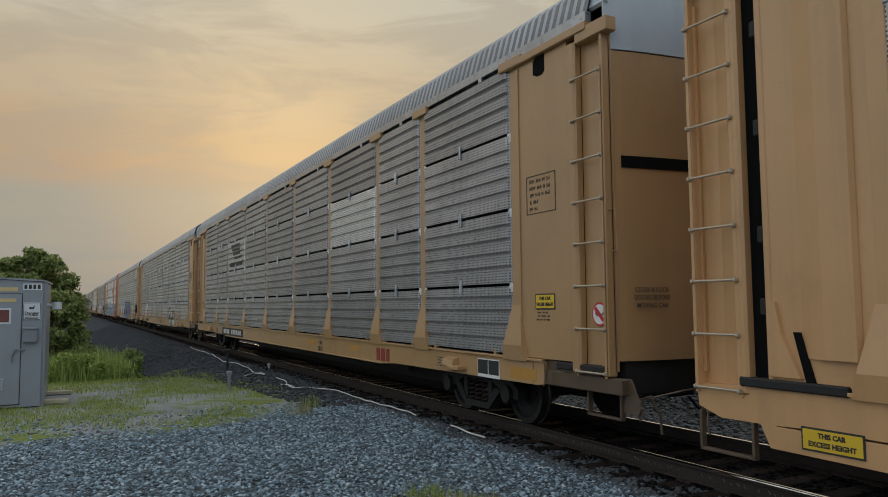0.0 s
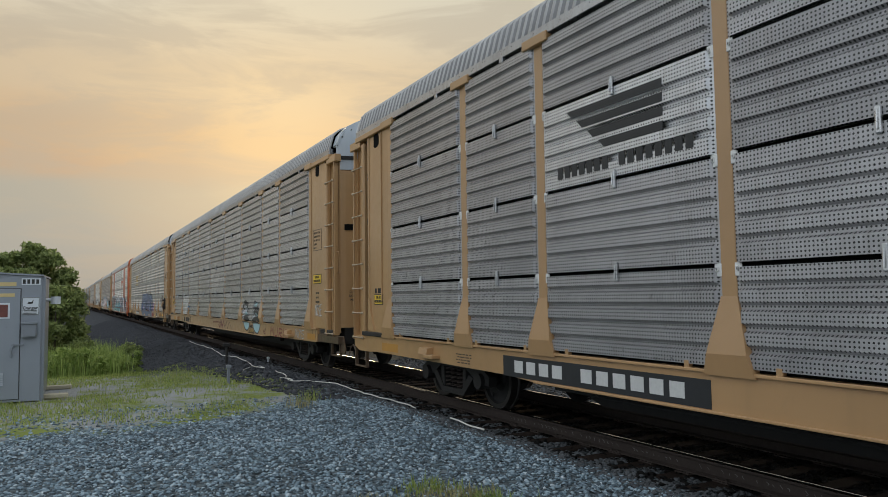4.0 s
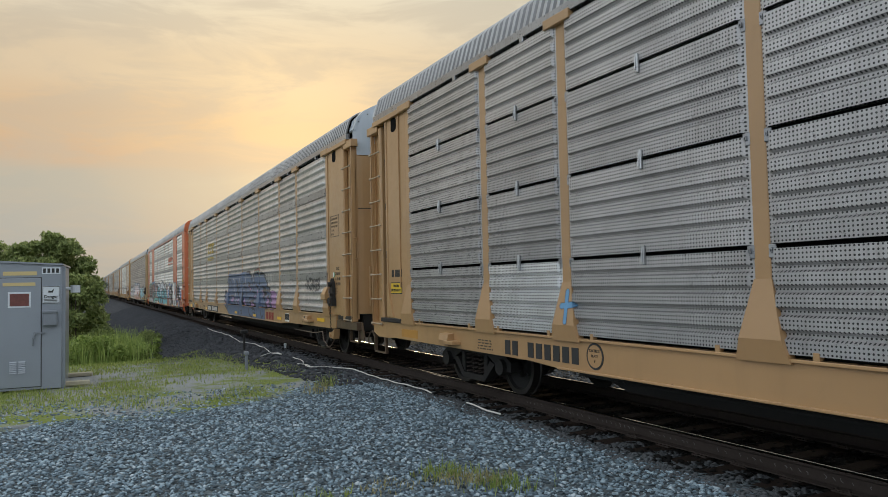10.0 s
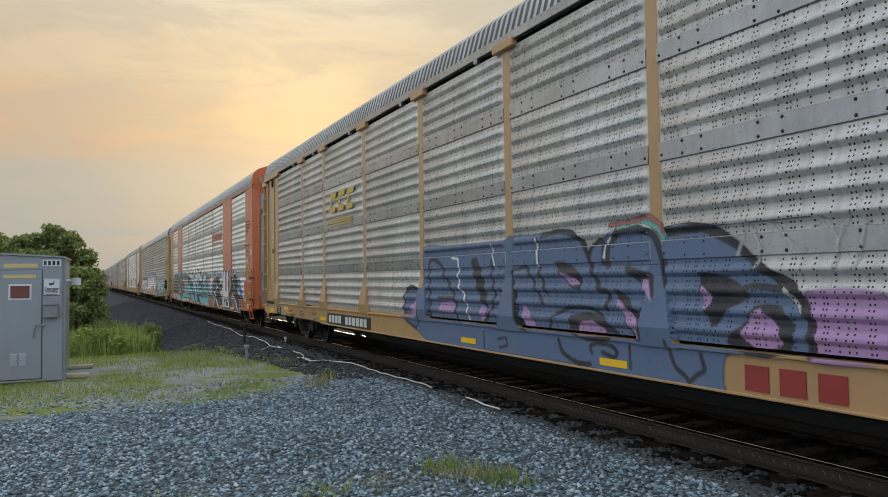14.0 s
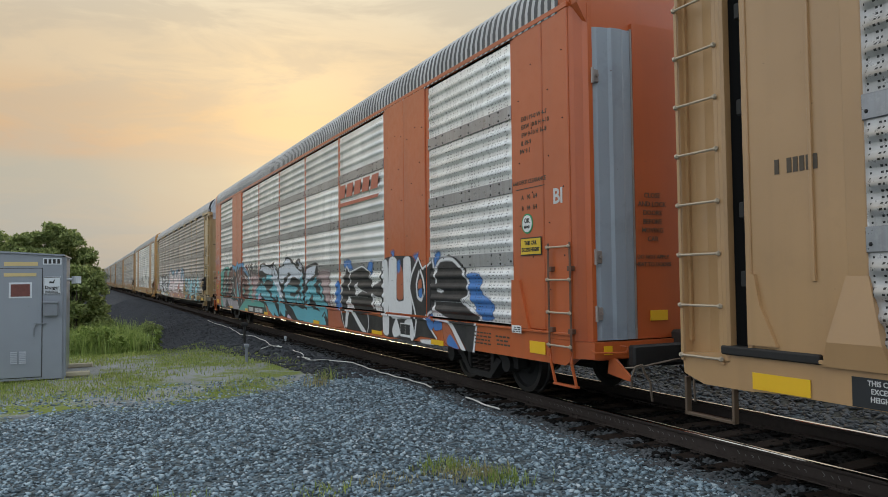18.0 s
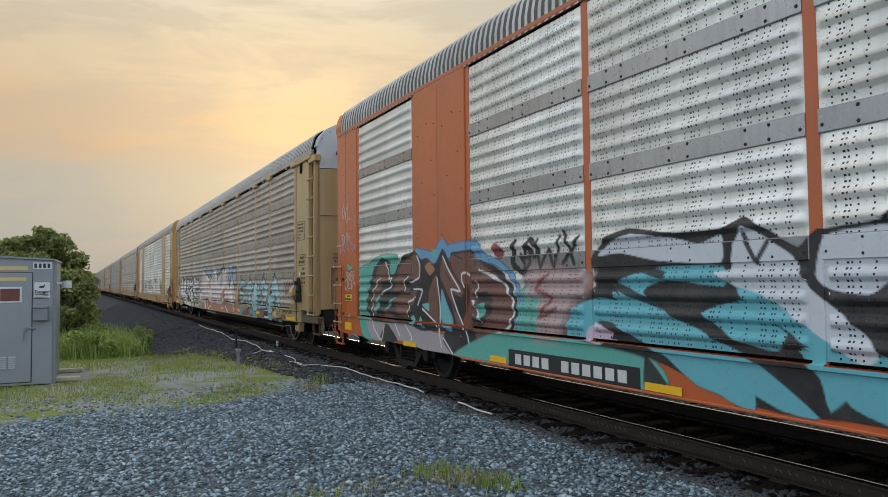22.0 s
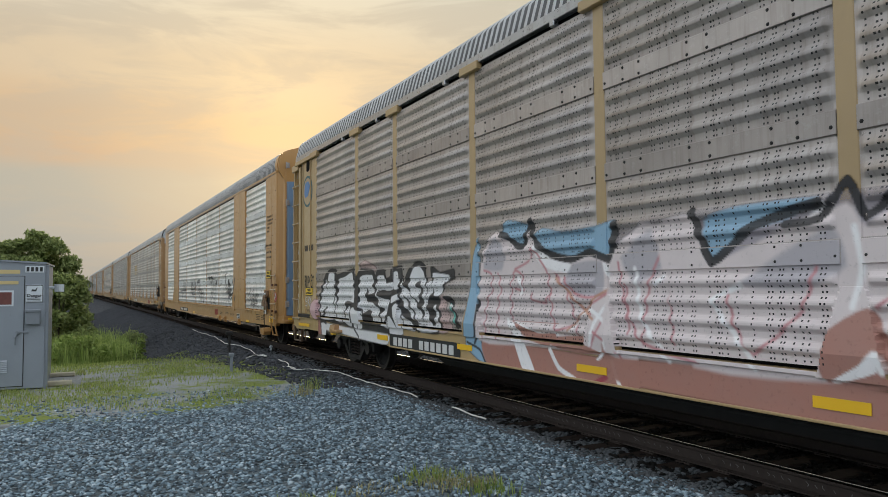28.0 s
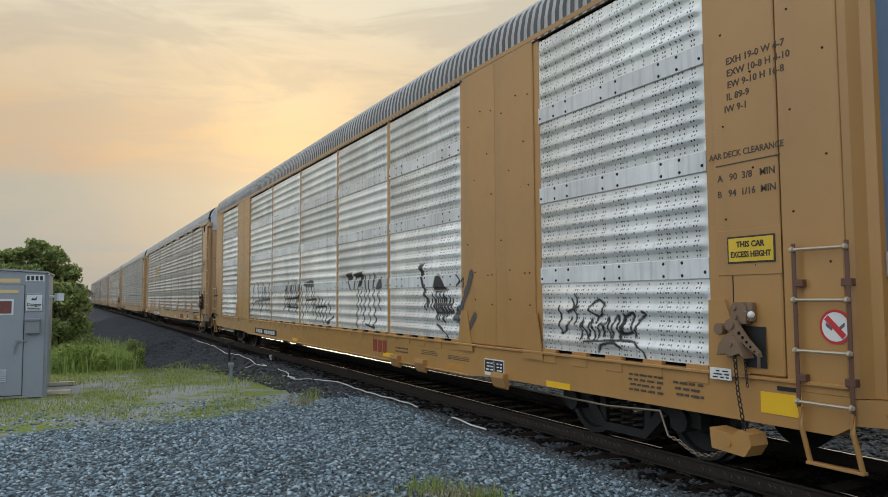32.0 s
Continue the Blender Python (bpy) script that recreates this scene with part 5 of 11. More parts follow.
prism(bm, [(-0.22, 1.79), (-0.14, 1.79), (-0.12, 1.87), (-0.16, 1.82), (-0.21, 1.83)], "y", -0.011, -0.007)
part("pictogram", bm, INK, sign)
for z in (1.665, 1.64, 1.615):
    part("text_bar", box(bmesh.new(), -0.28, -0.07, -0.011, -0.007, z, z + 0.010), INK, sign)
plate = part("number_plate", box(bmesh.new(), -0.32, -0.02, -0.008, 0.0, 2.13, 2.25, 0.003), SIGN_WHITE, cabinet)
for k in range(4):
    part("text_bar", box(bmesh.new(), -0.30 + k * 0.07, -0.255 + k * 0.07, -0.011, -0.007, 2.15, 2.23), INK, plate)
part("tape", box(bmesh.new(), -0.93, -0.40, -0.006, 0.0, 2.11, 2.18), FADED, cabinet)
part("tape", box(bmesh.new(), -0.93, -0.42, -0.028, -0.02, 1.92, 1.98), FADED, door)
bm = bmesh.new()
rod(bm, (0.02, 0.5, 1.86), (0.22, 0.5, 1.86), 0.03, 8)
rod(bm, (0.20, 0.5, 1.78), (0.20, 0.5, 1.92), 0.085, 14)
part("vent_cap", bm, SIGN_WHITE, cabinet)
bm = bmesh.new()
box(bm, -0.03, 0.06, 0.05, 0.13, 0.0, 2.27, 0.01)
part("conduit", bm, GREY_PAINT, cabinet)
for y in (0.25, 1.75):
    part("skid_beam", box(bmesh.new(), -2.3, 0.45, y, y + 0.14, 0.05, 0.13, 0.012), PALE_WOOD, cabinet)

# ---- growth ----


def leaf_material(name, dark, light):
    def build(n, b):
        r = n.add("ShaderNodeNewGeometry").outputs["Random Per Island"]
        base = n.mix(r, (*dark, 1), (*light, 1))
        n.put(b.inputs["Base Color"], base)
        b.inputs["Subsurface Weight"].default_value = 0.0
        t = n.add("ShaderNodeBsdfTranslucent")
        n.put(t.inputs[0], base)
        m = n.add("ShaderNodeMixShader")
        m.inputs[0].default_value = 0.45
        n.link(b.outputs[0], m.inputs[1])
        n.link(t.outputs[0], m.inputs[2])
        out = [q for q in n.tree.nodes if q.type == "OUTPUT_MATERIAL"][0]
        n.link(m.outputs[0], out.inputs[0])
    return material(name, 0.55, 0, build, 0.3)


LEAF = leaf_material("bush_leaves", (0.12, 0.165, 0.055), (0.40, 0.45, 0.17))
# The haze of distance is mixed into this paler leaf colour.
LEAF_FAR = leaf_material("haze_paled_leaves", (0.20, 0.22, 0.18), (0.34, 0.36, 0.29))
GRASS = leaf_material("grass_blades", (0.15, 0.215, 0.040), (0.42, 0.47, 0.140))
REED = leaf_material("tall_grass_blades", (0.13, 0.20, 0.04), (0.38, 0.46, 0.14))
DRY = leaf_material("dry_grass_blades", (0.22, 0.20, 0.09), (0.48, 0.43, 0.23))
BARK = plain("bark", (0.07, 0.055, 0.04), 0.9, 0, 0.3, 8, 0.6)


def arrays(name, V, F, mat):
    """A mesh from arrays of corners and of faces of one size."""
    V, F = np.asarray(V, dtype=np.float32), np.asarray(F, dtype=np.int32)
    me = bpy.data.meshes.new(name)
    me.vertices.add(len(V))
    me.vertices.foreach_set("co", V.ravel())
    me.loops.add(F.size)
    me.loops.foreach_set("vertex_index", F.ravel())
    me.polygons.add(len(F))
    me.polygons.foreach_set("loop_start", np.arange(0, F.size, F.shape[1], dtype=np.int32))
    me.update(calc_edges=True)
    me.materials.append(mat)
    return me


def leaves_mesh(name, clumps, count, size, seed, mat):
    """Many small pointed leaves on the shells of uneven clumps (x, y, z, radius)."""
    rng = np.random.default_rng(seed)
    V = []
    tot = sum(c[3] ** 2 for c in clumps)
    for cx, cy, cz, r in clumps:
        n = int(count * r * r / tot)
        for _ in range(n):
            d = rng.normal(size=3)
            d /= np.linalg.norm(d)
            d[2] = abs(d[2]) * 0.9 if rng.random() < 0.65 else d[2]
            p = np.array((cx, cy, cz)) + d * r * (0.35 + 0.75 * rng.random() ** 0.7) * np.array((1, 1, 0.9))
            s = size * rng.uniform(0.6, 1.3)
            a = rng.normal(size=3)
            a /= np.linalg.norm(a)
            b = np.cross(a, rng.normal(size=3))
            b /= np.linalg.norm(b)
            V += [p - a * s, p + b * s * 0.42, p + a * s, p - b * s * 0.42]
    n = len(V) // 4
    return arrays(name, V, np.arange(4 * n).reshape(n, 4), mat)


def tree(name, label, at, clumps, count, size, seed, mat, trunk=0.12):
    t = thing(name, label, "tree", at=at)
    bm = bmesh.new()
    top = max(c[2] for c in clumps) * 0.75
    rod(bm, (0, 0, -0.3), (0.05, 0, top), trunk, 9, True, trunk * 0.4)
    for c in clumps[:9]:
        rod(bm, (0.02, 0, top * 0.35), (c[0] * 0.9, c[1] * 0.9, c[2]), trunk * 0.4, 6, True, trunk * 0.1)
    part("trunk", bm, BARK, t)
    part("crown", leaves_mesh("crown", clumps, count, size, seed, mat), None, t)
    return t


def airy(seed, count, wide, deep, high, low=0.1):
    """Many small clumps: a crown that is broad at half its height, with a ragged top."""
    rng = random.Random(seed)
    out = []
    for i in range(count):
        a, k, h = rng.uniform(0, 6.283), rng.uniform(0.1, 1.0) ** 0.5, rng.uniform(0, 1)
        w = 1 - 1.1 * abs(h - 0.42) ** 1.5
        out.append((math.cos(a) * k * wide * w, math.sin(a) * k * deep * w, low + high * h, rng.uniform(0.20, 0.44)))
    for i in range(count // 2):
        u = rng.uniform(-0.8, 0.8)
        out.append((u * wide, rng.uniform(-0.4, 0.4) * deep, low + high * (1.03 - 0.42 * u * u + rng.uniform(-0.04, 0.07)), rng.uniform(0.12, 0.26)))
    return out


tree("bush_tree", "round green bush tree behind the cabinet", (-7.75, 30.0, -0.8), airy(11, 90, 1.8, 1.4, 3.95, 0.1), 30000, 0.085, 5, LEAF)
tree("bush_tree", "small green bush beside the larger bush tree", (-10.0, 30.6, -0.8), airy(12, 45, 1.3, 1.0, 3.95, 0.1), 13000, 0.088, 6, LEAF, 0.07)
tree("bush", "low green bush among the tall grass", (-6.85, 28.6, -0.75), airy(13, 45, 1.1, 0.8, 2.5, 0.2), 11000, 0.085, 7, LEAF, 0.05)
tree("shrub", "dark shrub on the ballast bank", (-4.15, 33.0, ground_z(-4.15, 33.0) - 0.05), [(0.15 * k - 0.3, 0, 0.3 + 0.12 * (k % 3), 0.3) for k in range(5)], 1500, 0.05, 8, LEAF, 0.03)
tree("shrub", "small leafy plant at the foot of the ballast bank", (-4.75, 21.5, -0.34), [(0.0, 0, 0.15 + 0.14 * k, 0.11) for k in range(4)], 350, 0.05, 9, REED, 0.012)
for k, (x, y, s) in enumerate(((-4.3, 150, 1.0), (-6.0, 172, 1.3), (-3.4, 205, 1.2), (-13.0, 180, 1.8), (-22.0, 190, 2.0))):
    tree("far_tree", "tree far along the track, its leaf colour paled for haze", (x, y, -0.9), [(s * 1.2 * math.cos(q * 1.3), s * math.sin(q * 1.3), s * (1.2 + 0.42 * q), s * 0.9) for q in range(6)], 2200, 0.16 * s, 20 + k, LEAF_FAR, 0.12)


# Unseen belt of leaves, added to darken the rails' reflections and low light under the cars.
wr = random.Random(91)
belt = [(58 + wr.uniform(-5, 9), -60 + 3.1 * k + wr.uniform(-1.5, 1.5), wr.uniform(0.5, 6.4), wr.uniform(1.6, 2.8)) for k in range(110)]
belt += [(56 + wr.uniform(-4, 5), -60 + 3.1 * k, 1.2, 2.4) for k in range(110)]
woods = new("far_woods", leaves_mesh("far_woods", belt, 15000, 0.75, 92, LEAF))
tagged(woods, "unseen dark belt of woods, added beyond the track to block low light", "woods", kind="stuff")


def blades(name, spots, label, mat, tall, wide, seed, lean=0.5):
    """Grass: each blade two bent quads that taper to a point."""
    rng = np.random.default_rng(seed)
    V, k = [], 0
    for x, y in spots:
        h = tall * rng.uniform(0.45, 1.25) * (1 + 0.45 * noise.noise((x * 0.9, y * 0.6, 4.0)))
        a, l = rng.uniform(0, 6.283), rng.uniform(0.1, lean) * h
        z = ground_z(x, y) - 0.01
        w = wide * rng.uniform(0.6, 1.3)
        sx, sy = -math.sin(a) * w, math.cos(a) * w
        dx, dy = math.cos(a) * l, math.sin(a) * l
        m = (x + dx * 0.35, y + dy * 0.35, z + h * 0.6)
        V += [(x - sx, y - sy, z), (x + sx, y + sy, z), (m[0] + sx * 0.7, m[1] + sy * 0.7, m[2]), (m[0] - sx * 0.7, m[1] - sy * 0.7, m[2])]
        V += [(m[0] - sx * 0.7, m[1] - sy * 0.7, m[2]), (m[0] + sx * 0.7, m[1] + sy * 0.7, m[2]), (x + dx + sx * 0.1, y + dy + sy * 0.1, z + h), (x + dx - sx * 0.1, y + dy - sy * 0.1, z + h)]
    n = len(V) // 4
    ob = new(name, arrays(name, V, np.arange(4 * n).reshape(n, 4), mat))
    return tagged(ob, label, "grass", kind="stuff")


def spots(count, area, seed, keep):
    rng = np.random.default_rng(seed)
    out = []
    for x, y, r in zip(rng.uniform(area[0], area[1], count), rng.uniform(area[2], area[3], count), rng.random(count)):
        if keep(x, y, r):
            out.append((x, y))
    return out


def verge(x, y, r):
    """The grass thins out towards the gravel and in bare patches."""
    edge = 11.4 + max(0.0, x + 5.5) * 0.45 + 1.8 * noise.noise((x * 0.55, y * 0.55, 3.0))
    patch = 0.24 + 1.6 * noise.noise((x * 0.6, y * 0.4, 9.0)) + 0.5 * noise.noise((x * 2.5, y * 2.0, 5.0))
    if y < edge or x > -2.5 - max(0, (y - 16)) * 0.13 + 0.4 * noise.noise((x, y, 1.0)):
        return False
    return r < max(0.02, patch + min(0.30, (y - edge) * 0.040))


blades("verge_grass", spots(52000, (-9.5, -2.2, 10.5, 24.0), 31, verge), "short worn grass of the verge", GRASS, 0.075, 0.006, 41)
blades("dry_verge_grass", spots(5000, (-9.5, -2.2, 10.5, 20.0), 32, verge), "short dry grass of the verge", DRY, 0.07, 0.005, 42)
blades("tall_grass", spots(16000, (-9.5, -3.6, 20.5, 36.0), 33, lambda x, y, r: x < -4.9 - (y - 21) * 0.02 + 0.9 * noise.noise((x, y * 0.5, 2.0)) + 0.5 * (r - 0.5) and y > 21.0 + 1.5 * noise.noise((x * 1.3, 0.0, 7.0)) + 2.5 * r * r), "tall green grass below the bank", REED, 0.75, 0.011, 43, 0.45)
wr = random.Random(17)
mounds = [(wr.uniform(-7.4, -5.0), wr.uniform(21.4, 30.0), 0.0, wr.uniform(0.16, 0.36)) for k in range(90)]
mounds = [(x, y, ground_z(x, y) + wr.uniform(0.12, 0.55), r) for x, y, z, r in mounds if x < -4.95 - (y - 21) * 0.02]
tagged(new("leafy_weeds", leaves_mesh("leafy_weeds", mounds, 12000, 0.075, 18, REED)), "leafy green weeds among the tall grass", "weed", kind="stuff")
WEEDS = [(-3.5, 6.15, 0.12, 130), (-3.28, 5.6, 0.14, 150), (-3.36, 5.8, 0.12, 160), (-3.6, 6.0, 0.10, 110), (-3.62, 6.2, 0.10, 70), (-4.2, 6.05, 0.08, 70), (-4.75, 5.95, 0.09, 80), (-5.9, 6.35, 0.08, 50), (-3.05, 12.0, 0.20, 70), (-2.75, 12.6, 0.2, 60), (-7.4, 6.5, 0.08, 40)]
for k, (x, y, h, n) in enumerate(WEEDS):
    r = np.random.default_rng(60 + k)
    pts = [(x + r.normal() * 0.14, y + r.normal() * 0.12) for _ in range(n)]
    ob = blades("weed", pts, "tuft of green and straw-coloured weeds in the gravel", (GRASS, REED, DRY)[k % 3] if k > 3 else (GRASS, REED, DRY, DRY)[k], h, 0.006, 70 + k, 0.9)
    ob["category"] = "weed"

# ---- small things by the track ----
CABLE = plain("pale_cable_sheath", (0.62, 0.61, 0.57), 0.5, 0, 0.12)
runs = [
    [(-1.60, 34.0), (-1.72, 31.5), (-1.70, 28.2), (-2.02, 24.2), (-1.80, 23.2), (-1.88, 21.3), (-2.07, 19.5), (-1.96, 19.0), (-1.90, 19.7), (-2.2, 19.3), (-2.6, 18.5)],
    [(-1.86, 18.2), (-1.85, 17.5), (-2.02, 16.6), (-2.22, 15.6), (-2.10, 15.4), (-1.87, 15.5), (-1.55, 15.2), (-1.43, 14.1), (-1.46, 12.8), (-1.40, 11.6), (-1.42, 10.9)],
    [(-2.26, 16.3), (-2.12, 16.05), (-2.16, 15.6)],
]
for k, run in enumerate(runs):
    pts = []
    for i in range(len(run) - 1):
        p = [run[min(max(i + j, 0), len(run) - 1)] for j in (-1, 0, 1, 2)]
        for q in range(7):
            u = q / 7
            x, y = (0.5 * (2 * p[1][c] + (p[2][c] - p[0][c]) * u + (2 * p[0][c] - 5 * p[1][c] + 4 * p[2][c] - p[3][c]) * u * u + (3 * p[1][c] - p[0][c] - 3 * p[2][c] + p[3][c]) * u ** 3) for c in (0, 1))
            pts.append((x + 0.012 * math.sin(9 * y), y, ground_z(x, y) + 0.045))
    bm = tube(bmesh.new(), pts, 0.011, 6)
    tagged(part("cable", bm, CABLE), ("pale cable lying loose along the ballast shoulder", "pale kinked cable lying across the gravel by the track", "short curl of pale cable on the gravel")[k], "cable")
bm = bmesh.new()
tube(bm, [(-1.45 - 0.01 * q, 9.7 - 0.14 * q, ground_z(-1.45, 9.5) + 0.04 + 0.008 * math.sin(q)) for q in range(9)], 0.012, 6)
tagged(part("cable", bm, CABLE), "short pale cable end lying by the sleepers", "cable")
bm = bmesh.new()
box(bm, -0.03, 0.03, -0.03, 0.03, -0.2, 0.36, 0.008)
box(bm, -0.05, 0.05, -0.05, 0.05, 0.33, 0.40, 0.01)
tagged(part("marker_stake", bm, GREY_DARK, at=(-3.45, 15.9, ground_z(-3.45, 15.9))), "short grey marker stake in the verge", "stake")
bm = bmesh.new()
rod(bm, (0, 0, -0.2), (0, 0, 0.52), 0.035, 8)
box(bm, -0.10, 0.10, -0.05, 0.05, 0.50, 0.60, 0.02)
tagged(part("marker_stake", bm, GREASE, at=(-2.55, 20.8, ground_z(-2.55, 20.8))), "dark steel marker stake on the ballast shoulder", "stake")
bm = bmesh.new()
rod(bm, (0, 0, -0.15), (0, 0, 0.12), 0.03, 8)
bmesh.ops.create_uvsphere(bm, u_segments=10, v_segments=7, radius=0.05, matrix=Matrix.Translation((0, 0, 0.12)))
tagged(part("rail_bond_box", bm, SIGN_WHITE, at=(-1.15, 21.8, ground_z(-1.15, 21.8))), "small pale bond box beside the rail", "box")

# ---- spray paint ----
# Paint lies on the cars as a skin that follows sheets, strips, posts and sill.
COAL, PAPER = (0.022, 0.022, 0.025), (0.74, 0.74, 0.74)
RUSTY = (0.42, 0.13, 0.06)
PINKISH, INKRED, MINT, SKYB = (0.52, 0.38, 0.36), (0.26, 0.055, 0.06), (0.12, 0.42, 0.36), (0.14, 0.34, 0.56)
LILAC, STAIN, FROST = (0.60, 0.48, 0.60), (0.20, 0.14, 0.13), (0.58, 0.60, 0.63)
DIM, INKBROWN, ROSE, CRIMSON = (0.075, 0.075, 0.080), (0.20, 0.12, 0.06), (0.34, 0.15, 0.13), (0.34, 0.06, 0.08)
BLUSH, HAZE, MIST, PINKLINE = (0.74, 0.65, 0.64), (0.46, 0.43, 0.46), (0.92, 0.90, 0.90), (0.54, 0.22, 0.24)
SKYF, SHELL, TERRA = (0.27, 0.44, 0.58), (0.60, 0.42, 0.39), (0.42, 0.20, 0.155)
AQUA2, ICE2, LILAC2, TERRA2 = (0.14, 0.34, 0.40), (0.36, 0.60, 0.66), (0.40, 0.36, 0.40), (0.30, 0.20, 0.19)
TEAL, ICEPALE, PINKWASH, MAUVE2 = (0.13, 0.44, 0.52), (0.62, 0.66, 0.72), (0.46, 0.34, 0.34), (0.40, 0.35, 0.38)
BROWN3, TANNY, MINT2 = (0.17, 0.078, 0.062), (0.40, 0.19, 0.10), (0.15, 0.46, 0.44)
FAINT = (0.20, 0.175, 0.165)
BLUE2, RUSTY2 = (0.055, 0.20, 0.52), (0.42, 0.12, 0.055)
PINKISH2 = (0.60, 0.40, 0.42)
SILVER, OCHRE2, CHALKY = (0.74, 0.74, 0.75), (0.52, 0.27, 0.18), (0.52, 0.52, 0.52)
DUSTBLUE, ORCHID, OCHRE, ICE = (0.105, 0.155, 0.26), (0.42, 0.25, 0.46), (0.55, 0.33, 0.05), (0.42, 0.62, 0.66)


def smooth_line(pts, closed, k=4):
    """A rounded line through the points."""
    p = np.array(pts, dtype=float)
    n = len(p)
    if n < 3:
        return p
    out = []
    for i in range(n if closed else n - 1):
        a, b, c, e = (p[(i + j) % n] if closed else p[min(max(i + j, 0), n - 1)] for j in (-1, 0, 1, 2))
        for q in range(k):
            u = q / k
            s = 0.5 * (2 * b + (c - a) * u + (2 * a - 5 * b + 4 * c - e) * u * u + (3 * b - a - 3 * c + e) * u ** 3)
            out.append(0.45 * (b + (c - b) * u) + 0.55 * s)
    out.append(p[0] if closed else p[-1])
    return np.array(out)


class Canvas:
    def __init__(self, style, lo, hi, z_top=2.75, step=0.0165):
        self.style = style
        ys = list(np.arange(lo, hi, step))
        for y in BAYS:
            for e in ((0.085, 0.27) if style != "slim" else (0.06,)):
                ys += [y - e - 0.002, y - e + 0.002, y + e - 0.002, y + e + 0.002]
        self.y = np.array(sorted(v for v in ys if lo <= v <= hi))
        zs = list(np.arange(0.55, z_top, step)) + [0.898, 0.902, 0.963, 0.967, 0.994, 0.998, 0.948, 0.952, 1.138, 1.142, 1.638, 1.642]
        for r in range(4):
            a, b = self.row(r)
            zs += [a + z for z, dd in profile(b - a, "grid" if style == "grid" else "strip")] + [a - 0.002, b + 0.002]
        self.z = np.array(sorted(v for v in zs if v < z_top))
        self.Y, self.Z = np.meshgrid(self.y, self.z, indexing="ij")
        self.rgb = np.zeros(self.Y.shape + (3,))
        self.a = np.zeros(self.Y.shape)

    def row(self, r):
        if self.style == "grid":
            return SLOTS[r] + 0.03, SLOTS[r + 1] - 0.012
        return SLOTS[r] + (0.10 if r else 0.03), SLOTS[r + 1] - (0.09 if r < 3 else 0.02)

    def lay(self, colour, ij, alpha):
        i0, i1, j0, j1 = ij
        a = alpha[..., None]
        old, oa = self.rgb[i0:i1, j0:j1], self.a[i0:i1, j0:j1]
        na = alpha + oa * (1 - alpha)
        self.rgb[i0:i1, j0:j1] = np.where(na[..., None] > 0, (np.array(colour) * a + old * oa[..., None] * (1 - a)) / np.maximum(na, 1e-6)[..., None], old)
        self.a[i0:i1, j0:j1] = na

    def reach(self, p, r):
        i0, i1 = np.searchsorted(self.y, (p[:, 0].min() - r, p[:, 0].max() + r))
        j0, j1 = np.searchsorted(self.z, (p[:, 1].min() - r, p[:, 1].max() + r))
        return i0, i1, j0, j1

    def distance(self, p, ij):
        i0, i1, j0, j1 = ij
        Y, Z = self.Y[i0:i1, j0:j1], self.Z[i0:i1, j0:j1]
        best = np.full(Y.shape, 9.0)
        inside = np.zeros(Y.shape, dtype=bool)
        for (ay, az), (by, bz) in zip(p, p[1:]):
            ey, ez = by - ay, bz - az
            u = np.clip(((Y - ay) * ey + (Z - az) * ez) / max(1e-9, ey * ey + ez * ez), 0, 1)
            best = np.minimum(best, np.hypot(Y - ay - u * ey, Z - az - u * ez))
            cross = ((az > Z) != (bz > Z)) & (Y < (by - ay) * (Z - az) / (bz - az if bz != az else 1e-9) + ay)
            inside ^= cross
        return best, inside

    def fill(self, colour, pts, soft=0.012):
        p = smooth_line(pts, True)
        ij = self.reach(p, 0.05)
        if ij[1] - ij[0] < 2 or ij[3] - ij[2] < 2:
            return
        dist, inside = self.distance(p, ij)
        self.lay(colour, ij, np.clip(0.5 + np.where(inside, dist, -dist) / soft, 0, 1) * 0.97)

    def line(self, colour, pts, wide, soft=0.011):
        p = smooth_line(pts, False)
        ij = self.reach(p, wide + 0.04)
        if ij[1] - ij[0] < 2 or ij[3] - ij[2] < 2:
            return
        dist, inside = self.distance(p, ij)
        self.lay(colour, ij, np.clip(0.5 + (wide / 2 - dist) / soft, 0, 1) * 0.95)

    def surface(self):
        """Depth of the car's side at every point of the skin, and where it is perforated sheet."""
        X = np.full(self.Y.shape, SIDE)
        holes = np.zeros(self.Y.shape)
        near = np.min(np.abs(self.Y[..., None] - np.array(BAYS)), axis=-1)
        edge = 0.08 if self.style != "slim" else 0.055
        ramp = np.clip((near - edge - 0.03) / 0.035, 0, 1)
        for r in range(4):
            a, b = self.row(r)
            pr = np.array(profile(b - a, "grid" if self.style == "grid" else "strip"))
            m = (self.Z >= a) & (self.Z <= b)
            X = np.where(m, SIDE + ramp * np.interp(self.Z - a, pr[:, 0], pr[:, 1]), X)
            holes = np.where(m & (near > edge + 0.09), 1.0, holes)
            if r and self.style != "grid":
                X = np.where(np.abs(self.Z - SLOTS[r]) < 0.096, SIDE - 0.023, X)
        if self.style == "slim":
            for k in (1, 7):
                X = np.where((self.Y > BAYS[k]) & (self.Y < BAYS[k + 1]), SIDE - 0.033, X)
                holes = np.where((self.Y > BAYS[k]) & (self.Y < BAYS[k + 1]), 0.0, holes)
            X = np.where(np.abs(self.Y) > 11.66, SIDE - 0.026, X)
            X = np.where(near < 0.061, SIDE - 0.010, X)
        else:
            X = np.where(np.abs(self.Y) > 11.7, SIDE - 0.011, X)
            X = np.where(near < 0.086, SIDE - 0.010, X)
            half = np.interp(self.Z, [0.95, 1.14, 1.64], [0.292, 0.232, 0.100])
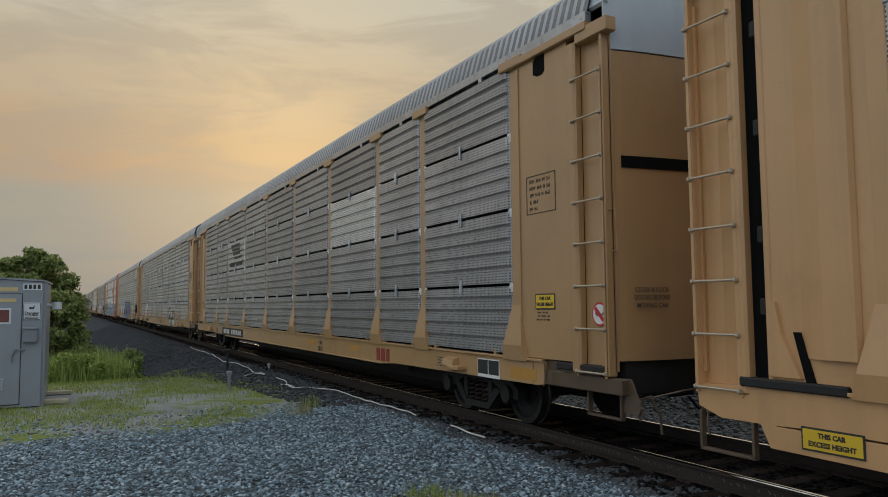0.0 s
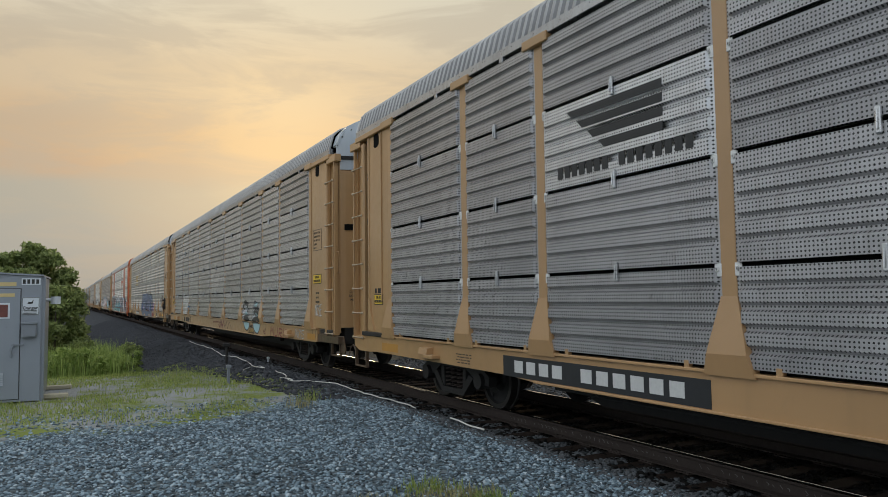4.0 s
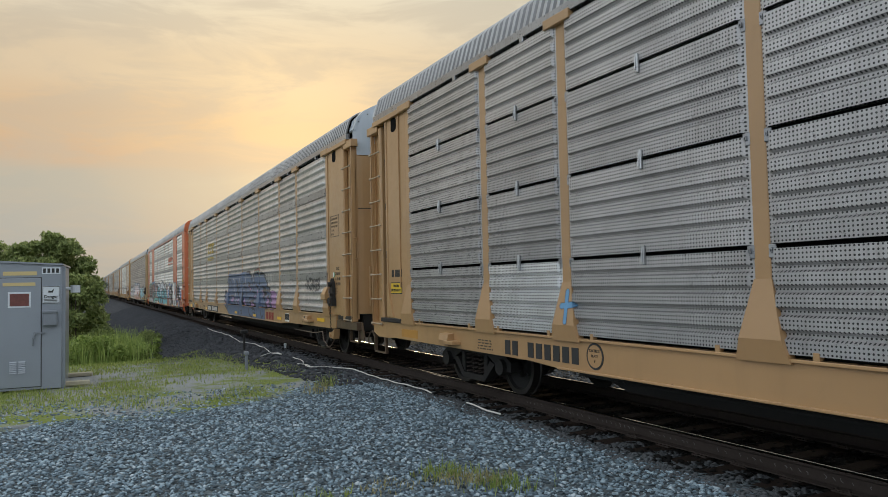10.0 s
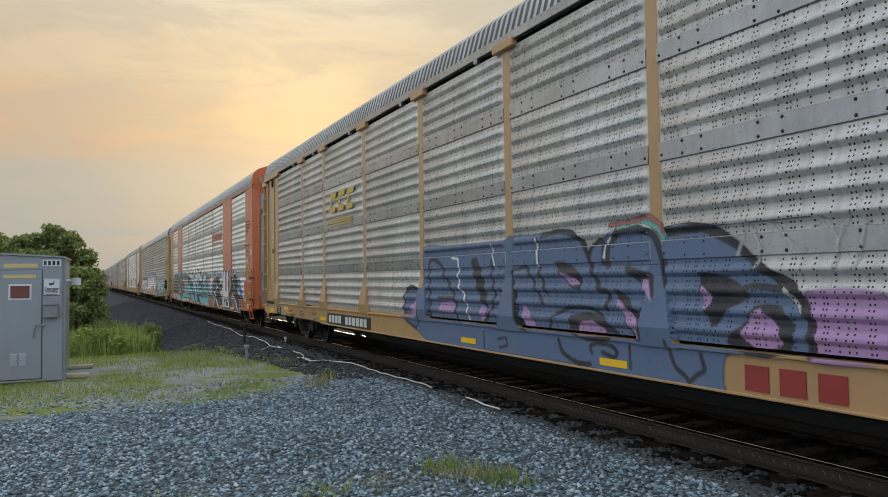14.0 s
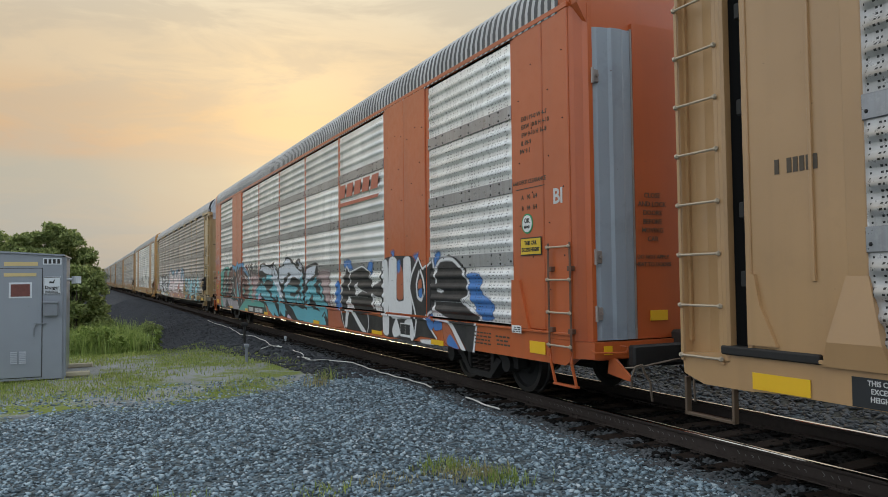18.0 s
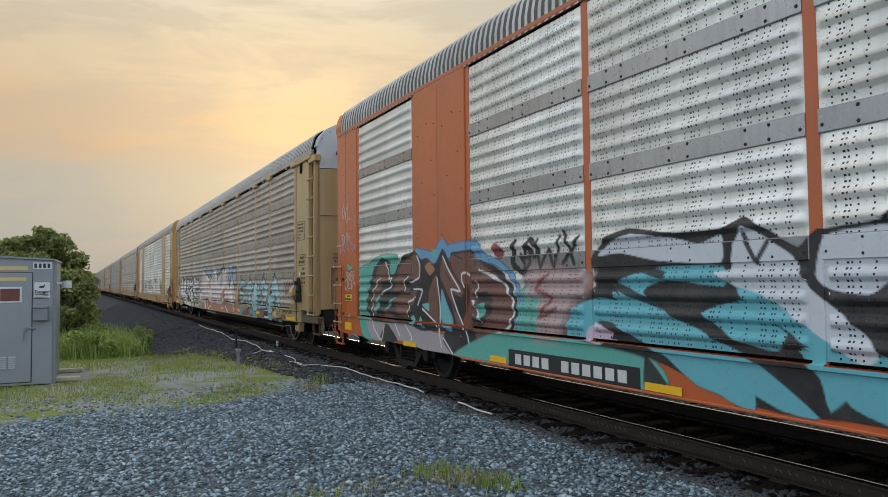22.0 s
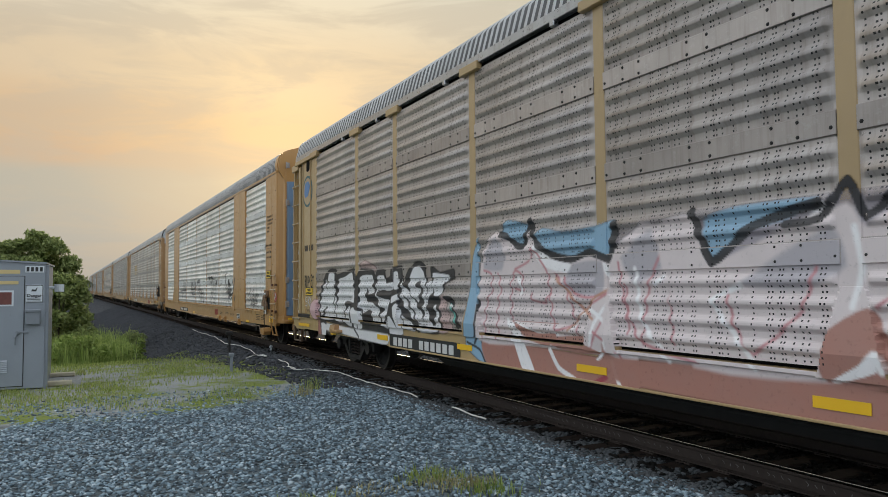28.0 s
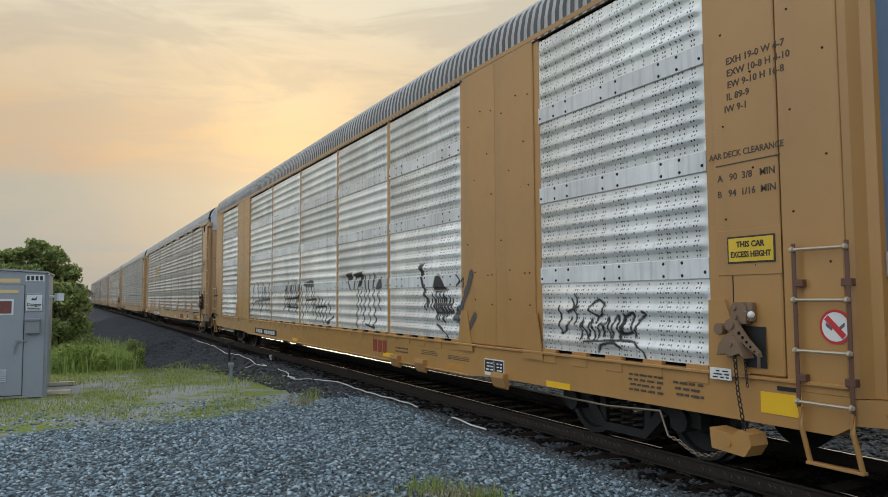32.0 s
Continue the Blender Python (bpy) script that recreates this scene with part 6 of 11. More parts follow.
            foot = SIDE + np.interp(self.Z, [0.95, 1.14, 1.64], [-0.059, -0.087, -0.014])
            X = np.where((self.Z < 1.64) & (near < half), foot, X)
        holes = np.where(np.abs(self.Y) > 11.6, 0.0, holes)
        X = np.where(self.Z < 1.0, SIDE - 0.021, X)
        X = np.where((self.Z > 0.962) & (self.Z < 1.0), SIDE - 0.056, X)
        if self.style != "slim":
            X = np.where((self.Z > 0.95) & (self.Z < 1.02) & (near < half), foot, X)
        return X - 0.005, holes

    def onto(self, car, name, label):
        X, holes = self.surface()
        lowest = 0.60 if self.style != "slim" else 0.56
        n, m = self.Y.shape
        used = self.a > 0.02
        cell = (used[:-1, :-1] | used[1:, :-1] | used[:-1, 1:] | used[1:, 1:]) & (self.Z[:-1, :-1] > lowest)
        if self.style != "grid":
            near = np.min(np.abs(self.Y[..., None] - np.array(BAYS)), axis=-1)[:-1, :-1]
            zc = self.Z[:-1, :-1]
            cell &= ~((zc > 0.995) & (zc < 1.0295) & (near > (0.26 if self.style != "slim" else 0.06)) & (np.abs(self.Y[:-1, :-1]) < 11.6))
        index = np.arange(n * m).reshape(n, m)
        quads = np.stack([index[:-1, :-1][cell], index[:-1, 1:][cell], index[1:, 1:][cell], index[1:, :-1][cell]], 1)
        keep = np.unique(quads)
        back = np.zeros(n * m, dtype=np.int32)
        back[keep] = np.arange(len(keep))
        V = np.stack([X.ravel(), self.Y.ravel(), self.Z.ravel()], 1)[keep]
        me = arrays(name, V, back[quads], PAINT_GRID if self.style == "grid" else PAINT_COLUMNS)
        colour = me.attributes.new("paint", "FLOAT_COLOR", "POINT")
        colour.data.foreach_set("color", np.concatenate([self.rgb.reshape(-1, 3)[keep], self.a.ravel()[keep, None]], 1).astype(np.float32).ravel())
        sheet_at = me.attributes.new("sheet", "FLOAT", "POINT")
        sheet_at.data.foreach_set("value", holes.ravel()[keep].astype(np.float32))
        me.polygons.foreach_set("use_smooth", [False] * len(me.polygons))
        ob = part(name, me, None, car, label)
        ob["kind"] = "stuff"
        return ob


def spray(name, pattern):
    def build(n, b):
        at = n.add("ShaderNodeAttribute")
        at.attribute_name = "paint"
        sh = n.add("ShaderNodeAttribute")
        sh.attribute_name = "sheet"
        c = n.coord("Object")
        x, y, z = n.split(c)
        dust = n.noise(c, 3.0, 5, 0.65)
        if pattern == "grid":
            mask = dots(n, y, z, 0.036, 0.036, 0.0088)
        else:
            mask = punched(n, y, z)
        base = n.mix(n.math("MULTIPLY", n.ramp(dust, [(0.4, 0.0), (0.75, 1.0)]), 0.12), at.outputs["Color"], (0.30, 0.28, 0.26, 1))
        base = n.mix(n.math("MULTIPLY", mask, sh.outputs["Fac"]), base, (0.010, 0.010, 0.010, 1))
        n.put(b.inputs["Base Color"], base)
        wear = n.noise(c, 22.0, 4, 0.6)
        n.put(b.inputs["Alpha"], n.math("MULTIPLY", at.outputs["Alpha"], n.ramp(wear, [(0.25, 0.80), (0.42, 1.0)])))
    return material(name, 0.5, 0.0, build, 0.4)


PAINT_GRID, PAINT_COLUMNS = spray("spray_paint_on_grid", "grid"), spray("spray_paint_on_columns", "columns")

# strokes of hand-drawn capitals, each letter in a box one high and 0.7 wide
LETTERS = {
    "N": ["0,0 0.02,1 0.6,0.02 0.62,1"], "O": ["0.3,1 0,0.6 0.1,0.1 0.45,0 0.65,0.5 0.5,0.95 0.3,1"], "S": ["0.6,0.95 0.1,0.9 0.05,0.6 0.55,0.45 0.5,0.05 0,0.05"],
    "E": ["0.6,1 0.05,0.95 0,0.05 0.65,0", "0.02,0.5 0.55,0.55"], "R": ["0,0 0.05,1 0.6,0.9 0.5,0.55 0.05,0.5 0.65,0"], "I": ["0.1,1 0.12,0"], "P": ["0.02,0 0.05,1 0.6,0.9 0.55,0.5 0.05,0.45"],
    "T": ["0,0.95 0.7,1", "0.35,1 0.3,0"], "K": ["0.05,1 0.02,0", "0.6,1 0.05,0.45 0.65,0"], "D": ["0.05,0 0.02,1 0.5,0.85 0.6,0.4 0.05,0"], "M": ["0,0 0.1,1 0.33,0.4 0.55,1 0.68,0"],
    "F": ["0.02,0 0.05,1 0.6,1", "0.05,0.55 0.5,0.55"], "L": ["0.05,1 0.02,0.05 0.6,0"], "A": ["0,0 0.3,1 0.62,0", "0.12,0.35 0.52,0.4"], "B": ["0.02,0 0.05,1 0.5,0.85 0.1,0.52 0.6,0.3 0.02,0"], "U": ["0.02,1 0.1,0.05 0.5,0.05 0.6,1"],
}


def tag(canvas, colour, text, y0, y1, z0, z1, wide):
    """A hand-drawn word from y0 to y1, its letters leaning and jumping a little."""
    r = random.Random(len(text) * 7 + int(z0 * 100))
    step = (y1 - y0) / len(text)
    for k, ch in enumerate(text):
        lean, lift = r.uniform(-0.12, 0.12), r.uniform(-0.1, 0.1) * (z1 - z0)
        for stroke in LETTERS.get(ch, []):
            pts = [tuple(float(v) for v in p.split(",")) for p in stroke.split()]
            canvas.line(colour, [(y0 + step * (k + 0.1 + 1.15 * (u + lean * v)), z0 + lift + v * (z1 - z0)) for u, v in pts], wide)


tags_c = Canvas("grid", -13, 9.3, 2.4)
tags_c.fill(ICE, [(-4.58, 0.96), (-5.41, 0.97), (-5.36, 0.81), (-5.11, 0.71), (-4.8, 0.76)])
tags_c.line(COAL, [(-4.58, 0.96), (-5.41, 0.97), (-5.36, 0.81), (-5.11, 0.71), (-4.8, 0.76), (-4.58, 0.96)], 0.035)
tags_c.fill(ICE, [(-5.91, 0.96), (-6.79, 0.97), (-6.75, 0.81), (-6.54, 0.67), (-6.26, 0.68), (-6.01, 0.79)])
tags_c.line(COAL, [(-5.91, 0.96), (-6.79, 0.97), (-6.75, 0.81), (-6.54, 0.67), (-6.26, 0.68), (-6.01, 0.79), (-5.91, 0.96)], 0.035)
tags_c.fill(FROST, [(-4.56, 1.31), (-4.72, 1.56), (-5.08, 1.63), (-5.31, 1.46), (-5.36, 1.24), (-5.48, 1.07), (-4.7, 1.04), (-4.52, 1.16)])
tags_c.line(COAL, [(-4.56, 1.31), (-4.72, 1.56), (-5.08, 1.63), (-5.31, 1.46), (-5.36, 1.24), (-5.48, 1.07), (-4.7, 1.04), (-4.52, 1.16), (-4.56, 1.31)], 0.035)
tags_c.fill(COAL, [(-4.56, 1.31), (-4.69, 1.58), (-5.08, 1.65), (-5.34, 1.47), (-5.36, 1.28), (-5.23, 1.28), (-5.18, 1.46), (-4.87, 1.48), (-4.71, 1.31)])
tags_c.fill(COAL, [(-4.71, 1.16), (-5.13, 1.23), (-5.48, 1.04), (-5.12, 1.02), (-4.77, 1.02)])
tags_c.fill(ICE, [(-4.78, 1.19), (-5.07, 1.3), (-5.26, 1.24), (-5.06, 1.18)])
tags_c.fill(FROST, [(-5.89, 1.22), (-6.04, 1.49), (-6.25, 1.61), (-6.45, 1.58), (-6.58, 1.44), (-6.69, 1.29), (-6.75, 1.15), (-6.91, 1.04), (-6.28, 1.02), (-5.88, 1.05)])
tags_c.line(COAL, [(-5.89, 1.22), (-6.04, 1.49), (-6.25, 1.61), (-6.45, 1.58), (-6.58, 1.44), (-6.69, 1.29), (-6.75, 1.15), (-6.91, 1.04), (-6.28, 1.02), (-5.88, 1.05), (-5.89, 1.22)], 0.045)
tags_c.fill(COAL, [(-6.09, 1.45), (-6.72, 1.45), (-6.7, 1.22), (-6.57, 1.15), (-6.43, 1.28), (-6.23, 1.15), (-6.09, 1.27)])
tags_c.fill(COAL, [(-5.97, 1.08), (-6.38, 1.18), (-6.66, 1.14), (-6.97, 1.05), (-6.56, 0.98), (-6.02, 1.03)])
tags_c.fill(ICE, [(-6.12, 1.47), (-6.3, 1.58), (-6.47, 1.52), (-6.51, 1.45)])
tags_c.fill(ICE, [(-6.29, 1.24), (-6.43, 1.28), (-6.52, 1.19), (-6.31, 1.16)])
tags_c.line(PAPER, [(-6.27, 1.34), (-6.34, 1.4)], 0.02)
tags_c.line(PAPER, [(-6.51, 1.34), (-6.58, 1.4)], 0.02)
tags_c.line(DIM, [(-0.54, 0.68), (-0.76, 0.88), (-1.13, 0.72), (-1.36, 0.91), (-1.56, 0.69), (-1.84, 0.9), (-2.02, 0.66), (-2.34, 0.9), (-2.68, 0.68)], 0.025)
tags_c.fill(OCHRE, [(-5.49, 0.74), (-5.9, 0.76), (-5.87, 0.67), (-5.43, 0.64)])
tags_c.line(COAL, [(-5.5, 0.8), (-5.56, 0.87), (-5.65, 0.81), (-5.74, 0.88), (-5.82, 0.8)], 0.03)
tags_c.line(COAL, [(-5.3, 0.65), (-5.55, 0.65), (-6.05, 0.65)], 0.03)
tags_c.line(INKRED, [(0.7, 0.83), (-0.13, 0.85), (-0.53, 0.85), (-0.71, 0.75), (-0.58, 0.67), (-0.36, 0.76)], 0.035)
tags_c.line(INKRED, [(-0.7, 0.93), (-0.89, 0.66), (-0.97, 0.91), (-1.17, 0.66), (-1.31, 0.93), (-1.46, 0.72)], 0.04)
tags_c.line(INKRED, [(-0.84, 0.77), (-1.26, 0.78)], 0.03)
tags_c.line(SKYB, [(6.95, 1.53), (6.96, 1.18)], 0.07)
tags_c.line(SKYB, [(7.05, 1.36), (6.83, 1.38)], 0.07)
tag(tags_c, CRIMSON, "MURK", -7.98, -9.75, 0.67, 0.90, 0.032)
tag(tags_c, COAL, "EMS", -5.48, -5.88, 0.79, 0.88, 0.02)
tag(tags_c, COAL, "STNKRIO", -5.42, -6.05, 0.65, 0.72, 0.018)
tags_c.line(INKRED, [(-7.2, 0.78), (-7.3, 0.70), (-7.45, 0.69), (-7.4, 0.76), (-7.25, 0.76)], 0.022)
tag(tags_c, COAL, "LD", -7.36, -7.52, 0.79, 0.84, 0.014)
tag(tags_c, PAPER, "NOSE", -12.08, -12.56, 1.27, 1.52, 0.022)
tag(tags_c, FROST, "NOS", -10.45, -11.3, 0.72, 0.93, 0.024)
tags_c.onto(car_c, "graffiti", "round faces and tags in spray paint")

tags_d = Canvas("tan", -11.9, 7.6, 2.95)
tags_d.line(DIM, [(-9.87, 1.89), (-9.9, 1.57), (-9.88, 1.74), (-10.05, 1.76), (-10.06, 1.57)], 0.055)
tags_d.line(DIM, [(-10.19, 1.83), (-10.13, 1.6), (-10.29, 1.57), (-10.38, 1.8), (-10.22, 1.85)], 0.055)
tags_d.line(DIM, [(-10.43, 1.55), (-10.48, 1.8), (-10.59, 1.57), (-10.63, 1.81)], 0.055)
tags_d.line(DIM, [(-10.66, 1.77), (-10.85, 1.78), (-10.69, 1.55), (-10.89, 1.57)], 0.055)
tags_d.line(DIM, [(-10.96, 1.82), (-10.93, 1.55)], 0.055)
tags_d.line(DIM, [(-10.94, 1.68), (-11.05, 1.7)], 0.055)
tags_d.line(PAPER, [(-7.16, 1.94), (-7.33, 1.97), (-7.15, 1.86)], 0.018)
tags_d.line(PAPER, [(-7.58, 1.57), (-7.65, 1.68), (-7.71, 1.56)], 0.018)
tags_d.line(PAPER, [(-7.73, 1.58), (-7.79, 1.68), (-7.85, 1.56)], 0.018)
tags_d.line(PAPER, [(-7.87, 1.6), (-7.93, 1.68), (-7.98, 1.56)], 0.018)
tags_d.line(PAPER, [(-8, 1.57), (-8.06, 1.67), (-8.12, 1.56)], 0.018)
tags_d.line(PAPER, [(-8.14, 1.58), (-8.19, 1.67), (-8.24, 1.56)], 0.018)
tags_d.line(PAPER, [(-8.26, 1.6), (-8.32, 1.67), (-8.37, 1.56)], 0.018)
tags_d.line(PAPER, [(-8.39, 1.57), (-8.44, 1.67), (-8.49, 1.56)], 0.018)
tags_d.line(PAPER, [(-8.51, 1.58), (-8.56, 1.67), (-8.61, 1.56)], 0.018)
tags_d.line(PAPER, [(-8.63, 1.59), (-8.68, 1.67), (-8.72, 1.56)], 0.018)
tags_d.line(PAPER, [(-7.57, 1.31), (-7.65, 1.44), (-7.72, 1.32)], 0.018)
tags_d.line(PAPER, [(-7.76, 1.34), (-7.83, 1.45), (-7.9, 1.32)], 0.018)
tags_d.line(PAPER, [(-7.94, 1.32), (-8.01, 1.45), (-8.07, 1.33)], 0.018)
tags_d.line(PAPER, [(-8.11, 1.35), (-8.18, 1.45), (-8.24, 1.33)], 0.018)
tags_d.line(PAPER, [(-8.27, 1.33), (-8.34, 1.45), (-8.4, 1.34)], 0.018)
tags_d.line(PAPER, [(-8.43, 1.36), (-8.49, 1.46), (-8.55, 1.34)], 0.018)
tags_d.line(PAPER, [(-9.41, 1.19), (-9.5, 1.3), (-9.57, 1.18)], 0.02)
tags_d.line(PAPER, [(-9.62, 1.22), (-9.7, 1.27), (-9.77, 1.2)], 0.02)
tags_d.line(PAPER, [(-9.82, 1.25), (-9.9, 1.32), (-9.96, 1.21)], 0.02)
tags_d.line(PAPER, [(-10.01, 1.22), (-10.08, 1.29), (-10.14, 1.22)], 0.02)
tags_d.line(PAPER, [(-10.19, 1.25), (-10.26, 1.33), (-10.31, 1.22)], 0.02)
tags_d.line(PAPER, [(-10.36, 1.27), (-10.42, 1.3), (-10.48, 1.23)], 0.02)
tags_d.line(PAPER, [(-10.52, 1.24), (-10.58, 1.34), (-10.63, 1.24)], 0.02)
tags_d.line(PAPER, [(-10.67, 1.27), (-10.73, 1.32), (-10.78, 1.25)], 0.02)
tags_d.line(PAPER, [(-10.81, 1.29), (-10.87, 1.35), (-10.92, 1.26)], 0.02)
tags_d.line(PAPER, [(-10.95, 1.27), (-11, 1.33), (-11.05, 1.27)], 0.02)
tags_d.line(OCHRE, [(6.83, 3.54), (4.2, 3.51)], 0.1)
tags_d.line(OCHRE, [(6.7, 3.2), (4.2, 3.22)], 0.1)
tags_d.fill(DUSTBLUE, [(2.21, 0.97), (2.12, 1.41), (1.76, 1.53), (1.35, 1.5), (1.33, 2.17), (0.42, 2.16), (-1.23, 2.15), (-1.44, 2.2), (-2.01, 2.19), (-2.22, 2.2), (-2.79, 2.17), (-3.05, 2.07), (-3.15, 1.89), (-3.29, 2.03), (-3.43, 2.08), (-3.65, 2.16), (-3.98, 2.16), (-4.24, 2.08), (-4.31, 1.94), (-4.4, 2.1), (-4.67, 2.11), (-4.95, 2.06), (-5.14, 1.94), (-5.29, 1.78), (-5.37, 1.64), (-5.64, 1.64), (-5.62, 1.03), (-5.09, 0.95), (-5.04, 0.69), (-5.07, 0.56), (-4.3, 0.56), (-3.74, 0.58), (-3.13, 0.63), (-2.36, 0.64), (-0.46, 0.62), (1.07, 0.6), (1.58, 0.76)], 0.03)
tags_d.fill(ORCHID, [(-5.36, 1.36), (-5.63, 1.4), (-5.62, 1), (-5.32, 0.99)], 0.05)
tags_d.fill(DUSTBLUE, [(-5.08, 1.93), (-5.29, 1.75), (-5.43, 1.53), (-5.48, 1.34), (-5.27, 1.25), (-5.05, 1.32)])
tags_d.line(COAL, [(2.13, 1.04), (2.15, 1.37), (1.83, 1.52), (1.53, 1.47)], 0.06)
tags_d.line(COAL, [(2.06, 0.92), (1.65, 0.82), (1.5, 1), (1.56, 1.27)], 0.05)
tags_d.fill(ORCHID, [(1.87, 1.2), (1.54, 1.27), (1.54, 1.03), (1.82, 0.99)])
tags_d.line(COAL, [(1.08, 1.02), (1.09, 1.88), (0.9, 1.96), (0.6, 1.84), (0.55, 1.7), (0.28, 1.48), (0.18, 1.27), (0.13, 1.01)], 0.07)
tags_d.fill(ORCHID, [(0.71, 1.26), (0.25, 1.31), (0.21, 1.12), (0.69, 1.14)])
tags_d.line(COAL, [(0.74, 1.34), (0.17, 1.34)], 0.05)
tags_d.line(PAPER, [(0.26, 1.96), (0.05, 1.93), (0.06, 1.56), (-0.14, 1.36), (-0.26, 1.03), (-0.3, 1.01)], 0.04)
tags_d.fill(COAL, [(-0.36, 1.89), (-0.55, 1.94), (-0.77, 1.49), (-0.81, 1.2), (-0.54, 1.44)])
tags_d.fill(ORCHID, [(-0.6, 1.24), (-0.78, 1.23), (-0.71, 1.03), (-0.62, 1.02)])
tags_d.line(COAL, [(-0.71, 1.03), (-0.89, 1.16), (-1.03, 1.4), (-0.96, 1.66), (-0.96, 1.88)], 0.06)
tags_d.line(PAPER, [(-0.97, 2.11), (-0.99, 1.95), (-1.05, 1.8)], 0.03)
tags_d.fill(COAL, [(-1.46, 1.77), (-1.59, 1.45), (-1.64, 1.19), (-1.89, 0.96), (-1.74, 0.97), (-1.61, 1.1), (-1.51, 1.45)])
tags_d.line(COAL, [(-1.46, 1.72), (-1.81, 1.79), (-1.95, 1.67), (-2.12, 1.42), (-2.25, 1.32)], 0.05)
tags_d.fill(ORCHID, [(-1.72, 1.3), (-1.86, 1.24), (-2.03, 1.03), (-1.78, 1.04)])
tags_d.line(COAL, [(-2.11, 2.12), (-2.13, 1.8), (-2.19, 1.63), (-2.29, 1.46)], 0.06)
tags_d.line(PAPER, [(-2.09, 2.12), (-2.11, 1.8)], 0.04)
tags_d.line(COAL, [(-2.21, 2.16), (-2.54, 2.19), (-2.82, 2.16), (-3.02, 2.05), (-3.15, 1.87), (-3.19, 1.74), (-3.33, 1.51), (-3.48, 1.48), (-3.45, 1.3)], 0.07)
tags_d.line(COAL, [(-3.15, 1.85), (-3.21, 1.98), (-3.35, 2.05), (-3.42, 1.97), (-3.39, 1.79)], 0.06)
tags_d.fill(COAL, [(-2.47, 1.83), (-2.66, 1.83), (-2.98, 1.7), (-3, 1.51), (-3.16, 1.46), (-2.8, 1.53), (-2.59, 1.67)])
tags_d.fill(ORCHID, [(-2.6, 1.7), (-2.77, 1.67), (-2.96, 1.57), (-2.77, 1.56)])
tags_d.line(COAL, [(-2.31, 1.01), (-2.44, 1.18), (-2.76, 1.29), (-3.21, 1.29), (-3.61, 1.02)], 0.05)
tags_d.fill(COAL, [(-2.74, 1.03), (-2.78, 1.19), (-3.1, 1.25), (-3.37, 1.18), (-3.56, 1.03), (-3.51, 0.96), (-3.09, 0.92)])
tags_d.fill(ORCHID, [(-2.91, 1.05), (-2.97, 1.13), (-3.21, 1.16), (-3.4, 1.06), (-3.36, 1), (-2.98, 0.98)])
tags_d.line(COAL, [(-2.53, 0.9), (-2.62, 0.75), (-2.91, 0.66), (-3.13, 0.67)], 0.06)
tags_d.line(COAL, [(-3.17, 0.8), (-3.14, 0.87), (-3.3, 0.92), (-3.51, 0.9), (-3.6, 0.84), (-3.55, 0.78), (-3.35, 0.82)], 0.05)
tags_d.line(PAPER, [(-3.6, 2.12), (-3.48, 2.02), (-3.42, 1.86)], 0.04)
tags_d.line(COAL, [(-3.47, 1.77), (-3.5, 1.98), (-3.65, 2.12), (-3.94, 2.14), (-4.19, 2.05), (-4.29, 1.85), (-4.34, 1.62), (-4.4, 1.49)], 0.08)
tags_d.fill(COAL, [(-3.58, 1.51), (-3.72, 1.48), (-3.99, 1.21), (-4.02, 1), (-3.89, 1), (-3.74, 1.17)])
tags_d.fill(ORCHID, [(-3.59, 1.4), (-3.72, 1.36), (-3.94, 1.16), (-3.99, 1), (-3.83, 1.09), (-3.69, 1.27)])
tags_d.fill(COAL, [(-3.74, 1.76), (-4.09, 1.69), (-4.18, 1.64), (-4.19, 1.42), (-4.05, 1.54), (-3.85, 1.64)])
tags_d.fill(ORCHID, [(-3.98, 1.6), (-4.11, 1.6), (-4.16, 1.39), (-4.09, 1.47)])
tags_d.line(MINT, [(-3.66, 2.17), (-4.03, 2.21), (-4.26, 2.11), (-4.32, 2.02)], 0.05)
tags_d.line(ROSE, [(-3.51, 2.2), (-3.94, 2.22), (-4.12, 2.25), (-4.3, 2.14), (-4.31, 2.09)], 0.06)
tags_d.fill(COAL, [(-4.35, 1.84), (-4.42, 1.57), (-4.5, 1.21), (-4.46, 1.08), (-4.37, 1.43)])
tags_d.fill(COAL, [(-4.63, 1.69), (-4.86, 1.66), (-5.09, 1.5), (-5.02, 1.38), (-4.85, 1.32), (-4.79, 1.01), (-4.73, 0.98), (-4.72, 1.43)])
tags_d.fill(ORCHID, [(-4.76, 1.54), (-4.86, 1.51), (-4.8, 1.31), (-4.76, 1.34)])
tags_d.line(COAL, [(-4.4, 2.08), (-4.67, 2.1), (-4.95, 2.06), (-5.17, 1.93), (-5.3, 1.78), (-5.36, 1.67)], 0.1)
tags_d.fill(COAL, [(-5.34, 1.67), (-5.64, 1.62), (-5.64, 1.54), (-5.4, 1.57)])
tags_d.line(COAL, [(-5.09, 1.44), (-5.22, 1.53), (-5.37, 1.54)], 0.09)
tags_d.fill(COAL, [(-5.07, 1.09), (-5.27, 1.25), (-5.38, 1.42), (-5.45, 1.44), (-5.34, 1.28), (-5.26, 1.14), (-5.32, 1.03), (-5.57, 1), (-5.32, 0.96), (-5.2, 1.08)])
tags_d.fill(ORCHID, [(-5.28, 1.14), (-5.33, 1.28), (-5.43, 1.38), (-5.56, 1.32), (-5.63, 1.23), (-5.62, 1.04), (-5.46, 1), (-5.32, 1.04)])
tags_d.line(COAL, [(-4.36, 1.01), (-4.41, 0.85), (-4.47, 0.76), (-4.58, 0.7), (-4.63, 0.65), (-4.72, 0.72), (-4.82, 0.78), (-4.78, 0.92)], 0.05)
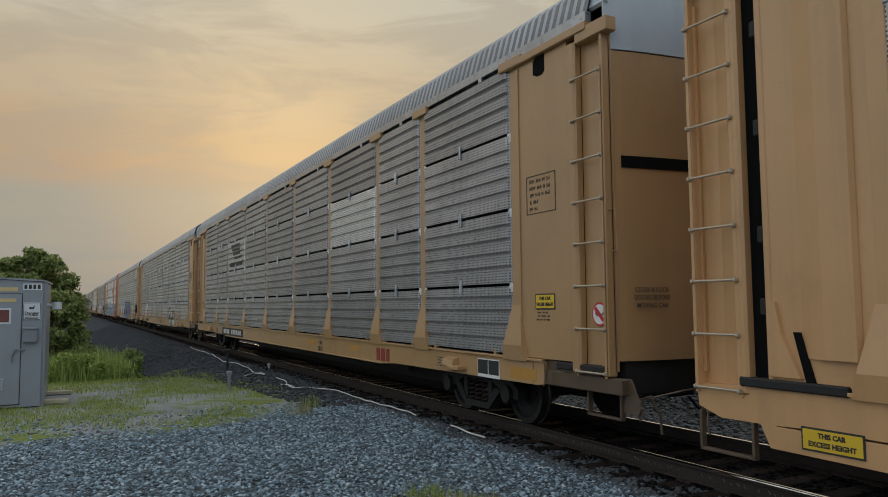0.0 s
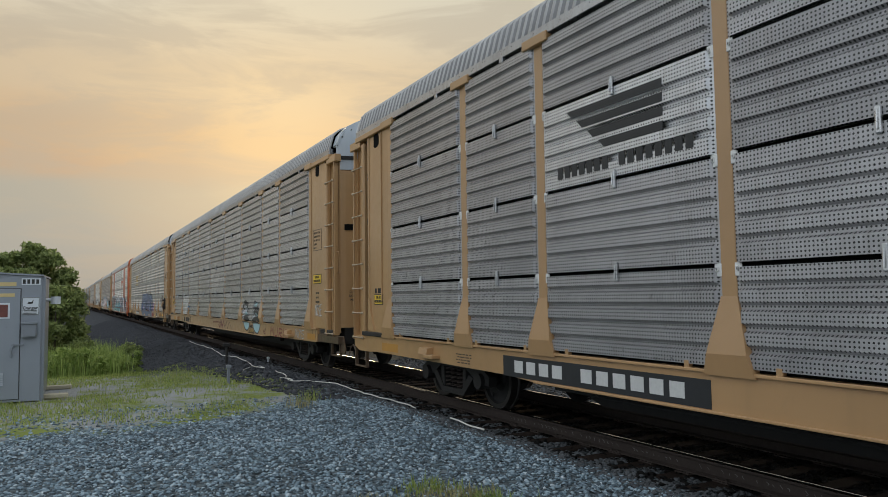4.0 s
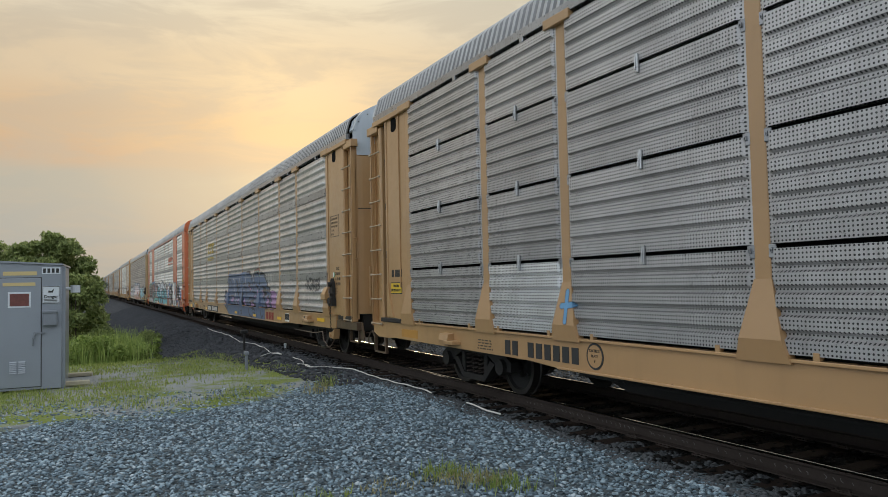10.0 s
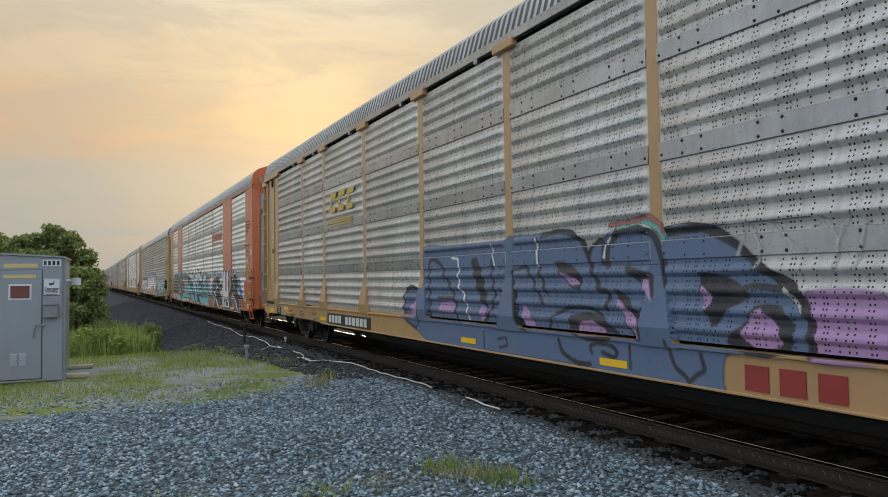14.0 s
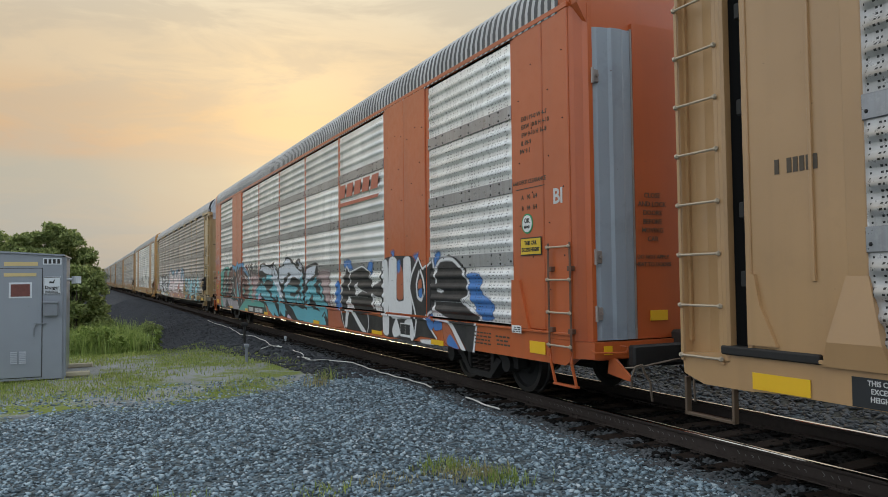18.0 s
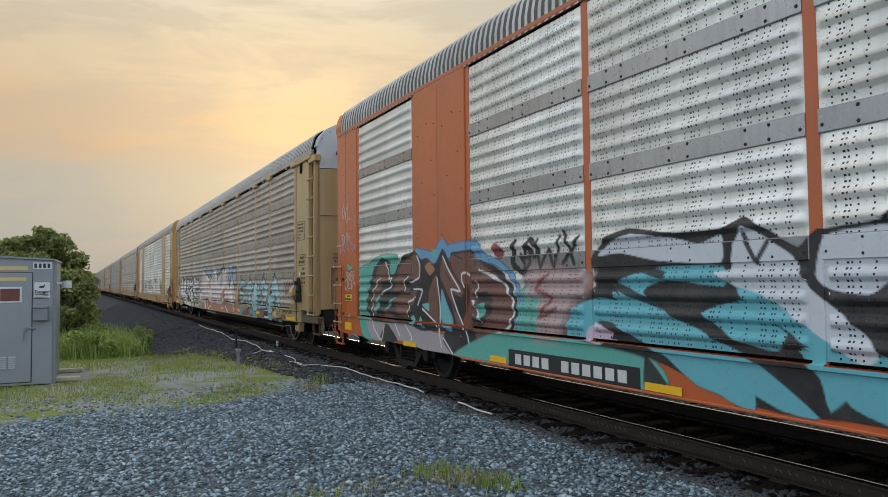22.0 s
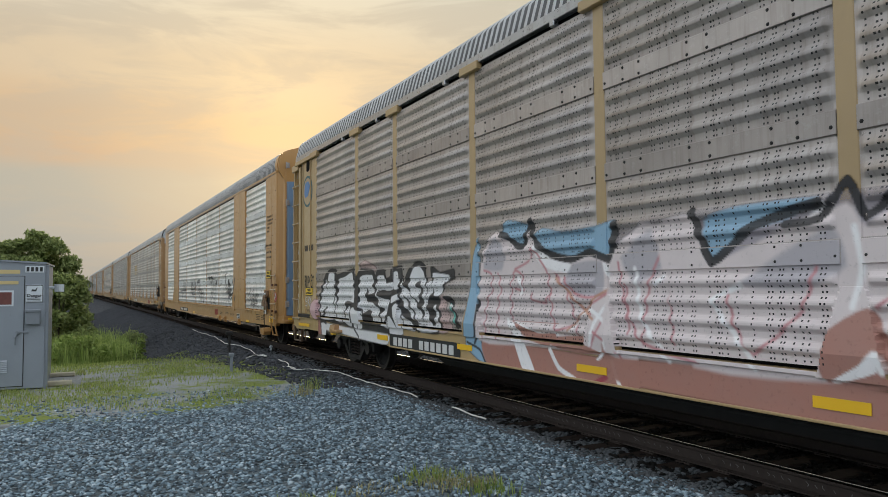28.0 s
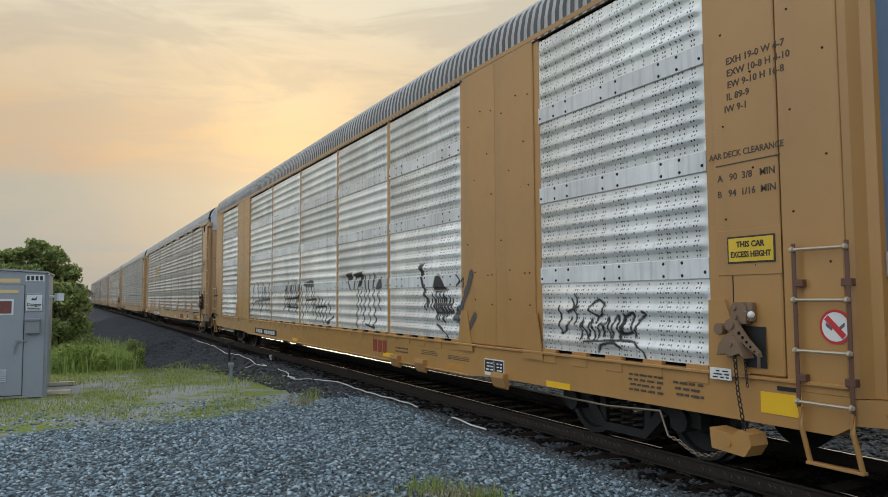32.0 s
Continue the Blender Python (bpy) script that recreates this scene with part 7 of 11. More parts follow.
tags_d.line(COAL, [(-0.7, 0.88), (-0.72, 0.67)], 0.04)
tags_d.line(COAL, [(-1.1, 0.81), (-1.31, 0.84), (-1.34, 0.74), (-1.14, 0.7)], 0.04)
tags_d.line(COAL, [(-3.8, 0.93), (-3.81, 0.69)], 0.045)
tags_d.fill(DUSTBLUE, [(-4.4, 2.1), (-4.9, 2.08), (-5.28, 1.87), (-5.61, 1.58), (-5.87, 1.31), (-5.9, 1.02), (-5.18, 0.98), (-4.39, 1.03)])
tags_d.fill(ORCHID, [(-5.9, 1.51), (-6.54, 1.5), (-6.53, 1.02), (-5.95, 0.96), (-5.91, 1.18)], 0.05)
tags_d.line(COAL, [(-4.4, 2.07), (-4.83, 2.08), (-5.22, 1.92), (-5.45, 1.72), (-5.77, 1.55), (-5.92, 1.31), (-5.93, 1.02)], 0.08)
tags_d.fill(COAL, [(-5.06, 1.05), (-5.28, 1.24), (-5.41, 1.39), (-5.66, 1.39), (-5.78, 1.21), (-5.73, 1.03), (-5.48, 0.95)])
tags_d.fill(ORCHID, [(-5.25, 1.11), (-5.34, 1.29), (-5.46, 1.36), (-5.62, 1.21), (-5.65, 1.07), (-5.45, 1)])
tags_d.fill(COAL, [(-4.78, 1.68), (-5.11, 1.63), (-5.38, 1.48), (-5.13, 1.35), (-4.93, 1.17), (-4.84, 1.32)])
tags_d.fill(ORCHID, [(-4.81, 1.55), (-4.93, 1.47), (-4.84, 1.32)])
tags_d.line(COAL, [(-5.14, 1.48), (-5.38, 1.55), (-5.66, 1.53)], 0.06)
tags_d.line(CHALKY, [(-5.13, 2.1), (-5.35, 2.09), (-5.24, 1.82)], 0.022, 0.03)
tags_d.line(CHALKY, [(-5.4, 2.06), (-5.48, 1.86), (-5.42, 1.72)], 0.022, 0.03)
tags_d.line(CHALKY, [(-5.6, 2.09), (-5.79, 1.89), (-5.91, 1.84)], 0.022, 0.03)
tags_d.line(CHALKY, [(-6.05, 2.1), (-6.18, 1.92), (-6.15, 1.66)], 0.022, 0.03)
tags_d.line(CHALKY, [(-6.28, 2.1), (-6.18, 1.88)], 0.022, 0.03)
tags_d.line(CHALKY, [(-6.41, 2.03), (-6.36, 1.83), (-6.31, 1.68)], 0.022, 0.03)
tags_d.onto(car_d, "graffiti", "dusty blue letters with pink fills in spray paint")

tags_e = Canvas("slim", -13.1, 13.1, 2.6)
tags_e.line(INKRED, [(-3.25, 1.19), (-3.58, 1.35), (-3.5, 1.11), (-3.77, 1.31), (-3.7, 1.08)], 0.03)
tags_e.fill(SKYB, [(12.01, 1.17), (11.69, 1.27), (11.6, 1.13)])
tags_e.fill(MINT, [(12.26, 2.07), (11.88, 1.97), (12.2, 1.92)])
tags_e.fill(SKYB, [(12.13, 0.64), (11.71, 0.62), (11.52, 0.55)])
tags_e.fill(MINT, [(12.17, 1.05), (11.96, 0.97), (12.12, 0.96)])
tags_e.line(PAPER, [(12.42, 1.68), (12.3, 1.74), (12.21, 1.62), (12.33, 1.52), (12.42, 1.62)], 0.022)
tags_e.line(PAPER, [(12.15, 1.71), (12.21, 1.56), (12.05, 1.56)], 0.022)
tags_e.line(PAPER, [(11.99, 1.72), (12, 1.54), (11.83, 1.7), (11.81, 1.54), (11.73, 1.67)], 0.022)
tags_e.line(LILAC, [(12.76, 2.98), (12.83, 2.83), (12.59, 2.77), (12.46, 2.92), (12.41, 2.79), (12.07, 2.78), (12.01, 2.89)], 0.022)
tags_e.line(LILAC, [(12.97, 2.46), (12.65, 2.47), (12.72, 2.25), (12.53, 2.58), (12.42, 2.32), (12.24, 2.62), (12.19, 2.34), (12.02, 2.53), (11.92, 2.32), (11.81, 2.46), (11.77, 2.19)], 0.022)
tags_e.fill(MINT, [(5.79, 1.02), (5.22, 1.04), (5.23, 0.76), (5.75, 0.81)])
tags_e.fill(INKRED, [(5.4, 1.63), (5.19, 1.71), (5.2, 1.59), (5.38, 1.06), (5.43, 1.06), (5.3, 1.39)])
tags_e.line(COAL, [(5.74, 2.18), (5.75, 1.9), (5.52, 1.76), (5.3, 1.88), (5.23, 2.08), (5.38, 2.19), (5.51, 2.06), (5.47, 1.93), (5.34, 2), (5.42, 2.11)], 0.07)
tags_e.fill(BLUE2, [(-10.33, 1.71), (-10.73, 1.7), (-10.74, 1.42), (-11.05, 1.33), (-11.07, 1.08), (-10.73, 1.05), (-10.48, 1.28), (-10.35, 1.43)], 0.04)
tags_e.fill(BLUE2, [(-9.18, 2.04), (-9.36, 2.08), (-9.37, 1.9), (-9.21, 1.84)], 0.08)
tags_e.fill(BLUE2, [(-6.19, 2.02), (-6.37, 1.95), (-6.24, 1.71), (-6.05, 1.84)], 0.08)
tags_e.fill(BLUE2, [(-4.52, 2.04), (-4.92, 2.06), (-5.15, 1.87), (-4.68, 1.88)], 0.08)
tags_e.fill(BLUE2, [(-7.34, 2.14), (-7.49, 2.16), (-7.49, 2.02)], 0.08)
tags_e.fill(BLUE2, [(-8.37, 2.04), (-8.58, 2.08), (-8.49, 1.96)], 0.08)
tags_e.fill(BLUE2, [(-3.99, 1.59), (-4.25, 1.55), (-4.36, 1.03), (-4.4, 0.68), (-3.97, 0.79)])
tags_e.fill(RUSTY2, [(-3.22, 1.02), (-4.24, 0.99), (-4.64, 0.62), (-3.21, 0.56)], 0.04)
tags_e.fill(COAL, [(-4.36, 0.99), (-4.44, 1.59), (-4.76, 1.95), (-5.02, 1.79), (-5.72, 1.93), (-6.14, 1.82), (-6.26, 1.62), (-6.41, 1.26), (-6.49, 1.01), (-5.41, 0.93)])
tags_e.fill(COAL, [(-4.32, 0.9), (-5.41, 0.93), (-6.81, 0.92), (-6.86, 0.68), (-6.08, 0.57), (-4.64, 0.59)])
tags_e.line(PAPER, [(-4.36, 1.03), (-4.44, 1.55), (-4.76, 1.92), (-4.96, 1.8), (-5.72, 1.91), (-6.12, 1.8), (-6.21, 1.65)], 0.035)
tags_e.line(PAPER, [(-4.87, 1.86), (-4.99, 1.66), (-4.86, 1.44)], 0.06)
tags_e.fill(PAPER, [(-5.25, 1.46), (-5.43, 1.59), (-5.54, 1.45), (-6, 1.37), (-5.68, 1.4), (-5.42, 1.29)])
tags_e.fill(PAPER, [(-4.82, 1.28), (-5.09, 1.16), (-5.27, 0.96), (-5.68, 0.73), (-5.97, 0.58), (-5.68, 0.59), (-5.26, 0.83), (-4.97, 0.98), (-4.84, 0.84), (-4.77, 0.63), (-4.64, 0.62), (-4.68, 0.89)])
tags_e.fill(PAPER, [(-6.29, 1.35), (-6.48, 1.53), (-6.86, 1.65), (-6.85, 1.53), (-6.62, 1.44), (-6.41, 1.26), (-6.47, 1.05), (-6.87, 1.03), (-6.88, 1.19), (-6.65, 1.21), (-6.34, 1.05)])
tags_e.line(PAPER, [(-4.36, 0.99), (-4.48, 0.75), (-4.64, 0.56)], 0.03)
tags_e.line(PAPER, [(-6.06, 0.94), (-6.11, 0.73), (-6.01, 0.57)], 0.03)
tags_e.fill(COAL, [(-6.21, 1.41), (-6.66, 1.59), (-6.89, 1.62), (-6.88, 1.3), (-6.53, 1.32)])
tags_e.fill(COAL, [(-6.8, 1.98), (-8.28, 2.04), (-8.48, 1.78), (-8.41, 0.9), (-8.31, 0.57), (-7.44, 0.58), (-6.89, 0.62)])
tags_e.fill(PAPER, [(-6.85, 1.98), (-7.16, 1.98), (-7.2, 1.36), (-7.18, 0.63), (-6.89, 0.64), (-6.87, 1.36)])
tags_e.fill(PAPER, [(-7.24, 2), (-7.61, 2), (-7.6, 1.28), (-7.91, 1.26), (-7.93, 1.38), (-7.93, 2), (-8.24, 2.01), (-8.27, 1.49), (-8.27, 0.96), (-7.91, 0.94), (-7.23, 0.97)])
tags_e.fill(PAPER, [(-7.34, 0.71), (-7.55, 0.94), (-7.74, 0.66), (-7.44, 0.58)])
tags_e.fill(PAPER, [(-7.99, 0.92), (-8.24, 0.96), (-8.36, 0.67), (-8.23, 0.57), (-7.93, 0.86)])
tags_e.fill(RUSTY2, [(-7.62, 1.75), (-7.78, 1.91), (-7.91, 1.74), (-7.9, 1.3), (-7.62, 1.3)])
tags_e.fill(BLUE2, [(-7.65, 1.96), (-7.78, 1.98), (-7.78, 1.8), (-7.66, 1.75)], 0.04)
tags_e.fill(COAL, [(-8.57, 2.02), (-8.73, 1.84), (-9.05, 1.94), (-9.13, 1.72), (-9.09, 1.12), (-8.87, 1), (-9.13, 0.77), (-9.27, 0.68), (-8.61, 0.67), (-8.32, 0.6), (-8.44, 1), (-8.18, 1.46), (-8.26, 1.74)])
tags_e.line(PAPER, [(-8.56, 1.99), (-8.28, 1.71), (-8.2, 1.46), (-8.44, 1.02), (-8.36, 0.67)], 0.05)
tags_e.line(PAPER, [(-8.57, 2), (-8.73, 1.82), (-8.84, 1.85), (-9.05, 1.92)], 0.04)
tags_e.line(PAPER, [(-8.6, 1.76), (-8.49, 1.56), (-8.53, 1.34), (-8.69, 1.29), (-8.81, 1.44), (-8.77, 1.63), (-8.66, 1.78)], 0.055)
tags_e.fill(BLUE2, [(-8.57, 1.44), (-8.71, 1.49), (-8.71, 1.34), (-8.6, 1.33)])
tags_e.fill(RUSTY2, [(-8.58, 1.61), (-8.69, 1.64), (-8.71, 1.5), (-8.55, 1.48)])
tags_e.line(PAPER, [(-8.81, 0.99), (-8.93, 1.08), (-9.09, 1.12)], 0.04)
tags_e.line(PAPER, [(-8.85, 1), (-8.99, 0.84), (-9.24, 0.68)], 0.04)
tags_e.fill(BLUE2, [(-8.86, 0.93), (-9.04, 1.08), (-9.14, 0.86), (-8.99, 0.8)])
tags_e.line(COAL, [(-8.79, 1.47), (-8.67, 0.96)], 0.03)
tags_e.fill(COAL, [(-9.06, 1.89), (-9.17, 1.68), (-9.28, 1.93), (-9.65, 2.01), (-9.98, 1.95), (-10.23, 1.79), (-10.35, 1.59), (-10.33, 1.37), (-10.19, 1.28), (-10.6, 1.16), (-10.71, 1.06), (-10.58, 0.92), (-10.49, 0.56), (-10.29, 0.56), (-10.05, 0.75), (-9.61, 0.98), (-9.15, 1.11), (-9.05, 1.17)])
tags_e.line(PAPER, [(-9.2, 1.59), (-9.23, 1.8), (-9.42, 1.94), (-9.83, 1.94), (-10.12, 1.79), (-10.33, 1.57), (-10.29, 1.37), (-10.13, 1.29), (-10.48, 1.18), (-10.69, 1.09), (-10.58, 0.95), (-10.48, 0.56)], 0.055)
tags_e.line(PAPER, [(-9.11, 1.96), (-9.17, 1.82), (-9.21, 1.61)], 0.045)
tags_e.fill(PAPER, [(-9.22, 1.45), (-9.35, 1.49), (-9.49, 1.45), (-9.37, 1.41)])
tags_e.fill(PAPER, [(-9.15, 1.28), (-9.21, 1.16), (-9.45, 1.06), (-9.65, 1.02), (-9.83, 0.93), (-10.24, 0.57), (-10.08, 0.58), (-9.79, 0.85), (-9.6, 0.96), (-9.14, 0.99), (-9.11, 1.12)])
tags_e.fill(RUSTY2, [(-9.45, 0.93), (-9.61, 0.96), (-10.05, 0.58), (-9.54, 0.63)], 0.03)
tags_e.fill(BLUE2, [(-9.6, 0.68), (-9.73, 0.78), (-10.02, 0.58), (-9.66, 0.6)])
tags_e.fill(PAPER, [(-8.6, 0.62), (-9.13, 0.65), (-9.13, 0.56), (-8.68, 0.56)], 0.03)
tags_e.fill(BLUE2, [(-9.14, 0.95), (-9.42, 0.97), (-9.44, 0.84), (-9.17, 0.81)])
tags_e.fill(PINKWASH, [(-2.41, 1.78), (-3.47, 1.81), (-3.48, 0.97), (-3.07, 1.16), (-2.68, 1.58)], 0.25)
tags_e.fill(COAL, [(4.85, 0.94), (4.56, 1.42), (4.1, 1.6), (4.15, 1.9), (3.9, 2.13), (3.54, 2.2), (2.9, 2.11), (2.32, 2.11), (2.09, 2.2), (1.88, 2.09), (1.56, 1.91), (1.4, 2.04), (0.9, 2.08), (0.69, 2.26), (0.32, 2.28), (-0.18, 2.16), (-0.53, 2.06), (-0.55, 2.17), (-0.72, 2.21), (-0.94, 2.16), (-1.14, 2), (-1.33, 1.94), (-1.36, 1.76), (-1.52, 1.95), (-1.73, 1.97), (-2.2, 1.95), (-2.15, 0.63), (-1.93, 0.56), (-1.24, 0.56), (-0.66, 0.56), (0.15, 0.57), (1.02, 0.61), (1.77, 0.58), (2.36, 0.64), (3.25, 0.89)])
tags_e.fill(COAL, [(-1.42, 1.05), (-1.34, 1.74), (-1.56, 2), (-2.46, 2.06), (-2.59, 1.75), (-2.37, 1.64), (-2.82, 1.62), (-3.08, 1.25), (-3.32, 1.12), (-3.42, 0.57), (-2.85, 0.56), (-1.41, 0.67)])
tags_e.fill(TEAL, [(-1.42, 0.86), (-2.34, 0.91), (-2.93, 0.84), (-3.24, 0.58), (-2.32, 0.56), (-1.4, 0.56)])
tags_e.fill(TEAL, [(-1.61, 1.06), (-1.67, 1.57), (-2.11, 1.62), (-2.53, 1.72), (-2.24, 1.48), (-2.66, 1.26), (-2.94, 1.15), (-3.25, 0.77), (-2.93, 0.82), (-2.34, 1.05), (-2, 1.3), (-1.87, 1.08)])
tags_e.fill(TEAL, [(-2.66, 1.51), (-2.8, 1.55), (-3.07, 1.16), (-3.29, 1.06), (-3.35, 0.73), (-3.07, 0.98)])
tags_e.fill(ICEPALE, [(-1.58, 1.91), (-2.4, 1.99), (-2.27, 1.79), (-1.94, 1.66), (-1.63, 1.67)])
tags_e.line(COAL, [(-1.72, 0.92), (-1.92, 1.16), (-1.88, 1.4)], 0.06)
tags_e.line(COAL, [(-2.93, 0.77), (-3.13, 0.87), (-3.22, 0.74)], 0.05)
tags_e.fill(TEAL, [(3.79, 1.6), (3.11, 1.79), (2.33, 1.78), (2.33, 1.6), (3.01, 1.66), (3.34, 1.55), (2.63, 1.13), (2.83, 1.07)])
tags_e.fill(TEAL, [(4.64, 1.05), (4.43, 1.39), (4.04, 1.46), (3.34, 1.38), (3.14, 1.11), (2.64, 0.93), (2.01, 0.62), (2.64, 0.69), (3.24, 1.05), (3.69, 1.2), (4.11, 1.22), (4.31, 1)])
tags_e.fill(TEAL, [(2.16, 1.48), (1.74, 1.41), (1.21, 1.11), (0.65, 0.76), (0.72, 0.6), (1.15, 0.71), (1.51, 1.14), (1.74, 1.29), (2.08, 1.26)])
tags_e.fill(TEAL, [(2.53, 1.14), (2, 0.97), (1.41, 0.59), (1.76, 0.6), (2.36, 0.84)])
tags_e.fill(TEAL, [(2.2, 1.6), (1.9, 1.53), (1.51, 1.28), (1.14, 1.07), (0.9, 1.11), (0.62, 0.84), (0.43, 0.78), (0.88, 0.82), (1.51, 1.14), (1.99, 1.41)])
tags_e.fill(TEAL, [(0.55, 1.06), (0.63, 1.33), (0.35, 1.48), (0.12, 1.5), (-0.31, 1.47), (-0.62, 1.42), (-0.55, 1.31), (-0.2, 1.28), (0.07, 1.3), (0.24, 1.22), (-0.3, 1.19), (-0.42, 1.08), (-0.29, 0.98), (0.13, 1)])
tags_e.fill(TEAL, [(0.43, 0.98), (-0.19, 0.91), (-0.49, 0.96), (-1.1, 0.89), (-1.25, 0.88), (-1.24, 0.6), (-0.66, 0.6), (-0.18, 0.84), (0.14, 0.93)])
tags_e.fill(TEAL, [(-0.49, 1.05), (-0.4, 1.23), (-0.82, 1.25), (-1.02, 1.09), (-1.1, 1.03), (-0.89, 0.99)])
tags_e.fill(TEAL, [(-0.92, 1.63), (-1.11, 1.84), (-1.19, 1.67), (-1.17, 1.27), (-1.26, 1.17), (-1.24, 1.01), (-1.1, 1.06), (-0.95, 1.32)])
tags_e.fill(TEAL, [(-1.27, 1.24), (-1.63, 1.35), (-1.87, 1.45), (-2.09, 1.63), (-2.19, 1.63), (-2.18, 1.51), (-1.87, 1.33), (-1.7, 1.2), (-1.69, 1.05), (-1.88, 0.99), (-2.16, 0.97), (-2.15, 0.66), (-1.93, 0.58), (-1.26, 0.56), (-1.25, 0.88), (-1.48, 0.9), (-1.65, 0.8), (-1.81, 0.77), (-1.85, 0.81), (-1.68, 0.86), (-1.52, 0.97), (-1.48, 1.03), (-1.63, 1.13), (-1.34, 1.08), (-1.36, 1.18), (-1.49, 1.22)])
tags_e.fill(TEAL, [(0.85, 1.43), (0.59, 1.6), (0.34, 1.64), (0.6, 1.18), (0.73, 1.22)])
tags_e.fill(ICEPALE, [(4.03, 1.93), (3.84, 2.07), (3.49, 2.14), (2.9, 2.06), (2.6, 1.99), (2.34, 2.06), (2.33, 1.81), (3.11, 1.85), (3.67, 1.95)])
tags_e.fill(ICEPALE, [(2.42, 1.73), (2.24, 1.75), (2.19, 2), (2.09, 2.12), (1.84, 1.99), (1.6, 1.84), (1.49, 1.6), (1.13, 1.33), (0.93, 1.12), (1.07, 1.02), (1.51, 1.28), (1.9, 1.53), (2.2, 1.6)])
tags_e.fill(ICEPALE, [(1.42, 1.69), (1.33, 1.99), (0.9, 2.04), (0.51, 2.02), (0.39, 2.12), (0.33, 1.93), (-0.01, 1.84), (0.22, 1.76), (0.58, 1.75), (0.85, 1.64), (0.99, 1.54), (1.31, 1.58)])
tags_e.fill(ICEPALE, [(0.83, 2.06), (0.66, 2.22), (0.32, 2.22), (-0.18, 2.08), (-0.52, 1.97), (-1.05, 1.84), (-1.13, 1.89), (-1.09, 1.74), (-0.83, 1.63), (-0.56, 1.71), (-0.21, 1.72), (0.11, 1.64), (0.41, 1.48), (0.72, 1.43), (0.59, 1.6), (0.22, 1.74), (-0.03, 1.84), (0.28, 1.89)])
tags_e.fill(ICEPALE, [(-0.78, 2.15), (-0.93, 2.09), (-1.12, 1.94), (-1.05, 1.91), (-0.78, 1.95)])
tags_e.fill(ICEPALE, [(-1.41, 1.53), (-1.46, 1.76), (-1.59, 1.88), (-2.2, 1.88), (-2.19, 1.8), (-1.91, 1.66), (-1.68, 1.66)])
tags_e.line(COAL, [(2.1, 2.05), (1.97, 1.82)], 0.045)
tags_e.line(COAL, [(1.84, 1.97), (1.96, 1.8)], 0.045)
tags_e.fill(LILAC, [(4.33, 1.03), (4.17, 1.22), (3.81, 1.11), (3.99, 0.97)])
tags_e.fill(LILAC, [(-0.68, 1.28), (-0.77, 1.21), (-0.74, 1.1), (-0.66, 1.13)])
tags_e.fill(COAL, [(0.18, 1.24), (-0.2, 1.3), (-0.3, 1.22), (0.02, 1.19)])
tags_e.fill(COAL, [(0.85, 1.54), (0.34, 1.85), (0.11, 1.8), (0.59, 1.6)])
tags_e.fill(LILAC, [(0.44, 0.59), (0.32, 0.69), (-0.07, 0.58)])
tags_e.fill(RUSTY, [(-0.56, 0.56), (-1.32, 0.56), (-1.33, 0.56), (-0.65, 0.56)])
tags_e.fill(MINT, [(11.56, 1.94), (10.9, 2.07), (10.41, 2.18), (9.56, 2.15), (9.58, 1.67), (10.78, 0.6), (11.35, 0.62), (11.57, 0.98)], 0.05)
tags_e.fill(MINT, [(5.76, 0.88), (5.6, 1.55), (5.19, 1.61), (5.22, 0.77), (5.7, 0.76)], 0.06)
tags_e.fill(MAUVE2, [(11.16, 0.93), (10.22, 0.94), (9.11, 0.96), (7.85, 0.86), (6.7, 0.9), (6.51, 0.97), (6.53, 0.65), (6.89, 0.56), (7.47, 0.57), (8.49, 0.56), (9.42, 0.64), (10.78, 0.58)])
tags_e.line(SKYB, [(8.74, 2.14), (8.34, 2.08), (8.06, 2.06), (7.8, 2.24), (7.62, 2.11), (7.5, 2.15), (6.8, 2.15), (6.48, 1.89)], 0.2, 0.05)
tags_e.fill(MINT, [(8.21, 2.1), (8.12, 2.2), (7.96, 2.14), (8.11, 2.03)])
tags_e.fill(COAL, [(11.15, 1.2), (10.96, 1.64), (10.66, 2.01), (10.26, 2.13), (9.97, 2.03), (9.9, 1.81), (9.7, 1.84), (9.5, 2.05), (9.25, 2.15), (8.82, 2.19), (8.59, 2.05), (8.34, 2.06), (8.07, 1.94), (7.78, 2.19), (7.53, 1.95), (7.51, 2.11), (7.26, 2.12), (6.85, 2.13), (6.75, 1.96), (6.48, 1.84), (6.51, 1), (6.94, 0.95), (7.17, 0.89), (7.61, 0.9), (7.85, 0.91), (8.1, 0.9), (8.63, 0.87), (9.23, 0.96), (10.77, 0.94)])
tags_e.fill(COAL, [(6.89, 1.94), (6.24, 1.88), (5.8, 1.61), (5.68, 1.31), (5.81, 1.04), (6.2, 0.84), (6.99, 0.56), (7.28, 0.63)])
tags_e.fill(COAL, [(7.72, 0.91), (7.31, 0.89), (6.98, 0.72), (6.91, 0.56), (7.5, 0.56), (7.83, 0.76)])
tags_e.fill(COAL, [(10.46, 0.59), (10.21, 0.9), (10.01, 0.89), (9.61, 0.64)])
tags_e.fill(BROWN3, [(10.89, 1.25), (10.73, 1.68), (10.5, 1.96), (10.19, 2.04), (10.01, 1.9), (10.02, 1.72), (10.35, 1.68), (10.43, 1.5), (10.52, 1.27), (10.77, 1.07)])
tags_e.fill(BROWN3, [(10.22, 1.19), (9.73, 1.04), (9.47, 0.98), (10.22, 0.96)])
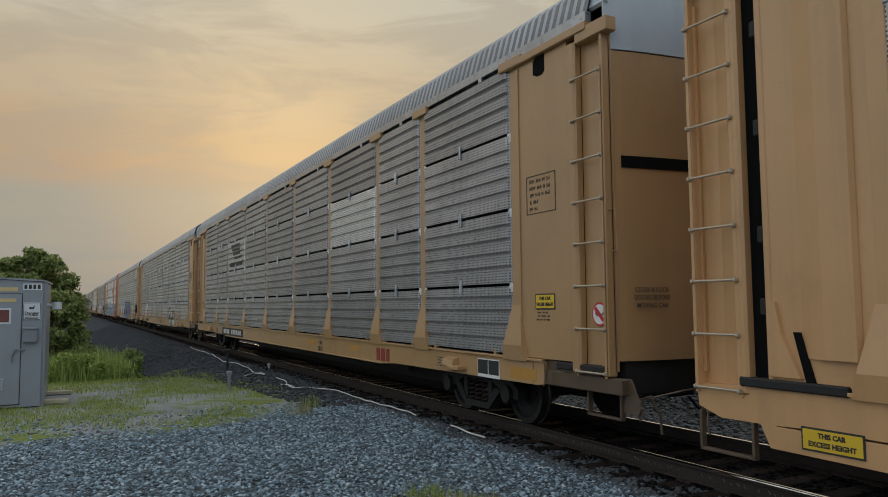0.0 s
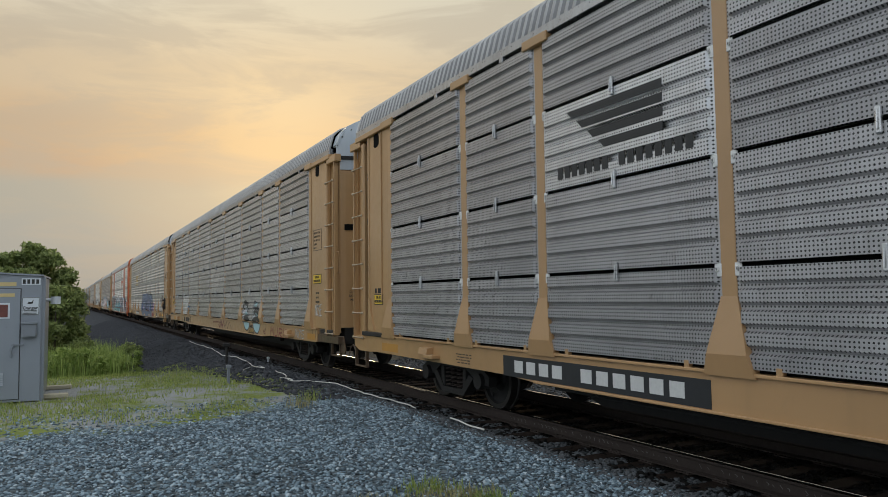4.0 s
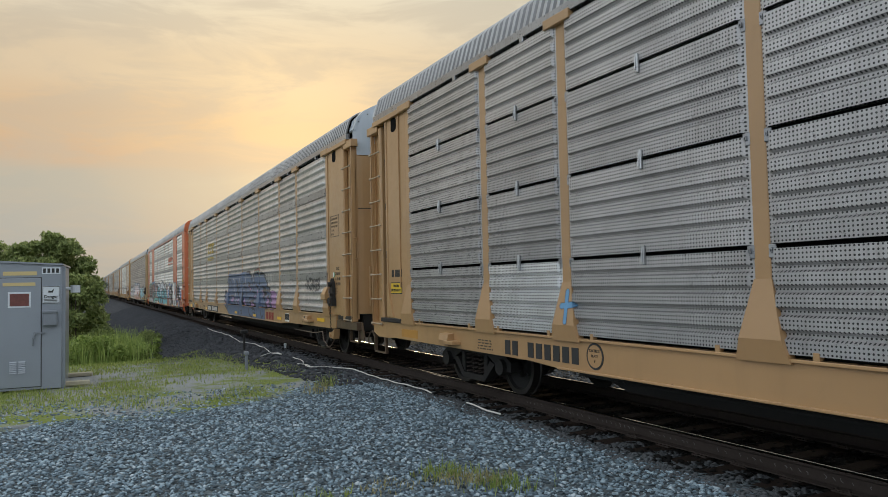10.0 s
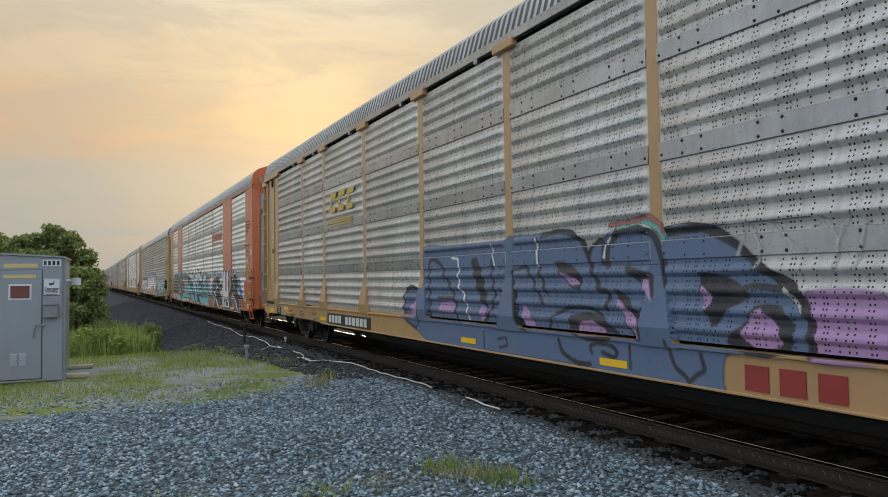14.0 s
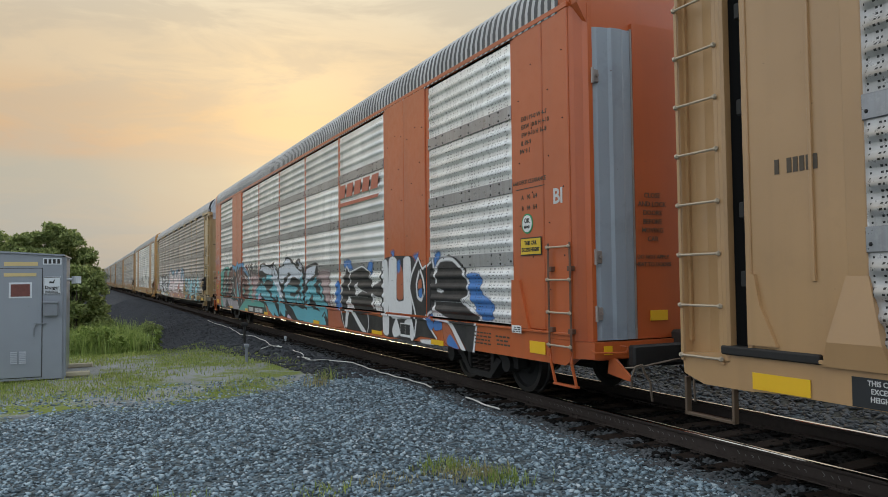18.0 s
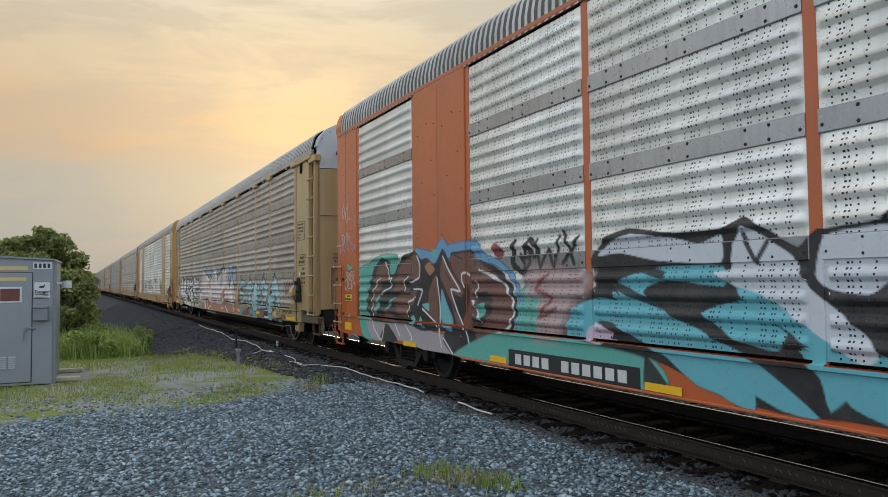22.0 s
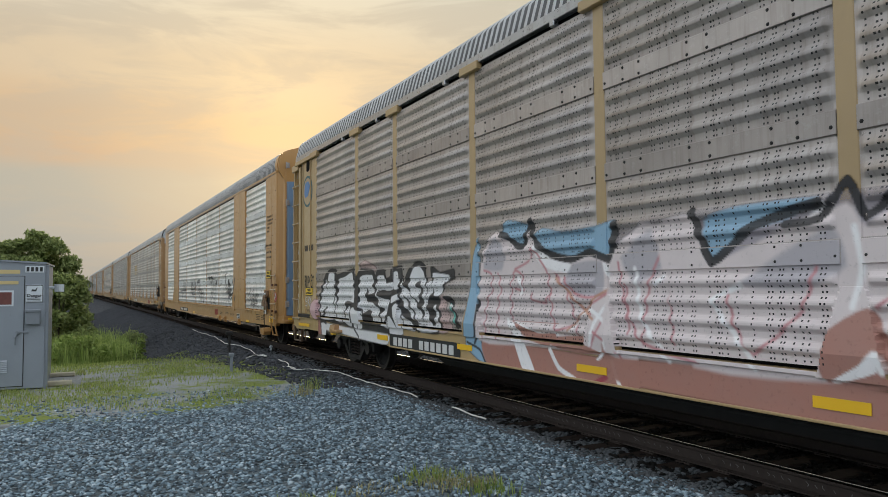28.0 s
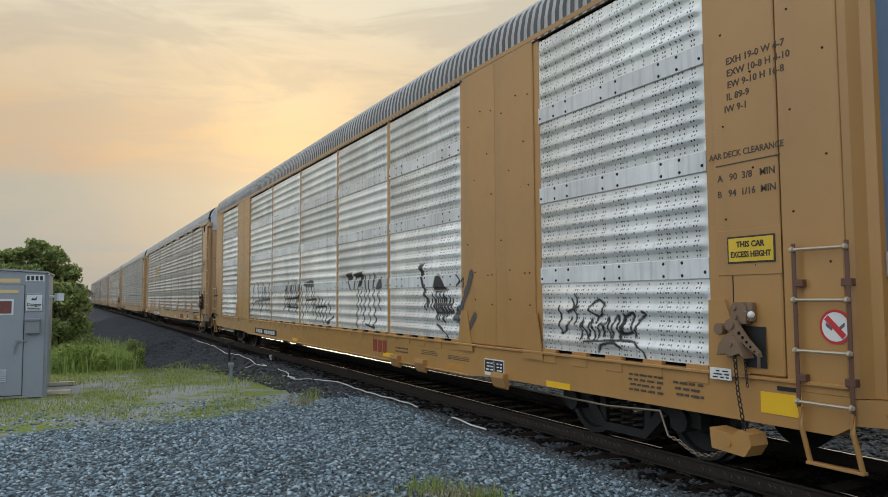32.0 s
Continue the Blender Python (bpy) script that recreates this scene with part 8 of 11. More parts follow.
tags_e.fill(BROWN3, [(9.74, 1.63), (9.57, 1.88), (9.25, 2.07), (8.82, 2.13), (8.64, 2), (8.68, 1.74), (8.97, 1.71), (9.26, 1.79), (9.33, 1.55), (9.71, 1.51)])
tags_e.fill(BROWN3, [(9.79, 1.38), (9.27, 1.51), (8.76, 1.52), (8.88, 1.32), (9.16, 1.23), (9.23, 1.07), (9.53, 1.1), (9.72, 1.21)])
tags_e.fill(BROWN3, [(8.29, 1.52), (8.12, 1.73), (7.98, 1.76), (7.94, 1.22), (7.95, 1.02), (8.14, 1.11), (8.51, 1.26), (8.32, 1.34)])
tags_e.fill(BROWN3, [(7.8, 2.04), (7.53, 1.85), (7.28, 1.66), (7.11, 1.53), (7.18, 1.44), (7.36, 1.47), (7.54, 1.53), (7.3, 1.25), (7.13, 1.05), (7.31, 1.01), (7.51, 1.34), (7.7, 1.56), (7.88, 1.76)])
tags_e.fill(BROWN3, [(7.51, 2.06), (7.06, 2.09), (6.8, 2.04), (6.8, 1.37), (6.94, 0.98), (7.13, 1.05), (6.95, 1.45), (7.01, 1.62), (7.21, 1.65), (7.49, 1.88)])
tags_e.fill(BROWN3, [(6.75, 1.98), (6.48, 1.84), (6.49, 1.49), (6.64, 1.65), (6.74, 1.65)])
tags_e.fill(BROWN3, [(6.8, 1.89), (6.32, 1.82), (5.95, 1.58), (5.79, 1.37), (5.85, 1.18), (6.15, 0.97), (6.79, 0.87)])
tags_e.fill(COAL, [(6.77, 1.47), (6.41, 1.53), (6.32, 1.31), (6.56, 1.07), (6.78, 1.03)])
tags_e.fill(MINT, [(6.75, 1.32), (6.5, 1.37), (6.55, 1.2), (6.73, 1.12)])
tags_e.fill(TANNY, [(8.44, 1.92), (8.25, 1.99), (8.07, 1.87), (8.25, 1.77)])
tags_e.fill(MINT2, [(7.82, 1.53), (7.67, 1.33), (7.47, 1.09), (7.53, 0.94), (7.72, 0.97), (7.86, 1.16)])
tags_e.line(SKYB, [(7.82, 1.53), (7.67, 1.33), (7.47, 1.09), (7.53, 0.94), (7.72, 0.97), (7.86, 1.16), (7.82, 1.53)], 0.05)
tags_e.fill(MINT2, [(10.73, 1.07), (10.59, 1.4), (10.47, 1.45), (10.52, 1.18)])
tags_e.fill(MINT2, [(10.18, 1.19), (9.85, 1.38), (9.72, 1.4), (10.07, 1.19)])
tags_e.fill(MINT2, [(9.08, 1.08), (8.88, 1.11), (8.78, 0.99), (9, 0.94)])
tags_e.fill(MINT2, [(8.7, 0.96), (8.62, 1.11), (8.48, 0.93)])
tags_e.fill(MINT2, [(8.56, 1.3), (8.29, 1.33), (8.3, 1.2)])
tags_e.line(PAPER, [(10.81, 0.95), (10.84, 1.26), (10.74, 1.54), (10.43, 1.75)], 0.032)
tags_e.line(PAPER, [(10.19, 2.04), (9.99, 1.89), (10.02, 1.74), (9.88, 1.74), (9.92, 1.59), (10.4, 1.45)], 0.032)
tags_e.line(PAPER, [(8.74, 2.1), (8.63, 1.96), (8.66, 1.74), (9.03, 1.67)], 0.032)
tags_e.line(PAPER, [(9.17, 1.77), (9.33, 1.63), (9.24, 1.53)], 0.032)
tags_e.line(PAPER, [(8.92, 1.55), (8.53, 1.54), (8.72, 1.29)], 0.032)
tags_e.line(PAPER, [(8.82, 1.42), (9.1, 1.32), (9.17, 1.08)], 0.032)
tags_e.line(PAPER, [(7.99, 1.73), (7.89, 1.32), (7.89, 0.99)], 0.032)
tags_e.line(PAPER, [(7.78, 2.06), (7.57, 1.83), (7.22, 1.53), (7.52, 1.55), (7.3, 1.22), (7.15, 1.05), (7.02, 0.86), (6.92, 0.58)], 0.032)
tags_e.line(PAPER, [(7.17, 1.78), (7.07, 1.8), (6.96, 1.76)], 0.032)
tags_e.line(PAPER, [(7.17, 1.76), (7.16, 1.67), (7.09, 1.59)], 0.032)
tags_e.line(PAPER, [(6.74, 1.67), (6.72, 1.57), (6.77, 1.45)], 0.032)
tags_e.line(PAPER, [(6.92, 1.39), (6.83, 1.37), (6.77, 1.25), (6.62, 1.1)], 0.032)
tags_e.line(PAPER, [(10.85, 0.97), (10.73, 0.79), (10.38, 0.6), (10.23, 0.88)], 0.032)
tags_e.line(PAPER, [(9.73, 0.94), (9.51, 0.73)], 0.032)
tags_e.line(PAPER, [(9.29, 0.95), (9.01, 0.74), (9.04, 0.68)], 0.032)
tags_e.line(PAPER, [(7.97, 0.91), (7.88, 0.66)], 0.032)
tags_e.line(PAPER, [(8.54, 1.23), (8.01, 1.01), (7.93, 0.89)], 0.032)
tags_e.line(PAPER, [(7.81, 0.8), (7.5, 0.58)], 0.032)
tags_e.line(PAPER, [(6.66, 1.83), (6.02, 1.65), (5.76, 1.34), (5.89, 1.08), (6.19, 0.93)], 0.045)
tags_e.line(SKYB, [(6.79, 2.05), (6.16, 1.92), (5.72, 1.68), (5.62, 1.31), (5.74, 1)], 0.09, 0.03)
tags_e.line(COAL, [(10.44, 1.25), (10.07, 1.24)], 0.025)
tags_e.line(COAL, [(9.03, 1.69), (8.84, 1.72)], 0.025)
tags_e.line(COAL, [(7.41, 2.07), (7.13, 2)], 0.025)
tags_e.line(COAL, [(7.69, 1.82), (7.54, 1.69)], 0.025)
tags_e.line(COAL, [(7.51, 1.37), (7.37, 1.22)], 0.025)
tags_e.line(COAL, [(8.87, 1.46), (8.63, 0.91)], 0.025)
tags_e.fill(MINT, [(6.33, 0.96), (4.65, 1.01), (3.17, 0.86), (3.14, 0.56), (6.04, 0.56), (7.52, 0.56)], 0.03)
tags_e.fill(COAL, [(3.33, 0.9), (3.17, 0.8), (2.95, 0.56), (3.34, 0.56)])
tags_e.fill(PINKWASH, [(5.46, 1.89), (4.11, 1.73), (4.53, 1.34), (4.82, 0.97), (5.36, 0.97)], 0.2)
tags_e.fill(MINT, [(5.61, 1.35), (5.22, 1.47), (5.29, 0.97), (5.68, 0.99)], 0.06)
tags_e.line(COAL, [(5.79, 2.16), (5.79, 1.9), (5.59, 1.77), (5.36, 1.89), (5.43, 2.07)], 0.05, 0.03)
tags_e.line(COAL, [(5.61, 2.01), (5.48, 1.89)], 0.05, 0.03)
tags_e.line(COAL, [(5.22, 2.17), (5.14, 1.83), (4.98, 2.05), (4.85, 1.83), (4.75, 2.19)], 0.05, 0.03)
tags_e.line(COAL, [(4.67, 2.24), (4.46, 1.86)], 0.05, 0.03)
tags_e.line(COAL, [(4.38, 2.16), (4.67, 1.87)], 0.05, 0.03)
tags_e.line(INKRED, [(4.99, 1.74), (5.28, 1.57), (4.92, 1.47), (5.23, 1.21), (4.81, 1.34)], 0.05, 0.03)
tags_e.fill(INKRED, [(6.29, 2.19), (6.03, 2.11), (6.06, 1.96), (6.27, 2.03)], 0.04)
tags_e.fill(TEAL, [(3.78, 1.55), (3.39, 1.4), (3, 1.31), (2.51, 1.17), (2.26, 0.99), (2.03, 0.77), (2.01, 0.56), (2.28, 0.6), (2.87, 0.88), (3.4, 1.23), (3.74, 1.43)])
tags_e.fill(TEAL, [(4.65, 0.98), (4.53, 1.34), (4.02, 1.48), (3.56, 1.4), (3.24, 1.18), (2.79, 0.94), (3.02, 0.92), (3.57, 1.11), (4.02, 1.27), (4.23, 1.01)])
tags_e.fill(TEAL, [(1.59, 1.09), (1.39, 1.15), (1.21, 1.04), (1.08, 0.89), (1.32, 0.65), (1.4, 0.89)])
tags_e.fill(TEAL, [(2.57, 1.36), (2.19, 1.46), (1.69, 1.22), (1.8, 1.07), (2.2, 1.14)])
tags_e.fill(LILAC, [(4.28, 1), (4.22, 1.15), (4.03, 1.19), (3.89, 1.03)])
tags_e.line(COAL, [(3.73, 1.6), (3.39, 1.49), (2.85, 1.36)], 0.08)
tags_e.line(COAL, [(3.64, 1.84), (3.06, 1.71)], 0.08)
tags_e.line(COAL, [(3.15, 1.55), (2.77, 1.6), (2.57, 1.45)], 0.08)
tags_e.onto(car_e, "graffiti", "large spray-painted letters in black, teal and brown")

tags_f = Canvas("tan", -12.9, 12.6, 2.75)
tags_f.fill(TERRA, [(3.11, 0.82), (-1.6, 0.86), (-4.45, 0.88), (-4.45, 0.62), (-4.17, 0.7), (-1.34, 0.69), (3.11, 0.62)], 0.04)
tags_f.fill(LILAC2, [(1.13, 2.13), (-1.35, 2.27), (-3.81, 2.28), (-4.03, 1.67), (-3.89, 0.99), (-1.6, 1.02), (1.13, 1.06)], 0.35)
tags_f.line(MIST, [(0.04, 2.19), (-0.26, 1.64), (-1.22, 2.27)], 0.03, 0.03)
tags_f.line(MIST, [(-1.73, 2.37), (-1.85, 1.67)], 0.03, 0.03)
tags_f.line(MIST, [(-2.78, 2.11), (-2.88, 1.56), (-3.31, 2.16)], 0.03, 0.03)
tags_f.line(MIST, [(-2.09, 1.52), (-2.77, 1.09), (-3.6, 0.98)], 0.03, 0.03)
tags_f.line(MIST, [(0.49, 1.68), (-0.82, 1.43), (-1.34, 1.13)], 0.03, 0.03)
tags_f.line(COAL, [(0.04, 2.1), (-0.4, 1.68)], 0.05, 0.03)
tags_f.line(COAL, [(-3.1, 2.1), (-2.88, 1.74)], 0.05, 0.03)
tags_f.fill(AQUA2, [(-4.54, 0.85), (-6.8, 0.85), (-7.17, 0.58), (-6.79, 0.57), (-4.71, 0.6)], 0.03)
tags_f.fill(DIM, [(-4.88, 0.65), (-5.45, 0.83), (-5.86, 0.59)])
tags_f.fill(DIM, [(-6.19, 0.61), (-6.47, 0.75), (-6.79, 0.6)])
tags_f.fill(INKBROWN, [(-7.29, 0.8), (-7.81, 0.91), (-8.59, 0.93), (-8.63, 0.6), (-7.97, 0.61), (-7.29, 0.64)], 0.03)
tags_f.fill(AQUA2, [(-8.59, 0.95), (-8.96, 0.95), (-9.26, 0.61), (-8.77, 0.63)])
tags_f.fill(DIM, [(-8.02, 0.64), (-8.34, 0.84), (-8.67, 0.64)])
tags_f.fill(DIM, [(-9.39, 0.64), (-9.6, 0.84), (-9.82, 0.62)])
tags_f.fill(AQUA2, [(-9.89, 0.89), (-10.16, 0.82), (-10.4, 0.59), (-10.08, 0.57), (-9.83, 0.7)])
tags_f.line(COAL, [(-4.71, 1.02), (-5.45, 1.11), (-5.46, 1.35), (-4.8, 1.41), (-4.72, 1.57), (-5.46, 1.63), (-5.46, 1.72), (-4.98, 1.8), (-4.55, 1.66), (-4.51, 1.37), (-5.14, 1.27), (-5.09, 1.16), (-4.5, 1.11), (-4.71, 1.02)], 0.075, 0.03)
tags_f.line(COAL, [(-5.66, 1.42), (-5.72, 1.63), (-6.25, 1.78), (-6.71, 1.63), (-6.61, 1.46), (-6.3, 1.43), (-6.43, 0.94), (-5.91, 0.95), (-6.02, 1.42), (-5.66, 1.42)], 0.075, 0.03)
tags_f.line(COAL, [(-6.7, 0.84), (-6.81, 1.38), (-6.92, 1.71), (-7.12, 1.83), (-7.26, 1.57), (-7.3, 1.12), (-7.27, 0.86), (-6.7, 0.84)], 0.075, 0.03)
tags_f.line(COAL, [(-7.31, 1.33), (-7.35, 1.63), (-7.54, 1.54), (-7.79, 1.42), (-7.6, 1.33), (-7.31, 1.33)], 0.075, 0.03)
tags_f.line(COAL, [(-7.78, 0.93), (-7.53, 1.02), (-7.93, 1.14), (-8.19, 1.28), (-7.88, 1.42), (-7.86, 1.7), (-8.13, 1.85), (-8.41, 1.69), (-8.72, 1.61), (-8.66, 1.32), (-8.64, 0.96), (-7.78, 0.93)], 0.075, 0.03)
tags_f.line(COAL, [(-7.32, 0.91), (-7.36, 1.1), (-7.7, 0.98), (-7.76, 0.91), (-7.32, 0.91)], 0.075, 0.03)
tags_f.line(COAL, [(-8.75, 0.82), (-8.73, 1.17), (-8.87, 0.99), (-9.01, 1.23), (-9.15, 1.37), (-9.2, 0.85), (-8.75, 0.82)], 0.075, 0.03)
tags_f.line(COAL, [(-9.24, 0.97), (-9.11, 1.44), (-9.15, 1.65), (-9.42, 1.83), (-9.54, 1.88), (-9.78, 1.73), (-10.02, 1.48), (-10.07, 1.23), (-10.08, 0.91), (-9.81, 0.94), (-9.79, 1.17), (-9.59, 1.41), (-9.4, 1.16), (-9.38, 0.95), (-9.24, 0.97)], 0.075, 0.03)
tags_f.fill(ICE2, [(-4.71, 1.02), (-5.45, 1.11), (-5.46, 1.35), (-4.8, 1.41), (-4.72, 1.57), (-5.46, 1.63), (-5.46, 1.72), (-4.98, 1.8), (-4.55, 1.66), (-4.51, 1.37), (-5.14, 1.27), (-5.09, 1.16), (-4.5, 1.11)])
tags_f.fill(ICE2, [(-5.66, 1.42), (-5.72, 1.63), (-6.25, 1.78), (-6.71, 1.63), (-6.61, 1.46), (-6.3, 1.43), (-6.43, 0.94), (-5.91, 0.95), (-6.02, 1.42)])
tags_f.fill(ICE2, [(-6.7, 0.84), (-6.81, 1.38), (-6.92, 1.71), (-7.12, 1.83), (-7.26, 1.57), (-7.3, 1.12), (-7.27, 0.86)])
tags_f.fill(ICE2, [(-7.31, 1.33), (-7.35, 1.63), (-7.54, 1.54), (-7.79, 1.42), (-7.6, 1.33)])
tags_f.fill(ICE2, [(-7.78, 0.93), (-7.53, 1.02), (-7.93, 1.14), (-8.19, 1.28), (-7.88, 1.42), (-7.86, 1.7), (-8.13, 1.85), (-8.41, 1.69), (-8.72, 1.61), (-8.66, 1.32), (-8.64, 0.96)])
tags_f.fill(ICE2, [(-7.32, 0.91), (-7.36, 1.1), (-7.7, 0.98), (-7.76, 0.91)])
tags_f.fill(ICE2, [(-8.75, 0.82), (-8.73, 1.17), (-8.87, 0.99), (-9.01, 1.23), (-9.15, 1.37), (-9.2, 0.85)])
tags_f.fill(ICE2, [(-9.24, 0.97), (-9.11, 1.44), (-9.15, 1.65), (-9.42, 1.83), (-9.54, 1.88), (-9.78, 1.73), (-10.02, 1.48), (-10.07, 1.23), (-10.08, 0.91), (-9.81, 0.94), (-9.79, 1.17), (-9.59, 1.41), (-9.4, 1.16), (-9.38, 0.95)])
tags_f.line(COAL, [(-8.07, 1.55), (-8.35, 1.51)], 0.05)
tags_f.line(COAL, [(-8.03, 1.05), (-8.29, 1.16), (-8.49, 1.07)], 0.05)
tags_f.line(COAL, [(-4.72, 1.52), (-5.22, 1.5)], 0.05)
tags_f.line(COAL, [(-6.21, 1.66), (-6.39, 1.57)], 0.05)
tags_f.line(COAL, [(-6.94, 1.33), (-6.99, 1)], 0.05)
tags_f.line(COAL, [(-8.96, 1.04), (-9.1, 1.1)], 0.05)
tags_f.line(COAL, [(-4.72, 1.86), (-4.9, 1.98), (-5.03, 1.84)], 0.05)
tags_f.line(COAL, [(-6.14, 1.81), (-6.25, 1.98), (-6.31, 1.82)], 0.05)
tags_f.line(COAL, [(-8.05, 1.88), (-8.13, 2), (-8.21, 1.9)], 0.05)
tags_f.line(COAL, [(-9.46, 1.89), (-9.54, 2), (-9.6, 1.91)], 0.05)
tags_f.line(COAL, [(-7.13, 1.85), (-7.1, 1.96)], 0.05)
tags_f.fill(STAIN, [(-9.4, 1.16), (-9.54, 1.34), (-9.68, 1.17), (-9.56, 1.07)])
tags_f.fill(STAIN, [(-8.12, 1.03), (-8.31, 1.13), (-8.47, 0.99)])
tags_f.fill(TERRA2, [(-8.76, 1.22), (-8.86, 1.58), (-9.05, 1.63), (-8.97, 1.37)], 0.03)
tags_f.line(PAPER, [(-9.81, 1.76), (-9.88, 2.1), (-10.11, 2.07), (-10.03, 1.78)], 0.03)
tags_f.line(PAPER, [(-10.16, 1.76), (-10.16, 1.97), (-10.22, 1.85), (-10.32, 1.91)], 0.025)
tags_f.line(PAPER, [(-9.96, 1.9), (-10.23, 1.87)], 0.025)
tags_f.line(PAPER, [(-9.81, 1.96), (-9.96, 1.93)], 0.025)
tags_f.line(PAPER, [(-10.09, 1.69), (-10.22, 1.62)], 0.02)
tags_f.line(FAINT, [(-10.53, 1.61), (-10.68, 1.72), (-10.81, 1.61), (-10.95, 1.72), (-11.08, 1.62), (-11.2, 1.72), (-11.32, 1.62), (-11.44, 1.73), (-11.55, 1.63)], 0.03, 0.06)
tags_f.line(FAINT, [(-10.54, 1.48), (-10.69, 1.59), (-10.82, 1.49), (-10.96, 1.6), (-11.08, 1.49), (-11.21, 1.6), (-11.32, 1.5), (-11.44, 1.61), (-11.55, 1.51)], 0.03, 0.06)
tags_f.line(FAINT, [(-10.55, 1.32), (-10.69, 1.44), (-10.83, 1.34), (-10.96, 1.45), (-11.09, 1.35), (-11.21, 1.46), (-11.33, 1.36), (-11.45, 1.47), (-11.56, 1.37)], 0.03, 0.06)
tags_f.line(COAL, [(-1.6, 1.58), (-2.4, 2.39), (-2.88, 1.75), (-3.23, 2.26), (-3.76, 1.42)], 0.025)
tag(tags_f, COAL, "RIPSET", 12.48, 11.76, 1.66, 1.93, 0.036)
tag(tags_f, PAPER, "SKN", 12.44, 11.84, 1.23, 1.44, 0.026)
tags_f.line(INKBROWN, [(12.34, 1.12), (12.30, 1.2), (12.27, 1.1), (12.2, 1.16), (12.12, 1.1), (12.08, 1.2), (12.02, 1.1), (11.92, 1.15)], 0.016)
tag(tags_f, COAL, "DEMONFLAME", -10.36, -11.45, 0.875, 0.955, 0.018)
tag(tags_f, COAL, "KOBA", -10.30, -10.75, 0.71, 0.83, 0.02)
tag(tags_f, COAL, "ASOIL", -10.85, -11.38, 0.70, 0.79, 0.018)
tags_f.fill(PINKISH, [(8.76, 2.02), (8.49, 2.18), (8, 2.09), (7.86, 1.96)], 0.06)
tags_f.fill(PINKISH, [(5.31, 1.37), (5.12, 1.54), (4.99, 1.33), (4.85, 1.01), (5.26, 0.96)], 0.05)
tags_f.fill(COAL, [(11.14, 0.97), (10.88, 1.61), (10.72, 2.04), (10.19, 2.06), (10.04, 1.94), (9.08, 2.05), (9, 1.87), (8.72, 2), (8.68, 2.05), (8, 2), (7.89, 1.88), (7.78, 1.99), (7.44, 1.98), (7.36, 1.83), (7.19, 1.86), (7.14, 2.01), (6.71, 2.03), (6.64, 1.88), (6.64, 1.72), (6.41, 1.95), (6.18, 2.07), (5.95, 2.08), (5.74, 1.98), (5.7, 1.73), (5.54, 1.77), (5.56, 1.97), (5.45, 1.98), (5.22, 1.89), (4.77, 1.93), (4.75, 1.8), (5.04, 1.69), (5.22, 1.52), (5.26, 1.4), (5.19, 1.09), (5.21, 0.96), (5.49, 0.92), (6.63, 0.95), (7.25, 0.82), (9.15, 0.85), (11.14, 0.94)], 0.03)
tags_f.fill(SILVER, [(11.05, 0.98), (10.81, 1.47), (10.61, 1.96), (10.24, 1.96), (10.25, 1.69), (10.07, 1.18), (10.06, 1)], 0.02)
tags_f.fill(SILVER, [(10.08, 0.98), (10, 1.54), (9.96, 1.83), (9.56, 1.88), (9.13, 1.96), (9.05, 1.61), (8.93, 1.36), (9.48, 1.39), (9.6, 1.2), (9.67, 0.95)])
tags_f.fill(SILVER, [(9.6, 0.96), (9.51, 1.2), (9.35, 1.29), (9.18, 1.17), (9.17, 0.88)])
tags_f.fill(SILVER, [(8.86, 1.23), (8.68, 1.19), (8.58, 0.87), (9.03, 0.87), (9.1, 1.22), (8.96, 1.27)])
tags_f.fill(SILVER, [(8.74, 1.3), (8.69, 1.86), (8.04, 1.89), (8.01, 1.7), (7.98, 1.56), (8.22, 1.53), (8.36, 1.66), (8.38, 1.4), (8.02, 1.37), (7.75, 1.27), (7.68, 1.02), (8.06, 1.03), (8.06, 1.2), (8.3, 1.23), (8.59, 1.13)])
tags_f.fill(SILVER, [(7.87, 1.58), (7.78, 1.86), (7.47, 1.87), (7.4, 1.73), (7.07, 1.75), (7.09, 1.62), (7.36, 1.6), (7.57, 1.62)])
tags_f.fill(SILVER, [(7.93, 1.62), (7.79, 1.51), (7.51, 1.45), (7.26, 1.43), (7.24, 1.26), (7.47, 1.09), (7.59, 1.01), (7.63, 1.16), (7.47, 1.27), (7.73, 1.34)])
tags_f.fill(SILVER, [(7.05, 1.92), (6.84, 1.92), (6.82, 1.65), (7.05, 1.63)])
tags_f.fill(SILVER, [(7.1, 1.49), (6.86, 1.54), (6.83, 1.45), (7.09, 1.38)])
tags_f.fill(SILVER, [(7.47, 1.03), (7.24, 1.18), (7.27, 0.93), (7.56, 0.97)])
tags_f.fill(SILVER, [(7.22, 0.84), (7.17, 1.13), (7.05, 1.14), (6.82, 0.95), (7.02, 1.3), (6.83, 1.37), (6.62, 0.86)])
tags_f.fill(SILVER, [(6.73, 1.48), (6.7, 1.81), (6.65, 1.71), (6.35, 1.55), (6.04, 1.34), (5.79, 1.11), (5.81, 1.04), (6.17, 1.11), (6.48, 1.29), (6.59, 1.36)])
tags_f.fill(SILVER, [(6.6, 0.97), (6.67, 1.18), (6.35, 1.08), (6.13, 0.95), (6.22, 0.93)])
